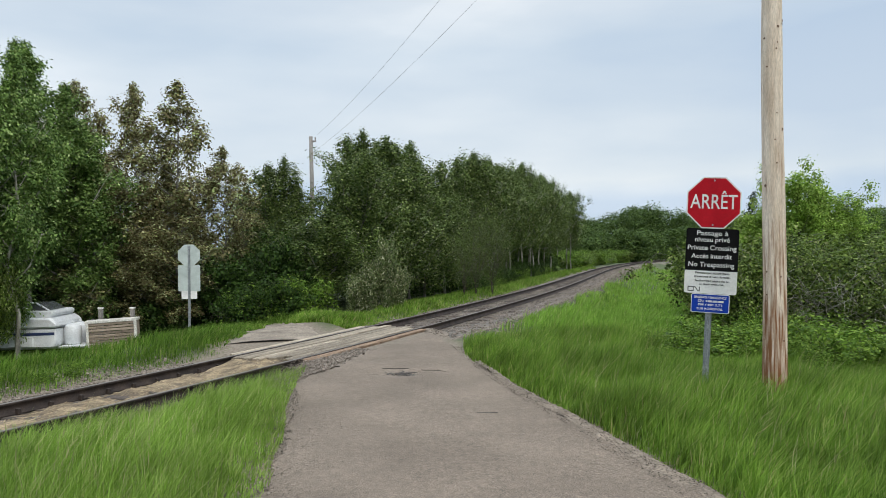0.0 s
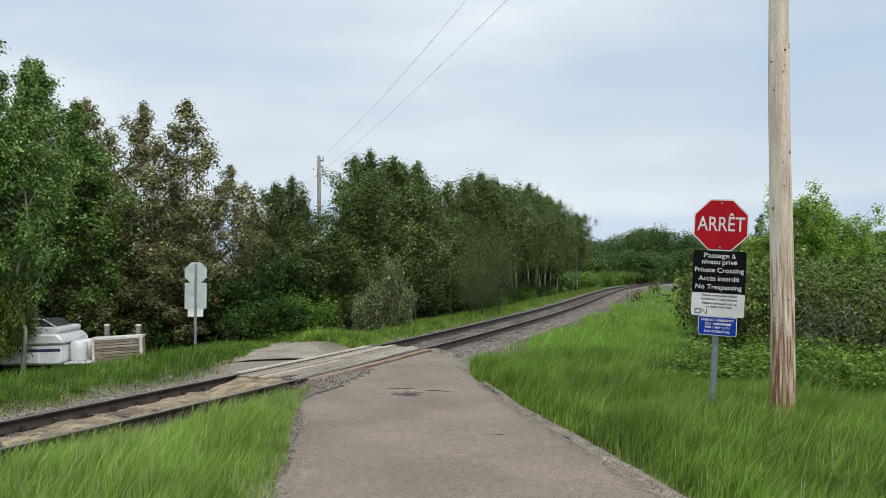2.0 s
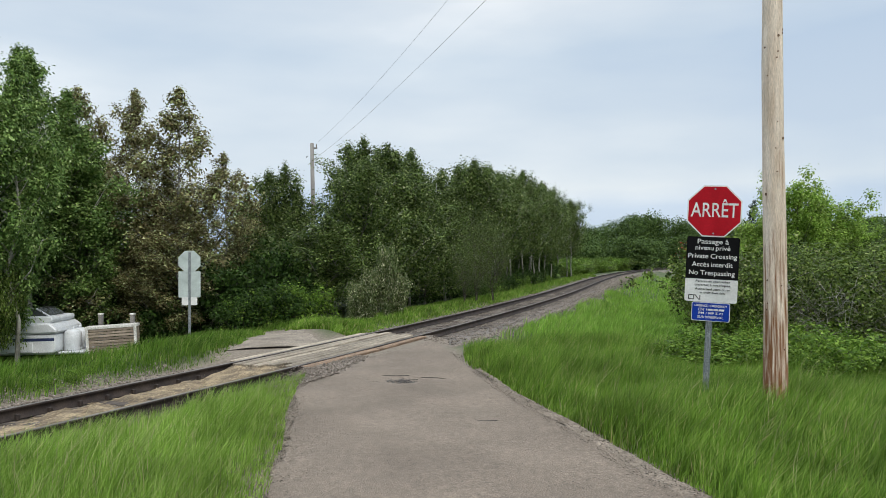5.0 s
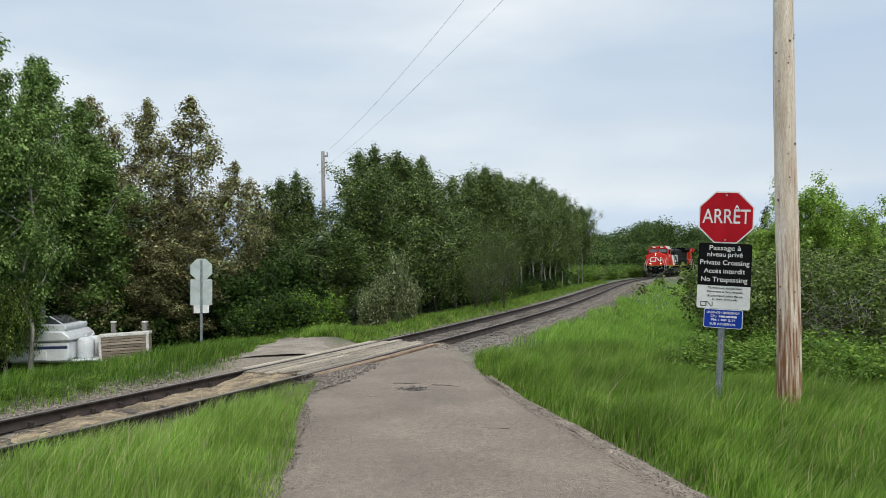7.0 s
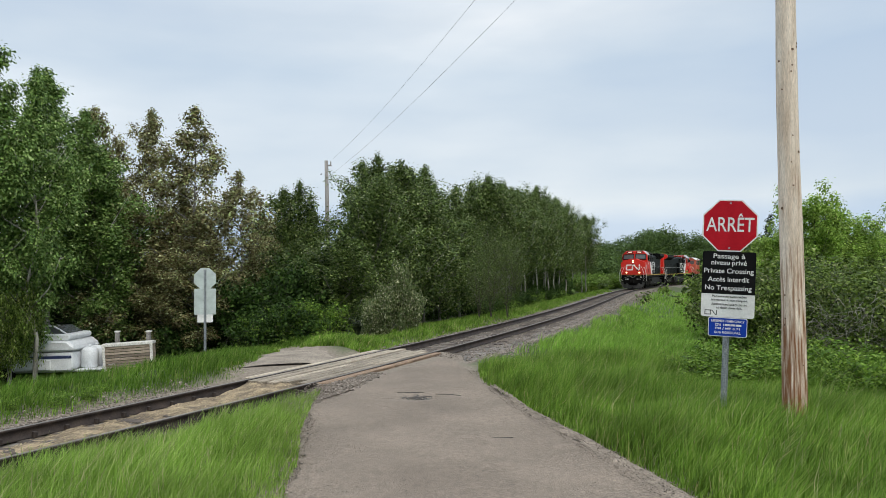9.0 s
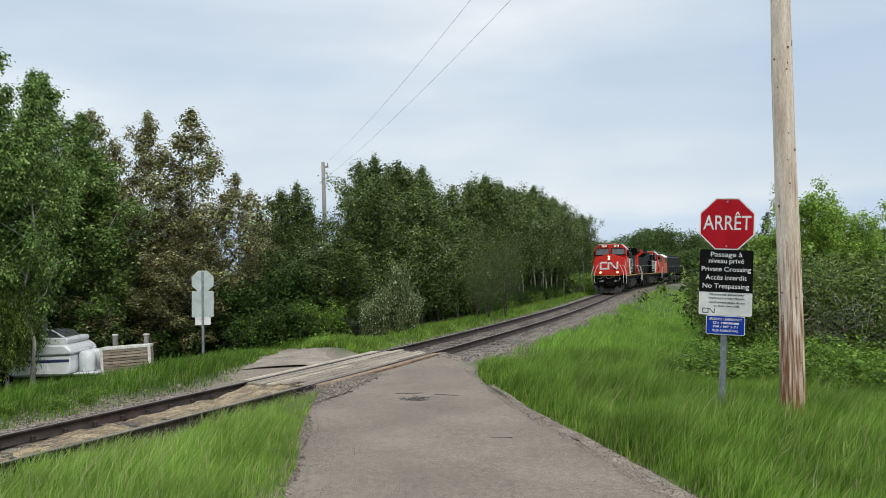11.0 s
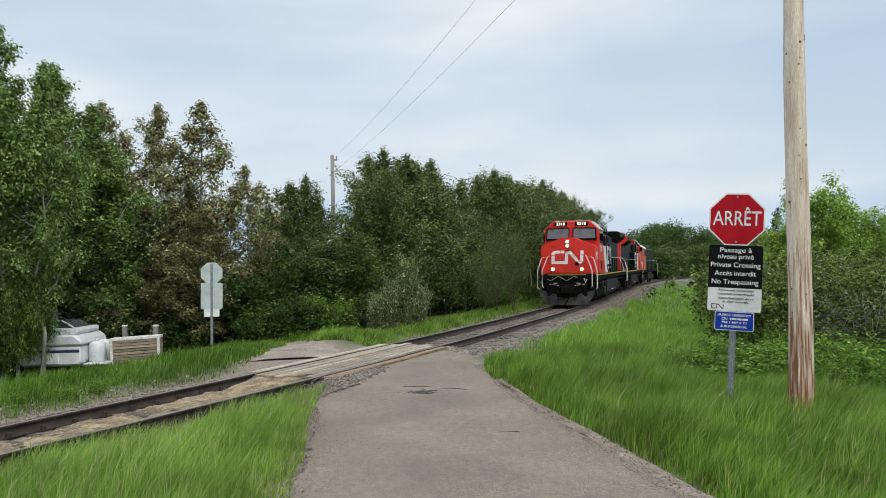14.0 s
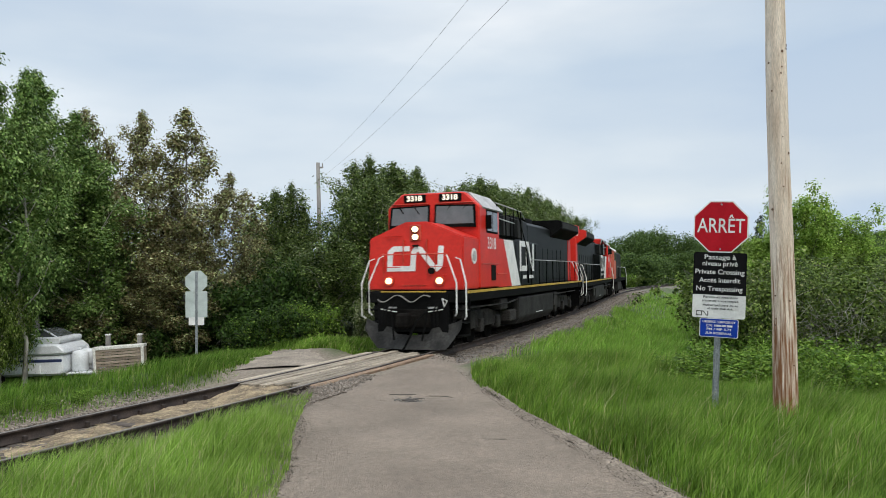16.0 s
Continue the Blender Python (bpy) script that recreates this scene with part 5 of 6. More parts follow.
def build_stop_sign():
    """Front side: octagon, crossing panel and blue panel on a U post."""
    sign = tagged(empty("stop_sign"), "red stop sign over crossing panels on steel post", "stop sign")
    bm = bmesh.new()
    u_post(bm, -0.6, 2.95)
    post = part("post", bm, M_GALV, sign, "galvanised steel channel post")
    post.location = (0, 0.05, 0)
    oc = empty("octagon_panel")
    oc.parent, oc.location = sign, (0, 0, 2.795)
    bm = bmesh.new()
    prism(bm, octagon(0.375 / math.cos(radians(22.5))), "y", 0.0, 0.004)
    ob = part("octagon_border", bm, M_WHITE, sign, "white octagon border")
    ob.location = (0, 0, 2.795)
    bm = bmesh.new()
    prism(bm, octagon(0.357 / math.cos(radians(22.5))), "y", -0.003, 0.0)
    red = part("octagon_face", bm, M_RED, sign, "red octagon face")
    red.location = (0, 0, 2.795)
    bpy.data.objects.remove(oc)
    sign_text(red, "ARRÊT", 0.295, M_WHITE, 0, 0.005, 0.65, 0.002)
    for z in (0.325, -0.325):
        bm = bmesh.new()
        disc(bm, (0, -0.003, z), (0, -1, 0), 0.014, 0.006, 8)
        part("bolt", bm, M_GALV, red)
    bm = bmesh.new()
    prism(bm, rounded(0.725, 0.95, 0.03), "y", 0.0, 0.004)
    white = part("notice_panel", bm, M_WHITE, sign, "white lower notice panel")
    white.location = (0.005, 0.0, 1.943)
    bm = bmesh.new()
    prism(bm, [p for p in rounded(0.725, 0.95, 0.03) if p[1] > 0] + [(-0.3625, -0.14), (0.3625, -0.14)], "y", -0.003, 0.0)
    black = part("notice_black_face", bm, M_BLACK, sign, "black notice face with white words")
    black.location = (0.005, 0.0, 1.943)
    for text, z, w in (("Passage à", 0.405, 0.43), ("niveau privé", 0.312, 0.48), ("Private Crossing", 0.192, 0.67), ("Accès interdit", 0.070, 0.56), ("No Trespassing", -0.053, 0.63)):
        sign_text(black, text, 0.098, M_WHITE, 0.0, z, w, 0.0008)
    for text, z, w in (("Personnes autorisées", -0.185, 0.47), ("traversez à vos risques.", -0.238, 0.50), ("Authorized users do so", -0.300, 0.48), ("at their own risk.", -0.350, 0.35)):
        sign_text(white, text, 0.044, M_INK, 0.02, z + 0.012, w, 0.0006)
    squiggle(white, M_INK, [(-0.225 + 0.08 * a, -0.412 + 0.06 * b) for a, b in RIBBON_A], 0.012, -0.003, 0.0)
    bm = bmesh.new()
    prism(bm, rounded(0.53, 0.275, 0.025), "y", 0.0, 0.004)
    bw = part("blue_panel_border", bm, M_WHITE, sign, "white border of small panel")
    bw.location = (0.015, 0, 1.326)
    bm = bmesh.new()
    prism(bm, rounded(0.51, 0.255, 0.02), "y", -0.003, 0.0)
    blue = part("blue_panel_face", bm, M_BLUE, sign, "blue emergency panel face")
    blue.location = (0.015, 0, 1.326)
    sign_text(blue, "URGENCE / EMERGENCY", 0.045, M_WHITE, 0, 0.085, 0.45, 0.001)
    squiggle(blue, M_WHITE, [(-0.13 + 0.035 * a, 0.032 + 0.03 * b) for a, b in RIBBON_A], 0.007, -0.006, -0.003)
    for a, b in ((-0.06, -0.045), (-0.035, 0.03), (0.04, 0.10), (0.11, 0.185)):
        bar(blue, M_WHITE, a, b, 0.018, 0.046)
    sign_text(blue, "PM / MP     5.71", 0.045, M_WHITE, 0, -0.022, 0.33, 0.001)
    sign_text(blue, "SUB    ROBERVAL", 0.045, M_WHITE, 0, -0.080, 0.36, 0.001)
    sign.matrix_basis = pose(3.785, 11.01, 0.015, 0, 3.0, -19)
    return sign


def build_back_sign():
    """The sign of the other side, seen from behind."""
    sign = tagged(empty("stop_sign"), "back of stop sign and panels, bare aluminium on grey post", "stop sign")
    bm = bmesh.new()
    u_post(bm, -1.2, 2.72)
    part("post", bm, M_GALV, sign, "galvanised steel channel post")
    for name, out, z in (("octagon_panel", octagon(0.375 / math.cos(radians(22.5))), 2.40), ("notice_panel", rounded(0.75, 0.92, 0.03), 1.59), ("small_panel", rounded(0.53, 0.29, 0.02), 1.00)):
        bm = bmesh.new()
        prism(bm, out, "y", 0.002, 0.006)
        ob = part(name, bm, M_ALU if name != "small_panel" else M_WHITE, sign)
        ob.location = (0, 0, z)
        for dz in (0.2, -0.2):
            bm = bmesh.new()
            disc(bm, (0, -0.036, dz * (0.5 if name == "small_panel" else 1)), (0, -1, 0), 0.016, 0.012, 8)
            part("bolt", bm, M_GALV, ob)
    sign.matrix_basis = pose(-9.02, 26.5, -0.43, 0, 0, 8)


def build_poles():
    rng = random.Random(4)
    px, py = 4.39, 10.04
    pole = tagged(empty("utility_pole", pose(px, py, 0, 0.0, -0.05, 0)), "pale peeled wooden utility pole with resin stains at its foot", "utility pole")
    bm = bmesh.new()
    zs = [-0.5 + 0.35 * k for k in range(34)]
    tube(bm, [(0.012 * math.sin(z * 1.1), 0.01 * math.cos(z * 0.8), z) for z in zs], 0.15, 20, [0.161 - 0.0062 * (z + 0.5) * 0.9 + 0.002 * math.sin(3 * z) for z in zs])
    shaft = smooth(part("shaft", bm, pole_material(), pole))
    for k in range(18):
        z, a = rng.uniform(0.7, 5.5), rng.uniform(math.pi * 1.05, math.pi * 1.95)
        r = 0.161 - 0.0056 * (z + 0.5)
        bm = bmesh.new()
        disc(bm, (0, 0, 0), (0, -1, 0), rng.uniform(0.008, 0.02), 0.004, 7)
        ob = part("knot", bm, M_KNOT, shaft)
        ob.matrix_basis = pose(0.012 * math.sin(z * 1.1) + (r - 0.0005) * math.cos(a), 0.01 * math.cos(z * 0.8) + (r - 0.0005) * math.sin(a), z, 0, 0, math.degrees(a) + 90)
    bm = bmesh.new()
    disc(bm, (0, -0.12, 10.55), (0, 0, 1), 0.03, 0.12, 8)
    part("insulator", bm, M_LROOF, pole)
    far = tagged(empty("utility_pole", pose(-8.0, 46.0, gz(-8, 46), 0, -0.8, 0)), "slim grey wooden utility pole behind the trees", "utility pole")
    bm = bmesh.new()
    tube(bm, [(0, 0, z) for z in (-0.5, 3, 6, 9.65)], 0.1, 10, [0.17, 0.15, 0.13, 0.11])
    smooth(part("shaft", bm, M_GREYPOLE, far))
    bm = bmesh.new()
    box(bm, -0.05, 0.32, -0.04, 0.04, 9.3, 9.4, 0.01)
    tube(bm, [(0.27, 0, 9.4), (0.27, 0, 9.6)], 0.035, 6)
    part("bracket", bm, M_GREYPOLE, far)
    for (a, b, sag) in (((px, py, 11.1), (-7.73, 46.0, 9.12), 0.55), ((px, py - 0.1, 9.53), (-7.9, 46.0, 8.1), 0.4)):
        bm = bmesh.new()
        tube(bm, [tuple(a[j] + (b[j] - a[j]) * k / 24 - (sag * 4 * k / 24 * (1 - k / 24) if j == 2 else 0) for j in range(3)) for k in range(25)], 0.0045, 5)
        tagged(part("power_wire", bm, M_WIRE), "thin dark overhead power wire between two poles", "wire")


def pole_material():
    """Pale wood with long brown resin runs near the ground."""
    m = M_POLE
    n, l = m.node_tree.nodes, m.node_tree.links
    b = n["Principled BSDF"]
    wood = b.inputs["Base Color"].links[0].from_socket
    c = n.new("ShaderNodeTexCoord")
    mp = n.new("ShaderNodeMapping")
    mp.inputs["Scale"].default_value = (21, 21, 1.1)
    l.new(c.outputs["Object"], mp.inputs[0])
    no = n.new("ShaderNodeTexNoise")
    no.inputs["Scale"].default_value, no.inputs["Detail"].default_value = 1.6, 6
    l.new(mp.outputs[0], no.inputs["Vector"])
    sp = n.new("ShaderNodeSeparateXYZ")
    l.new(c.outputs["Object"], sp.inputs[0])
    hz = n.new("ShaderNodeMapRange")
    hz.inputs["From Min"].default_value, hz.inputs["From Max"].default_value = 0.2, 3.1
    hz.inputs["To Min"].default_value, hz.inputs["To Max"].default_value = 0.17, -0.13
    l.new(sp.outputs["Z"], hz.inputs["Value"])
    ad = n.new("ShaderNodeMath")
    l.new(no.outputs["Fac"], ad.inputs[0])
    l.new(hz.outputs[0], ad.inputs[1])
    r = ramp_node(n, [(0.47, (0, 0, 0)), (0.57, (0.5, 0.5, 0.5)), (0.68, (1, 1, 1))])
    l.new(ad.outputs[0], r.inputs[0])
    mx = n.new("ShaderNodeMix")
    mx.data_type = "RGBA"
    l.new(r.outputs[0], mx.inputs["Factor"])
    l.new(wood, mx.inputs["A"])
    mx.inputs["B"].default_value = (0.21, 0.088, 0.032, 1)
    l.new(mx.outputs["Result"], b.inputs["Base Color"])
    return m

# ---------------------------------------------------------------- camper and clutter on the far bank


def build_camper():
    """Folded camper trailer, its tongue towards +x."""
    c = tagged(empty("camper_trailer"), "white folding camper trailer with blue stripe and gas bottles", "camper trailer")
    bm = bmesh.new()
    prism(bm, [(-4.4, 0.45), (0.0, 0.45), (0.06, 0.6), (0.06, 1.12), (-4.4, 1.12)], "y", -1.0, 1.0, 0.05)
    part("body", bm, M_CAMPER, c)
    bm = bmesh.new()
    prism(bm, [(-4.45, 1.15), (0.12, 1.15), (0.14, 1.3), (-0.12, 1.52), (-4.3, 1.56)], "y", -1.06, 1.06, 0.06)
    part("roof", bm, M_CAMPER, c)
    bm = bmesh.new()
    prism(bm, [(-1.9, 1.54), (-0.18, 1.50), (-0.06, 1.60), (-0.10, 1.74), (-1.9, 1.80)], "y", -0.9, 0.9, 0.04)
    part("raised_roof", bm, M_CAMPER, c, "white raised roof section")
    bm = bmesh.new()
    prism(bm, [(-1.0, 1.77), (-0.3, 1.75), (-0.72, 2.0), (-1.0, 2.02)], "y", -0.7, 0.7, 0.02)
    part("roof_hatch", bm, M_LGLASS, c, "dark sloping roof hatch")
    bm = bmesh.new()
    tube(bm, [(-0.25, -0.72, 1.74), (-0.70, -0.72, 2.02), (-1.02, -0.72, 2.05)], 0.03, 5)
    part("hatch_trim", bm, M_CAMPER, c)
    bm = bmesh.new()
    box(bm, -4.41, 0.02, -1.006, -1.002, 0.90, 1.0)
    part("stripe", bm, M_STRIPE, c, "dark blue stripe")
    bm = bmesh.new()
    box(bm, -1.6, -0.7, -1.03, -0.98, 0.5, 0.86, 0.04)
    part("storage_door", bm, M_CAMPER, c)
    bm = bmesh.new()
    for y in (-0.45, 0.45):
        box(bm, -4.3, 1.2, y - 0.04, y + 0.04, 0.36, 0.44, 0.01)
    box(bm, 0.08, 0.95, -0.85, 0.75, 0.44, 0.49, 0.01)
    part("tongue", bm, M_CAMPER, c)
    for y in (-0.30, 0.30):
        bm = bmesh.new()
        tube(bm, [(0.36, y, z) for z in (0.49, 0.53, 1.12, 1.2, 1.24)], 0.2, 14, [0.24, 0.29, 0.29, 0.23, 0.1])
        tube(bm, [(0.36, y, 1.24), (0.36, y, 1.32)], 0.05, 8)
        smooth(part("gas_bottle", bm, M_CAMPER, c, "white gas bottle"))
    for y in (-0.98, 0.98):
        bm = bmesh.new()
        disc(bm, (-2.3, y - 0.09, 0.33), (0, 1, 0), 0.33, 0.18, 18)
        part("wheel", bm, M_LDIRT, c)
    x, y = -13.75, 27.3
    c.matrix_basis = pose(x, y, gz(x, y) - 0.02, 0, -1.0, 3)


def build_clutter():
    crate = tagged(empty("slatted_panel"), "weathered slatted wooden box with white painted frame", "wooden box")
    w, h = 1.72, 1.26
    for k in range(11):
        bm = bmesh.new()
        z = 0.12 + k * 0.105
        box(bm, -w / 2 + 0.03, w / 2 - 0.03, -0.02, 0.02, z, z + 0.085, 0.006)
        part("slat", bm, M_SLAT, crate)
    for x0, x1, z0, z1 in ((-w / 2, -w / 2 + 0.09, 0, h), (w / 2 - 0.09, w / 2, 0, h), (-w / 2 - 0.02, w / 2 + 0.02, h, h + 0.10)):
        bm = bmesh.new()
        box(bm, x0, x1, -0.045, 0.5 if z0 == h else 0.045, z0, z1, 0.01)
        part("frame_board", bm, M_TRIMW, crate)
    for x0 in (-w / 2, w / 2 - 0.04):
        bm = bmesh.new()
        box(bm, x0, x0 + 0.04, 0.05, 0.48, 0.0, h - 0.004, 0.006)
        part("side_board", bm, M_SLAT, crate)
    x, y = -11.95, 27.0
    crate.matrix_basis = pose(x, y, -0.42 - h, 0, -3.0, 10)
    for x, y in ((-12.7, 27.7), (-11.53, 27.7)):
        p = tagged(empty("fence_post"), "weathered grey fence post with pale cap", "post", "fence posts")
        g = gz(x, y)
        bm = bmesh.new()
        box(bm, -0.07, 0.07, -0.07, 0.07, g - 0.3, 0.0, 0.01)
        part("shaft", bm, M_GREYPOLE, p)
        bm = bmesh.new()
        box(bm, -0.09, 0.09, -0.09, 0.09, 0.0, 0.06, 0.015)
        part("cap", bm, M_TRIMW, p)
        p.location = (x, y, 0.0)

# ---------------------------------------------------------------- locomotives
# local space: +x ahead, z from the rail; the middle of the frame at x = 0


def wheelset(parent, x, r=0.53):
    bm = bmesh.new()
    for y in (-0.80, 0.66):
        disc(bm, (0, y, 0), (0, 1, 0), r, 0.14, 22)
    tube(bm, [(0, -0.95, 0), (0, 0.95, 0)], 0.09, 8)
    # spoke-like ribs show that it turns
    for k in range(3):
        a = k * math.pi / 3
        tube(bm, [(-0.4 * math.cos(a), -0.82, -0.4 * math.sin(a)), (0.4 * math.cos(a), -0.82, 0.4 * math.sin(a))], 0.03, 4)
    ob = part("wheelset", bm, M_LDIRT, parent)
    ob.matrix_basis = pose(x, 0, r)
    WHEELS.append((ob, x, r))
    return ob


WHEELS = []


def truck(parent, x, axles, name="truck"):
    """Side frames, journal boxes and springs; the wheelsets turn in it."""
    bm = bmesh.new()
    half = max(axles) + 0.55
    for y in (-1.12, 1.0):
        prism(bm, [(-half, 0.62), (-half + 0.25, 0.5), (half - 0.25, 0.5), (half, 0.62), (half, 0.86), (half - 0.5, 0.9), (0.9, 1.05), (-0.9, 1.05), (-half + 0.5, 0.9), (-half, 0.86)], "y", y, y + 0.12, 0.02)
        for a in axles:
            box(bm, a - 0.2, a + 0.2, y - 0.08, y + 0.2, 0.35, 0.78, 0.03)
            for d in (-0.42, 0.42):
                tube(bm, [(a + d, y + 0.06, 0.45), (a + d, y + 0.06, 0.95)], 0.09, 8)
        tube(bm, [(-half + 0.3, y - 0.06, 0.98), (half - 0.3, y - 0.06, 0.98)], 0.035, 6)
    box(bm, -0.5, 0.5, -1.0, 1.0, 0.62, 1.15, 0.03)
    t = part(name, bm, M_TRUCK, parent)
    t.location = (x, 0, 0)
    for a in axles:
        wheelset(t, a)
    return t


def pane(parent, pts, material, name, thick=0.02, label=""):
    """A flat piece with thickness from corners in space."""
    bm = bmesh.new()
    vs = [bm.verts.new(p) for p in pts]
    f = bm.faces.new(vs)
    f.normal_update()
    n = f.normal.copy()
    ws = [bm.verts.new(Vector(p) - n * thick) for p in pts]
    bm.faces.new(ws[::-1])
    k = len(pts)
    for i in range(k):
        bm.faces.new((vs[i], ws[i], ws[(i + 1) % k], vs[(i + 1) % k]))
    bmesh.ops.recalc_face_normals(bm, faces=bm.faces)
    return part(name, bm, material, parent, label)


def rails_white(parent, lines, r=0.022, material=None, name="handrail"):
    for ln in lines:
        bm = bmesh.new()
        tube(bm, ln, r, 6)
        part(name, bm, material or M_LWHITE, parent)


def side_ribbon(parent, pts, width, y, material, name="emblem"):
    """Ribbon on a side wall at y, in the xz plane; pts run along -x to the rear for the right side."""
    bm = bmesh.new()
    prism(bm, ribbon_outline(pts, width), "y", min(y, y * 1.006), max(y, y * 1.006))
    return part(name, bm, material, parent)


def settle(ob, m, deck, k, seen):
    """Bring all that stands above the deck down to the true height of 4.68 m."""
    for c in ob.children:
        w = m @ c.matrix_parent_inverse @ c.matrix_basis
        if c.type == "MESH" and c.data.name not in seen:
            seen.add(c.data.name)
            inv = w.inverted()
            for v in c.data.vertices:
                p = w @ v.co
                if p.z > deck:
                    p.z = deck + (p.z - deck) * k
                    v.co = inv @ p
        settle(c, w, deck, k, seen)


def build_wide_loco():
    L = tagged(empty("locomotive"), "red-nosed black freight locomotive with white stripe, headlights lit", "locomotive", "locomotives of the train")
    # frame and sill
    bm = bmesh.new()
    box(bm, -10.6, 9.74, -1.48, 1.48, 1.38, 1.70, 0.02)
    box(bm, -10.4, 9.7, -0.7, 0.7, 1.0, 1.38)
    part("underframe", bm, M_LBLACK, L)
    for y in (-1.49, 1.49):
        bm = bmesh.new()
        box(bm, -10.6, 9.3, min(y, y * 1.006), max(y, y * 1.006), 1.63, 1.71)
        part("sill_stripe", bm, M_LYELLOW, L, "yellow sill stripe")
    bm = bmesh.new()
    box(bm, 9.742, 9.755, -1.0, 1.0, 1.675, 1.715)
    part("front_stripe", bm, M_LYELLOW, L, "yellow stripe across the front")
    # nose
    bm = bmesh.new()
    o = [(-1.46, 1.74), (1.46, 1.74), (1.46, 3.36), (0.34, 3.86), (-0.34, 3.86), (-1.46, 3.36)]
    v0, v1 = [bm.verts.new((8.0, y, z)) for y, z in o], [bm.verts.new((9.62 - 0.10 * max(0, z - 2.0), y, z)) for y, z in o]
    fs = [bm.faces.new(v0), bm.faces.new(v1[::-1])] + [bm.faces.new((v0[i], v1[i], v1[(i + 1) % 6], v0[(i + 1) % 6])) for i in range(6)]
    bmesh.ops.recalc_face_normals(bm, faces=fs)
    bmesh.ops.bevel(bm, geom=list(bm.edges), offset=0.035, segments=2, affect="EDGES", clamp_overlap=True)
    nose = part("nose", bm, M_LRED, L, "bright red nose")

    def nx(z):
        return 9.62 - 0.10 * max(0, z - 2.0)
    # white ribbon emblem on the nose
    bm = bmesh.new()
    pts = [(-0.80 * a, 2.71 + 0.62 * b) for a, b in [(0.22, 0.5), (0.84, 0.5), (0.97, 0.34), (0.98, -0.5), (0.08, -0.5), (0.06, 0.30), (-0.04, 0.5), (-0.18, 0.46), (-0.70, -0.40), (-0.84, -0.5), (-0.96, -0.36), (-0.98, 0.62)]]
    q = ribbon_outline(pts, 0.165)
    f0, f1 = [bm.verts.new((nx(z) - 0.01, y, z)) for y, z in q], [bm.verts.new((nx(z) + 0.006, y, z)) for y, z in q]
    n = len(q)
    fs = [bm.faces.new(f0), bm.faces.new(f1[::-1])] + [bm.faces.new((f0[i], f1[i], f1[(i + 1) % n], f0[(i + 1) % n])) for i in range(n)]
    bmesh.ops.recalc_face_normals(bm, faces=fs)
    part("emblem", bm, M_LWHITE, nose, "white ribbon emblem")
    # nose door seams, latches and grab irons
    for y0, y1, z0, z1 in ((-0.37, -0.355, 1.9, 3.3), (0.355, 0.37, 1.9, 3.3), (-0.37, 0.37, 1.88, 1.9), (0.62, 0.635, 1.85, 2.9), (-0.99, -0.975, 1.85, 2.9)):
        bm = bmesh.new()
        box(bm, nx((z0 + z1) / 2) - 0.08, nx(min(z0, z1)) + 0.012 - 0.05 * max(0, z1 - 2.2), y0, y1, z0, z1)
        part("door_seam", bm, M_LRED2, nose)
    rails_white(nose, [[(nx(z), -0.45, z), (nx(z) + 0.06, -0.45, z), (nx(z) + 0.06, -0.95, z), (nx(z), -0.95, z)] for z in (3.42, 2.45)], 0.014, M_LRED, "grab_iron")
    rails_white(nose, [[(nx(z), 0.45, z), (nx(z) + 0.06, 0.45, z), (nx(z) + 0.06, 0.95, z), (nx(z), 0.95, z)] for z in (2.45, 2.2)], 0.014, M_LRED, "grab_iron")
    bm = bmesh.new()
    disc(bm, (nx(2.35) - 0.01, 0.52, 2.33), (1, 0, 0), 0.10, 0.07, 14)
    part("bell", bm, M_LDIRT, nose, "small round brownish fitting")
    bm = bmesh.new()
    box(bm, nx(3.1) - 0.02, nx(3.1) + 0.09, -0.07, 0.10, 3.08, 3.14, 0.01)
    part("latch", bm, M_LDIRT, nose)
    # headlights and ditch lights
    bm = bmesh.new()
    box(bm, nx(3.5) - 0.06, nx(3.5) + 0.055, -0.17, 0.17, 3.25, 3.76, 0.02)
    hb = part("headlight_box", bm, M_LRED2, nose)
    for z in (3.62, 3.38):
        bm = bmesh.new()
        disc(bm, (nx(3.5) + 0.04, 0, z), (1, 0, 0), 0.12, 0.03, 16)
        part("lamp_ring", bm, M_LDIRT, hb)
        bm = bmesh.new()
        disc(bm, (nx(3.5) + 0.045, 0, z), (1, 0, 0), 0.092, 0.03, 16)
        part("lamp", bm, M_HEADTOP, hb, "lit white headlight")
    for y in (-0.78, 0.78):
        bm = bmesh.new()
        disc(bm, (9.60, y, 2.02), (1, 0, 0), 0.15, 0.07, 16)
        ring = part("ditch_light", bm, M_LRED2, nose)
        bm = bmesh.new()
        disc(bm, (9.64, y, 2.02), (1, 0, 0), 0.10, 0.04, 16)
        part("lamp", bm, M_HEAD, ring, "lit yellowish ditch light")
    # cab
    bm = bmesh.new()
    o = [(-1.5, 1.74), (1.5, 1.74), (1.5, 4.42), (1.02, 4.90), (-1.02, 4.90), (-1.5, 4.42)]
    prism(bm, o, "x", 5.85, 8.05, 0.04)
    cab = part("cab", bm, M_LRED, L, "red cab")
    bm = bmesh.new()
    prism(bm, [(-1.0, 4.905), (1.0, 4.905), (0.95, 4.95), (-0.95, 4.95)], "x", 5.9, 7.7)
    prism(bm, [(-1.54, 4.40), (-1.06, 4.925), (-1.0, 4.91), (-1.5, 4.36)], "x", 5.4, 7.75)
    prism(bm, [(1.54, 4.40), (1.06, 4.925), (1.0, 4.91), (1.5, 4.36)], "x", 5.4, 7.75)
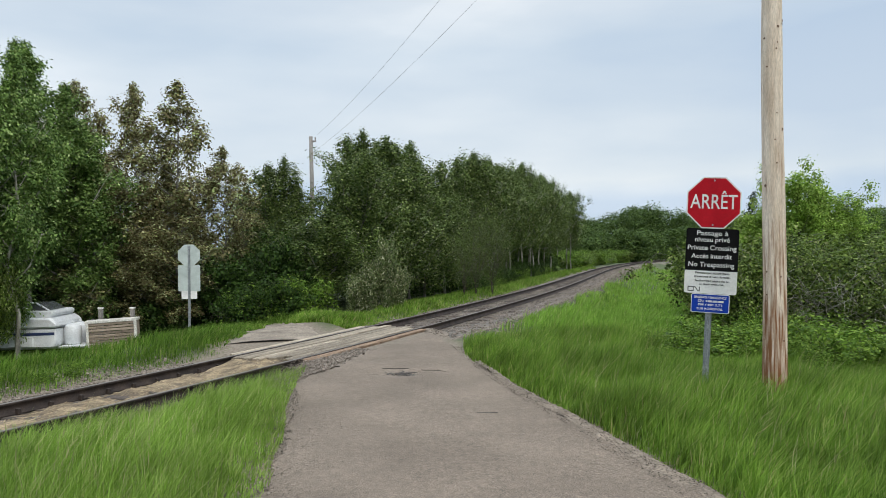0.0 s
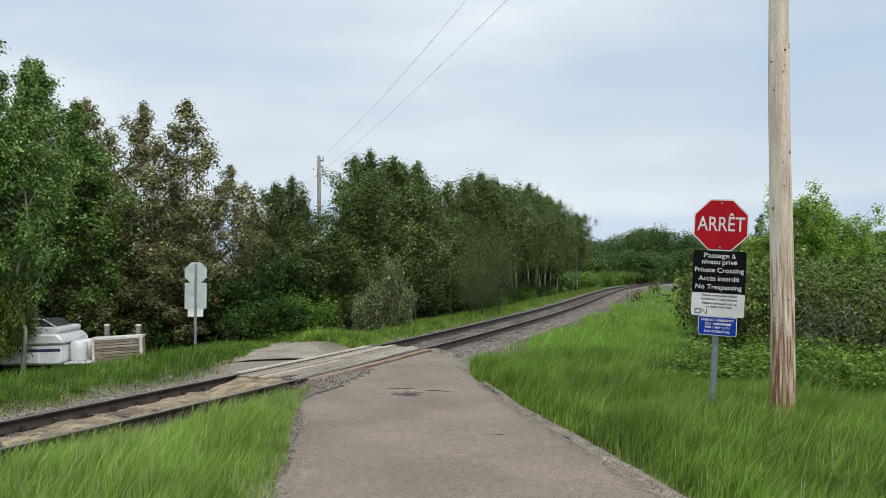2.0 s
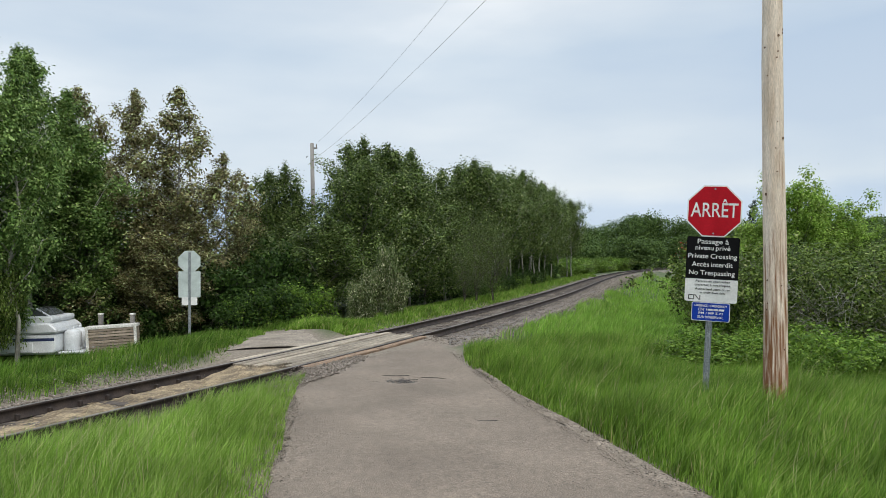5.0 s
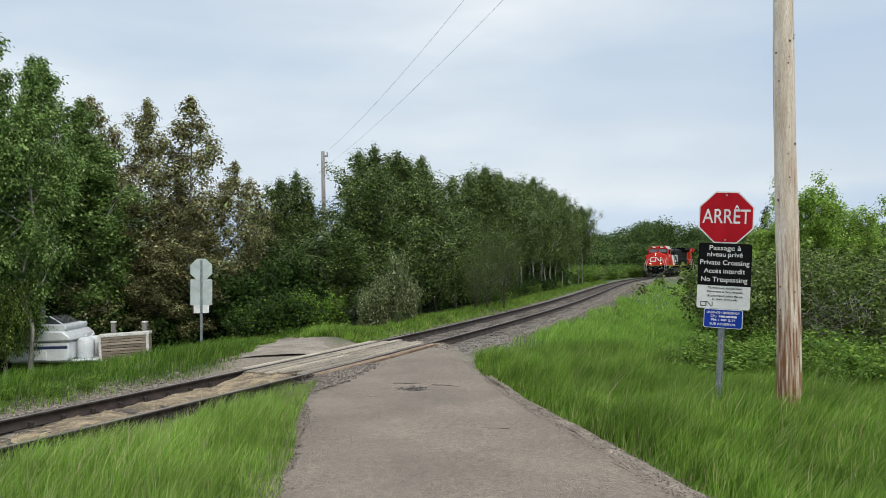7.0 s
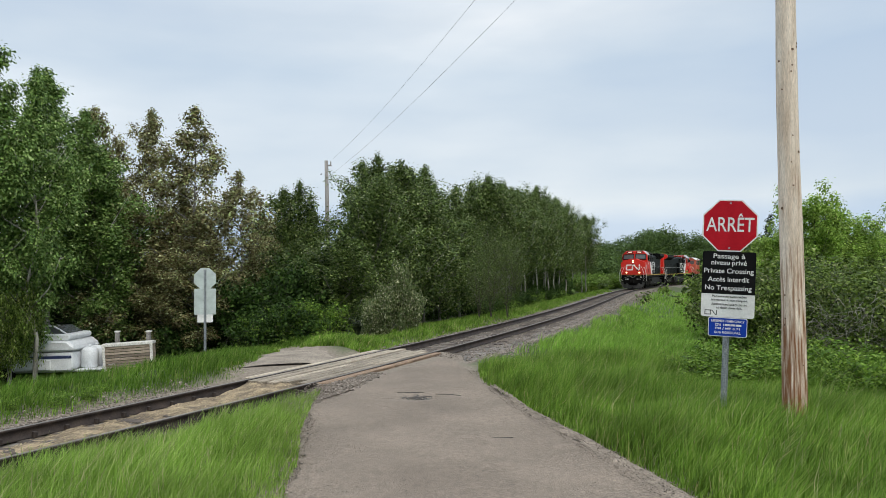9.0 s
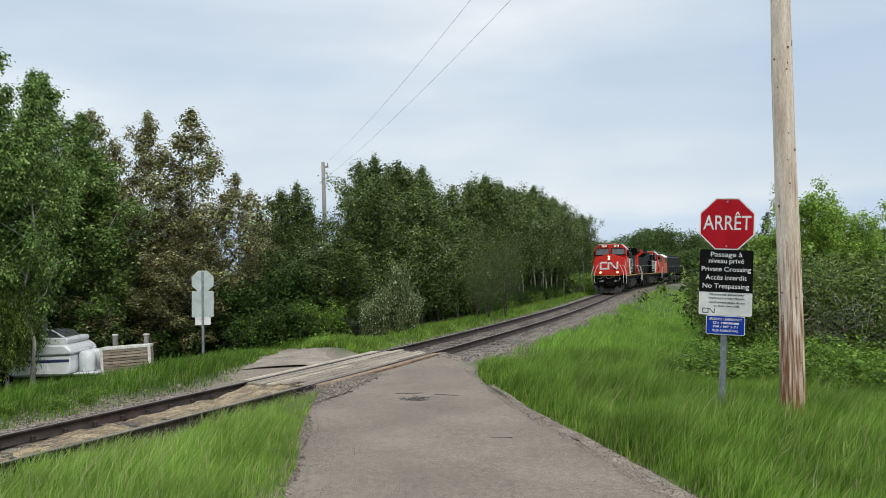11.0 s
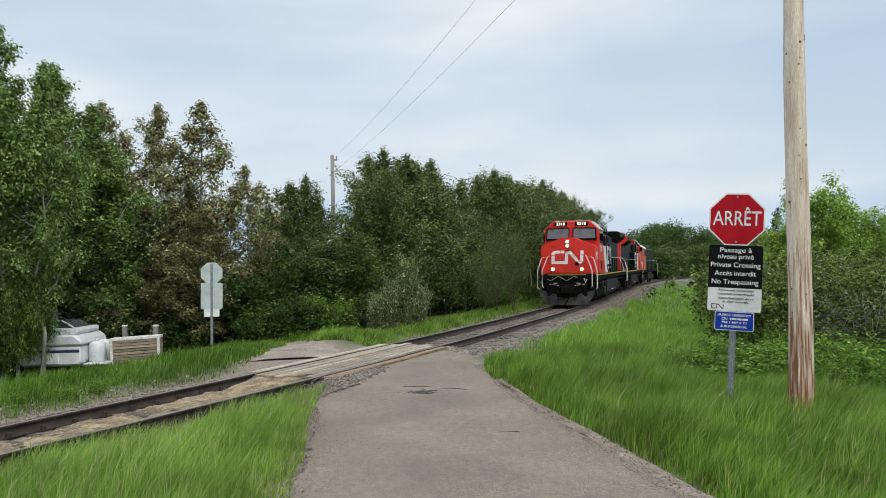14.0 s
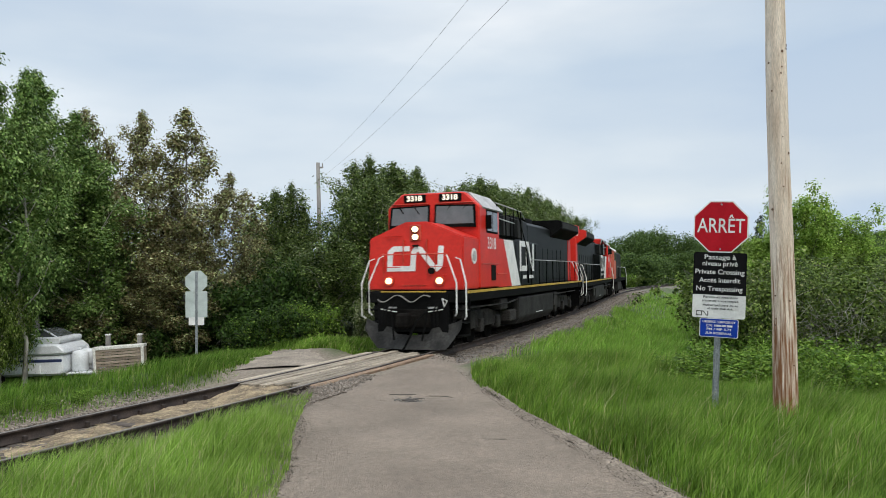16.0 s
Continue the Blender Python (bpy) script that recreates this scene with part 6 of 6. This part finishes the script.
    part("cab_roof", bm, M_LROOF, cab, "grey cab roof panels")
    for sgn in (-1, 1):
        out = [(8.06 + 0.10 * (4.5 - z), sgn * y, z) for y, z in ((0.09, 3.78), (0.09, 4.50), (1.38, 4.46), (1.42, 3.72))]
        pane(cab, [(x, y, z) for x, y, z in out], M_LBLACK, "window_frame", 0.03)
        gl = [(8.075 + 0.10 * (4.5 - z), sgn * y, z) for y, z in ((0.14, 3.85), (0.14, 4.45), (1.31, 4.41), (1.35, 3.85))]
        pane(cab, gl, M_LGLASS, "windshield", 0.02, "dark reflective windshield")
        rails_white(cab, [[(8.10, sgn * 0.62, 4.5), (8.10, sgn * 0.42, 4.2)], [(8.10, sgn * 1.1, 4.48), (8.10, sgn * 0.95, 4.25)]], 0.014, M_LDIRT, "wiper")
        bm = bmesh.new()
        box(bm, 8.03, 8.12, sgn * 0.72 - 0.6, sgn * 0.72 + 0.6, 4.53, 4.56, 0.008)
        part("visor", bm, M_LRED2, cab)
        bm = bmesh.new()
        box(bm, 7.9, 8.1, sgn * 0.58 - 0.36, sgn * 0.58 + 0.36, 4.60, 4.86, 0.02)
        nb = part("number_board", bm, M_LBLACK, cab, "black number board")
        lettering("3318", 0.24, M_BOARD, nb, pose(8.103, sgn * 0.58, 4.725, 90, 0, 90), 0.008, 0.5)
        # side windows, door outline, number and round crest
        y = sgn * 1.502
        pane(cab, [(x, y, z) for x, z in ((6.05, 3.58), (7.35, 3.58), (7.35, 4.36), (6.05, 4.36))], M_LBLACK, "window_frame", 0.006)
        for x0, x1 in ((6.1, 6.65), (6.72, 7.3)):
            pane(cab, [(x, y * 1.009, z) for x, z in ((x0, 3.64), (x1, 3.64), (x1, 4.30), (x0, 4.30))], M_LGLASS, "side_window", 0.008)
        lettering("3318", 0.56, M_LWHITE, cab, pose(6.75, y * 1.002, 3.22, 90, 0, 0 if sgn < 0 else 180), 0.006, 0.95)
        bm = bmesh.new()
        disc(bm, (8.55, sgn * 1.45, 2.78), (0, sgn, 0), 0.25, 0.03, 20)
        crest = part("crest", bm, M_LWHITE, nose, "round white crest")
        bm = bmesh.new()
        disc(bm, (8.55, sgn * 1.478, 2.78), (0, sgn, 0), 0.17, 0.008, 16)
        part("crest_centre", bm, M_LROOF, crest)
        bm = bmesh.new()
        box(bm, 6.35, 6.85, min(y, y * 1.01), max(y, y * 1.01), 1.98, 2.5, 0.01)
        part("vent", bm, M_LBLACK, cab, "black vent")
        rails_white(cab, [[(5.9, y * 1.01, 2.55), (7.9, y * 1.01, 2.55)], [(5.0, y * 1.01, 2.2), (6.2, y * 1.01, 2.2)]], 0.016, M_LRED2, "grab_iron")
        # mirror / awning
        bm = bmesh.new()
        box(bm, 7.35, 7.42, min(y, y * 1.12), max(y, y * 1.12), 3.7, 4.15, 0.01)
        part("mirror", bm, M_LBLACK, cab)
    # equipment body behind the cab and long hood
    bm = bmesh.new()
    prism(bm, [(-1.44, 1.72), (1.44, 1.72), (1.44, 3.45), (1.0, 3.55), (0.98, 4.40), (0.7, 4.52), (-0.7, 4.52), (-0.98, 4.40), (-1.0, 3.55), (-1.44, 3.45)], "x", -0.3, 5.84, 0.02)
    part("equipment_body", bm, M_LHOOD, L)
    bm = bmesh.new()
    prism(bm, [(-1.0, 1.72), (1.0, 1.72), (1.0, 4.30), (0.7, 4.48), (-0.7, 4.48), (-1.0, 4.30)], "x", -9.3, -0.3, 0.02)
    hood = part("hood", bm, M_LHOOD, L, "black long hood")
    for k in range(9):
        for sgn in (-1, 1):
            bm = bmesh.new()
            x = -8.3 + k * 1.05
            box(bm, x, x + 0.95, min(sgn * 1.0, sgn * 1.018), max(sgn * 1.0, sgn * 1.018), 1.85, 3.35, 0.01)
            part("hood_door", bm, M_LHOOD, hood)
    for x0, x1, h in ((-0.6, 0.9, 0.16), (-3.0, -1.6, 0.22), (2.0, 3.3, 0.2), (4.2, 5.3, 0.16)):
        bm = bmesh.new()
        box(bm, x0, x1, -0.6, 0.6, 4.46, 4.5 + h, 0.03)
        part("roof_box", bm, M_LBLACK, hood)
    for x in (1.6, 2.7, 3.8, 4.9):
        for sgn in (-1, 1):
            bm = bmesh.new()
            box(bm, x, x + 0.75, min(sgn * 1.0, sgn * 1.22), max(sgn * 1.0, sgn * 1.22), 3.6, 4.3, 0.03)
            part("louvre_box", bm, M_LGREEN, hood)
    # radiator wings
    bm = bmesh.new()
    prism(bm, [(-1.0, 3.95), (1.0, 3.95), (1.55, 4.36), (1.55, 4.72), (1.4, 4.80), (-1.4, 4.80), (-1.55, 4.72), (-1.55, 4.36)], "x", -9.6, -4.9, 0.02)
    part("radiator", bm, M_LBLACK, L, "overhanging black radiator wings")
    for sgn in (-1, 1):
        bm = bmesh.new()
        box(bm, -9.4, -5.1, min(sgn * 1.54, sgn * 1.56), max(sgn * 1.54, sgn * 1.56), 4.42, 4.68)
        part("radiator_grille", bm, M_LTANK, L)
    bm = bmesh.new()
    prism(bm, [(-1.02, 1.72), (1.02, 1.72), (1.02, 4.32), (0.7, 4.5), (-0.7, 4.5), (-1.02, 4.32)], "x", -10.1, -9.3, 0.03)
    part("hood_end", bm, M_LRED, L, "red rear hood end")
    bm = bmesh.new()
    prism(bm, [(-1.0, 3.95), (1.0, 3.95), (1.56, 4.37), (1.56, 4.74), (1.4, 4.82), (-1.4, 4.82), (-1.56, 4.74), (-1.56, 4.37)], "x", -9.72, -9.45, 0.02)
    rad_end = part("radiator_end", bm, M_LRED, L, "red rear end of the radiator")
    for sgn in (-1, 1):
        bm = bmesh.new()
        box(bm, -9.727, -9.719, sgn * 0.8 - 0.3, sgn * 0.8 + 0.3, 4.45, 4.62)
        part("bar", bm, M_LWHITE, rad_end)
    for sgn in (-1, 1):
        # cabinet doors, pale reflecting panels and dark intakes along the upper body
        for x0, x1, z0, z1, mt in ((5.0, 5.8, 3.58, 4.45, M_LROOF), (4.55, 4.95, 3.6, 4.35, M_LBLACK), (3.55, 4.45, 3.62, 4.38, M_LTANK), (2.5, 3.4, 3.62, 4.34, M_LBLACK), (1.55, 2.4, 3.6, 4.36, M_LTANK)):
            bm = bmesh.new()
            box(bm, x0, x1, min(sgn * 1.2, sgn * 1.27), max(sgn * 1.2, sgn * 1.27), z0, z1, 0.02)
            part("intake_panel", bm, mt, L)
        rails_white(L, [[(5.8, sgn * 1.36, 4.72), (2.2, sgn * 1.36, 4.66), (1.7, sgn * 1.36, 4.4)], [(5.8, sgn * 1.40, 4.18), (3.4, sgn * 1.40, 4.12)]], 0.022, M_LROOF, "roof_rail")
        rails_white(L, [[(x, sgn * 1.38, 3.5), (x, sgn * 1.36, 4.7)] for x in (5.6, 4.5, 3.4, 2.3)], 0.025, M_LBLACK, "stanchion")
        rails_white(L, [[(2.9, sgn * 1.38, 4.68), (1.9, sgn * 1.46, 3.3), (1.6, sgn * 1.47, 1.8)]], 0.03, M_LBLACK, "brace")
        # seams between the tall doors of the equipment body
        for x in (0.2, 1.1, 2.6, 3.4):
            bm = bmesh.new()
            box(bm, x, x + 0.03, min(sgn * 1.44, sgn * 1.452), max(sgn * 1.44, sgn * 1.452), 1.8, 3.4)
            part("door_seam", bm, M_LBLACK, L)
        # pipes, boxes and a lamp under the sill
        for x0, x1, z0, z1 in ((4.5, 5.4, 0.95, 1.34), (3.3, 4.2, 0.5, 0.9), (-4.4, -3.5, 0.7, 1.3), (8.9, 9.4, 0.9, 1.3)):
            bm = bmesh.new()
            box(bm, x0, x1, min(sgn * 1.0, sgn * 1.4), max(sgn * 1.0, sgn * 1.4), z0, z1, 0.04)
            part("equipment_box", bm, M_TRUCK, L)
        rails_white(L, [[(9.2, sgn * 1.38, 1.2), (4.4, sgn * 1.4, 1.16), (3.1, sgn * 1.4, 1.24)], [(-3.4, sgn * 1.4, 1.2), (-9.0, sgn * 1.4, 1.22)]], 0.03, M_TRUCK, "pipe")
    # red and white wedges on the sides
    for sgn in (-1, 1):
        y0, y1 = sgn * 1.442, sgn * 1.456
        bm = bmesh.new()
        prism(bm, [(5.84, 1.73), (5.84, 3.44), (5.15, 3.44), (4.1, 1.73)], "y", min(y0, y1), max(y0, y1))
        part("red_panel", bm, M_LRED, L)
        bm = bmesh.new()
        prism(bm, [(5.13, 3.44), (4.08, 1.73), (2.85, 1.73), (3.9, 3.44)], "y", min(y0, y1), max(y0, y1))
        part("white_stripe", bm, M_LWHITE, L, "white diagonal stripe")
        side_ribbon(L, [(1.7 - sgn * 1.05 * a, 2.88 + 0.98 * b) for a, b in RIBBON_A], 0.22, y0, M_LWHITE)
        for k in range(9):
            bm = bmesh.new()
            x = 1.55 - sgn * (-0.75 + 0.19 * k)
            box(bm, x - 0.06, x + 0.06, min(y0, y1), max(y0, y1), 1.98, 2.12)
            if k != 3:
                part("bar", bm, M_LWHITE, L)
            else:
                bm.free()
    # walkway rails
    for sgn in (-1, 1):
        y = sgn * 1.45
        rails_white(L, [[(1.1, y, 2.75), (-10.3, y, 2.75)]], 0.02, M_LROOF)
        for k in range(9):
            x = 1.0 - k * 1.4
            rails_white(L, [[(x, y, 1.7), (x, y, 2.75)]], 0.02, M_LBLACK, "stanchion")
        # white rails at the corners, front and rear
        for d in (1, -1):
            e = 9.66 if d > 0 else -10.3
            b = 9.60 if d > 0 else -9.9
            rails_white(L, [[(b, sgn * 1.25, 2.72), (e - 0.02 * d, sgn * 1.40, 2.66), (e + 0.10 * d, sgn * 1.60, 1.95), (e + 0.10 * d, sgn * 1.60, 1.0), (e, sgn * 1.52, 0.92)],
                            [(b, sgn * 0.98, 2.80), (e + 0.06 * d, sgn * 1.05, 2.74), (e + 0.16 * d, sgn * 1.34, 1.95), (e + 0.16 * d, sgn * 1.34, 1.1), (e + 0.08 * d, sgn * 1.28, 1.02)]], 0.024)
            bm = bmesh.new()
            for k in range(4):
                box(bm, min(e - 0.55 * d, e), max(e - 0.55 * d, e), min(sgn * 1.08, sgn * 1.5), max(sgn * 1.08, sgn * 1.5), 0.42 + 0.36 * k, 0.46 + 0.36 * k)
            box(bm, min(e - 0.6 * d, e - 0.56 * d), max(e - 0.6 * d, e - 0.56 * d), min(sgn * 1.05, sgn * 1.5), max(sgn * 1.05, sgn * 1.5), 0.4, 1.7)
            box(bm, min(e - 0.6 * d, e), max(e - 0.6 * d, e), min(sgn * 1.05, sgn * 1.08), max(sgn * 1.05, sgn * 1.08), 0.4, 1.7)
            part("step_well", bm, M_LBLACK, L)
    rails_white(L, [[(9.7, -1.0, 2.84), (9.72, 1.0, 2.84)]], 0.02, M_LRED2)
    # platform, pilot, coupler, hoses, plow at both ends
    for d in (1, -1):
        bm = bmesh.new()
        e = 9.74 if d > 0 else -10.25
        box(bm, min(e, e + 0.06 * d), max(e, e + 0.06 * d), -1.08, 1.08, 0.55, 1.66, 0.01)
        part("pilot", bm, M_LBLACK, L)
        bm = bmesh.new()
        box(bm, min(e, e + 0.55 * d), max(e, e + 0.55 * d), -0.14, 0.14, 0.78, 1.04, 0.03)
        box(bm, min(e + 0.45 * d, e + 0.80 * d), max(e + 0.45 * d, e + 0.80 * d), -0.22, 0.16, 0.70, 1.12, 0.06)
        part("coupler", bm, M_LDIRT, L)
        bm = bmesh.new()
        box(bm, min(e, e + 0.1 * d), max(e, e + 0.1 * d), -0.55, 0.55, 0.68, 1.2, 0.02)
        part("coupler_pocket", bm, M_LDIRT, L)
        for sgn in (-1, 1):
            rails_white(L, [[(e + 0.06 * d, sgn * 0.55, 1.35), (e + 0.3 * d, sgn * 0.55, 1.2), (e + 0.34 * d, sgn * 0.5, 0.8), (e + 0.42 * d, sgn * 0.42, 0.35)],
                            [(e + 0.06 * d, sgn * 0.72, 1.35), (e + 0.26 * d, sgn * 0.72, 1.15), (e + 0.3 * d, sgn * 0.74, 0.7)], [(e + 0.06 * d, sgn * 0.80, 1.35), (e + 0.26 * d, sgn * 0.82, 1.15), (e + 0.3 * d, sgn * 0.84, 0.75)]], 0.026, M_LBLACK, "hose")
            rails_white(L, [[(e + 0.1 * d, sgn * 0.45, 1.12), (e + 0.12 * d, sgn * 0.95, 1.2)]], 0.016, M_LWHITE, "uncoupling_lever")
        rails_white(L, [[(e + (0.12 + 0.03 * math.sin(k * 0.5)) * d, -1.05 + 0.085 * k, 1.50 + 0.10 * math.sin(k * 0.62 + 3.4)) for k in range(20)]], 0.018, M_GREYPOLE, "cable")
        for sgn in (-1, 1):
            bm = bmesh.new()
            # flat-faced plate in strips, notched for the coupler, its corners cut away below
            cols = [(0.0, 0.08, 0.46), (0.5, 0.08, 0.50), (0.6, 0.08, 0.66), (1.04, 0.08, 0.76), (1.28, 0.38, 0.84), (1.46, 0.64, 0.92)]
            rows = [(0.0, 0.10), (0.25, 0.03), (0.5, -0.02), (0.75, -0.05), (1.0, -0.06)]
            grid, back = [], []
            for cy, z0, z1 in cols:
                a, b = [], []
                for u, dx in rows:
                    px = e + d * (0.20 - 0.10 * cy + dx)
                    a.append(bm.verts.new((px, sgn * cy, z0 + (z1 - z0) * u)))
                    b.append(bm.verts.new((px - d * 0.03, sgn * cy, z0 + (z1 - z0) * u)))
                grid.append(a)
                back.append(b)
            for i in range(5):
                for j in range(4):
                    bm.faces.new((grid[i][j], grid[i + 1][j], grid[i + 1][j + 1], grid[i][j + 1]))
                    bm.faces.new((back[i][j], back[i][j + 1], back[i + 1][j + 1], back[i + 1][j]))
                bm.faces.new((grid[i][4], grid[i + 1][4], back[i + 1][4], back[i][4]))
                bm.faces.new((grid[i][0], back[i][0], back[i + 1][0], grid[i + 1][0]))
            for j in range(4):
                bm.faces.new((grid[5][j], back[5][j], back[5][j + 1], grid[5][j + 1]))
            bmesh.ops.recalc_face_normals(bm, faces=bm.faces)
            part("snow_plow", bm, M_PLOW, L, "dark grey notched plow blade")
        rails_white(L, [[(e + 0.1 * d, 0.92, 1.5), (e + 0.14 * d, 1.08, 1.44), (e + 0.14 * d, 1.0, 1.28), (e + 0.1 * d, 0.92, 1.5)]], 0.018, M_LWHITE, "shackle")
        rails_white(L, [[(e + 0.12 * d, 0.42, 1.12), (e + 0.62 * d, 0.34, 0.9), (e + 0.72 * d, 0.2, 0.5), (e + 0.74 * d, 0.02, 0.16), (e + 0.74 * d, -0.06, 0.08)]], 0.03, M_LBLACK, "air_hose")
        for y in (-0.62, 0.62):
            bm = bmesh.new()
            box(bm, min(e, e + 0.1 * d), max(e, e + 0.1 * d), y - 0.14, y + 0.14, 1.22, 1.27)
            part("step_plate", bm, M_LROOF, L)
    # fuel tank, air tanks, trucks
    bm = bmesh.new()
    prism(bm, [(-1.42, 0.55), (-1.2, 0.28), (1.2, 0.28), (1.42, 0.55), (1.42, 1.30), (-1.42, 1.30)], "x", -3.3, 3.0, 0.05)
    part("fuel_tank", bm, M_LTANK, L, "grey fuel tank")
    for sgn in (-1, 1):
        bm = bmesh.new()
        tube(bm, [(3.2, sgn * 1.15, 1.1), (3.25, sgn * 1.15, 1.1), (4.3, sgn * 1.15, 1.1)], 0.2, 10)
        smooth(part("air_tank", bm, M_LDIRT, L))
        rails_white(L, [[(-1.0, sgn * 1.43, 0.62), (0.2, sgn * 1.43, 0.62)]], 0.012, M_LWHITE, "tank_marking")
    for x in (6.9, -6.9):
        truck(L, x, (-1.95, 0.0, 1.95))
    # horn and antennas
    rails_white(L, [[(3.4, 0.3, 4.6), (3.4, 0.3, 4.85), (4.0, 0.3, 4.87)], [(7.0, 0.4, 4.93), (7.0, 0.4, 5.08)]], 0.03, M_LROOF, "horn")
    settle(L, Matrix(), 1.74, 0.93, set())
    return L


def build_road_switcher():
    """Older, shorter engine: faded orange cab, dark hoods, two-axle trucks."""
    L = tagged(empty("locomotive"), "older locomotive with faded orange cab and dark hood", "locomotive", "locomotives of the train")
    bm = bmesh.new()
    box(bm, -8.8, 8.8, -1.45, 1.45, 1.35, 1.62, 0.02)
    part("underframe", bm, M_LBLACK, L)
    bm = bmesh.new()
    prism(bm, [(-0.95, 1.62), (0.95, 1.62), (0.95, 2.9), (0.7, 3.05), (-0.7, 3.05), (-0.95, 2.9)], "x", 7.6, 8.35, 0.05)
    part("nose", bm, M_LORANGE, L)
    bm = bmesh.new()
    prism(bm, [(-1.5, 1.62), (1.5, 1.62), (1.5, 4.0), (0.9, 4.35), (-0.9, 4.35), (-1.5, 4.0)], "x", 5.4, 7.6, 0.04)
    cab = part("cab", bm, M_LORANGE, L, "faded orange cab")
    bm = bmesh.new()
    prism(bm, [(-1.54, 4.0), (-0.9, 4.38), (0.9, 4.38), (1.54, 4.0), (1.5, 4.10), (0.9, 4.46), (-0.9, 4.46), (-1.5, 4.10)], "x", 5.3, 7.7)
    part("cab_roof", bm, M_LWHITE, cab, "cream cab roof")
    for sgn in (-1, 1):
        pane(cab, [(7.61, sgn * y, z) for y, z in ((0.25, 3.3), (0.25, 3.95), (1.2, 3.9), (1.2, 3.3))], M_LGLASS, "windshield")
        for x0 in (5.7, 6.6):
            pane(cab, [(x, sgn * 1.505, z) for x, z in ((x0, 3.2), (x0 + 0.7, 3.2), (x0 + 0.7, 3.9), (x0, 3.9))], M_LGLASS, "side_window")
    bm = bmesh.new()
    prism(bm, [(-0.95, 1.62), (0.95, 1.62), (0.95, 4.0), (0.6, 4.2), (-0.6, 4.2), (-0.95, 4.0)], "x", -8.2, 5.4, 0.03)
    hood = part("hood", bm, M_LGREEN, L, "dark grey-green hood")
    for x0 in (-7.6, -5.4, -1.0, 1.6):
        bm = bmesh.new()
        tube(bm, [(x0, 0, 4.15), (x0, 0, 4.36)], 0.5, 14)
        part("roof_fan", bm, M_LGREEN, hood)
    for sgn in (-1, 1):
        rails_white(L, [[(3.5, sgn * 1.42, 2.65), (-8.5, sgn * 1.42, 2.65)]], 0.02, M_LROOF)
        for k in range(8):
            rails_white(L, [[(3.3 - k * 1.65, sgn * 1.42, 1.6), (3.3 - k * 1.65, sgn * 1.42, 2.65)]], 0.02, M_LBLACK, "stanchion")
        for d in (1, -1):
            rails_white(L, [[(8.0 * d, sgn * 1.0, 2.7), (8.6 * d, sgn * 1.4, 2.6), (8.8 * d, sgn * 1.5, 1.7), (8.8 * d, sgn * 1.5, 0.8)]], 0.024)
            bm = bmesh.new()
            for k in range(4):
                box(bm, min(8.3 * d, 8.8 * d), max(8.3 * d, 8.8 * d), min(sgn * 1.05, sgn * 1.48), max(sgn * 1.05, sgn * 1.48), 0.4 + 0.34 * k, 0.44 + 0.34 * k)
            part("step_well", bm, M_LBLACK, L)
    for d in (1, -1):
        bm = bmesh.new()
        box(bm, min(8.8 * d, 8.9 * d), max(8.8 * d, 8.9 * d), -1.4, 1.4, 0.35, 1.6, 0.02)
        part("pilot", bm, M_LBLACK, L)
        bm = bmesh.new()
        box(bm, min(8.85 * d, 9.5 * d), max(8.85 * d, 9.5 * d), -0.16, 0.16, 0.74, 1.06, 0.04)
        part("coupler", bm, M_LDIRT, L)
    bm = bmesh.new()
    prism(bm, [(-1.4, 0.6), (-1.1, 0.4), (1.1, 0.4), (1.4, 0.6), (1.4, 1.3), (-1.4, 1.3)], "x", -2.2, 2.2, 0.04)
    part("fuel_tank", bm, M_LTANK, L)
    for x in (5.2, -5.2):
        truck(L, x, (-1.37, 1.37))
    return L


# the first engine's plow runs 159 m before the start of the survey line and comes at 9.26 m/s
FRONT0, SPEED = 159.0, 9.26
LAG_T, LAG_S = [0, 11, 12.5, 14, 15, 16], [0, 0, 0.3, 0.6, 0.65, 0.15]
LOCOS = []


def build_train():
    a = build_wide_loco()
    b = copy_thing(a, Matrix())
    tagged(b, "red and black freight locomotive running hood first behind another")
    c = build_road_switcher()
    # engine, distance of its middle behind the first plow, half its truck spacing, running backwards
    LOCOS.extend([(a, 11.15, 6.9, False), (b, 33.5, 6.9, True), (c, 53.9, 5.2, False)])


def front_at(t):
    """Where the first plow is on the line at a time."""
    return float(np.interp(FRONT0 - SPEED * t + np.interp(t, LAG_T, LAG_S), LEVEL_S, TS))


def motions():
    for loco, mid, half, flip in LOCOS:
        rows = []
        for k in range(0, 65):
            t = k * 0.25
            s = front_at(t) + mid
            p, q = on_track(s - half), on_track(s + half)
            h = math.degrees(math.atan2(p[1] - q[1], p[0] - q[0]))
            x, y = (p[0] + q[0]) / 2, (p[1] + q[1]) / 2
            rows.append((t, pose(x, y, float(fall(x, y)), 0, 0, h + (180 if flip else 0))))
        walk(loco, rows)
        for tr in loco.children:
            for w in tr.children:
                if w.name.startswith("wheelset"):
                    x, r = w.location.x, w.location.z
                    sign = -1 if flip else 1
                    walk(w, [(k / 20, pose(x, 0, r, 0, sign * math.degrees((front_at(0) - front_at(k / 20)) / r) % 360, 0)) for k in range(321)])

# ---------------------------------------------------------------- build
build_ground()
build_way()
build_road()
build_cracks()
build_shoulder()
build_stop_sign()
build_back_sign()
build_poles()
build_camper()
build_clutter()
build_train()
build_plants()
build_grass()
build_track()
motions()
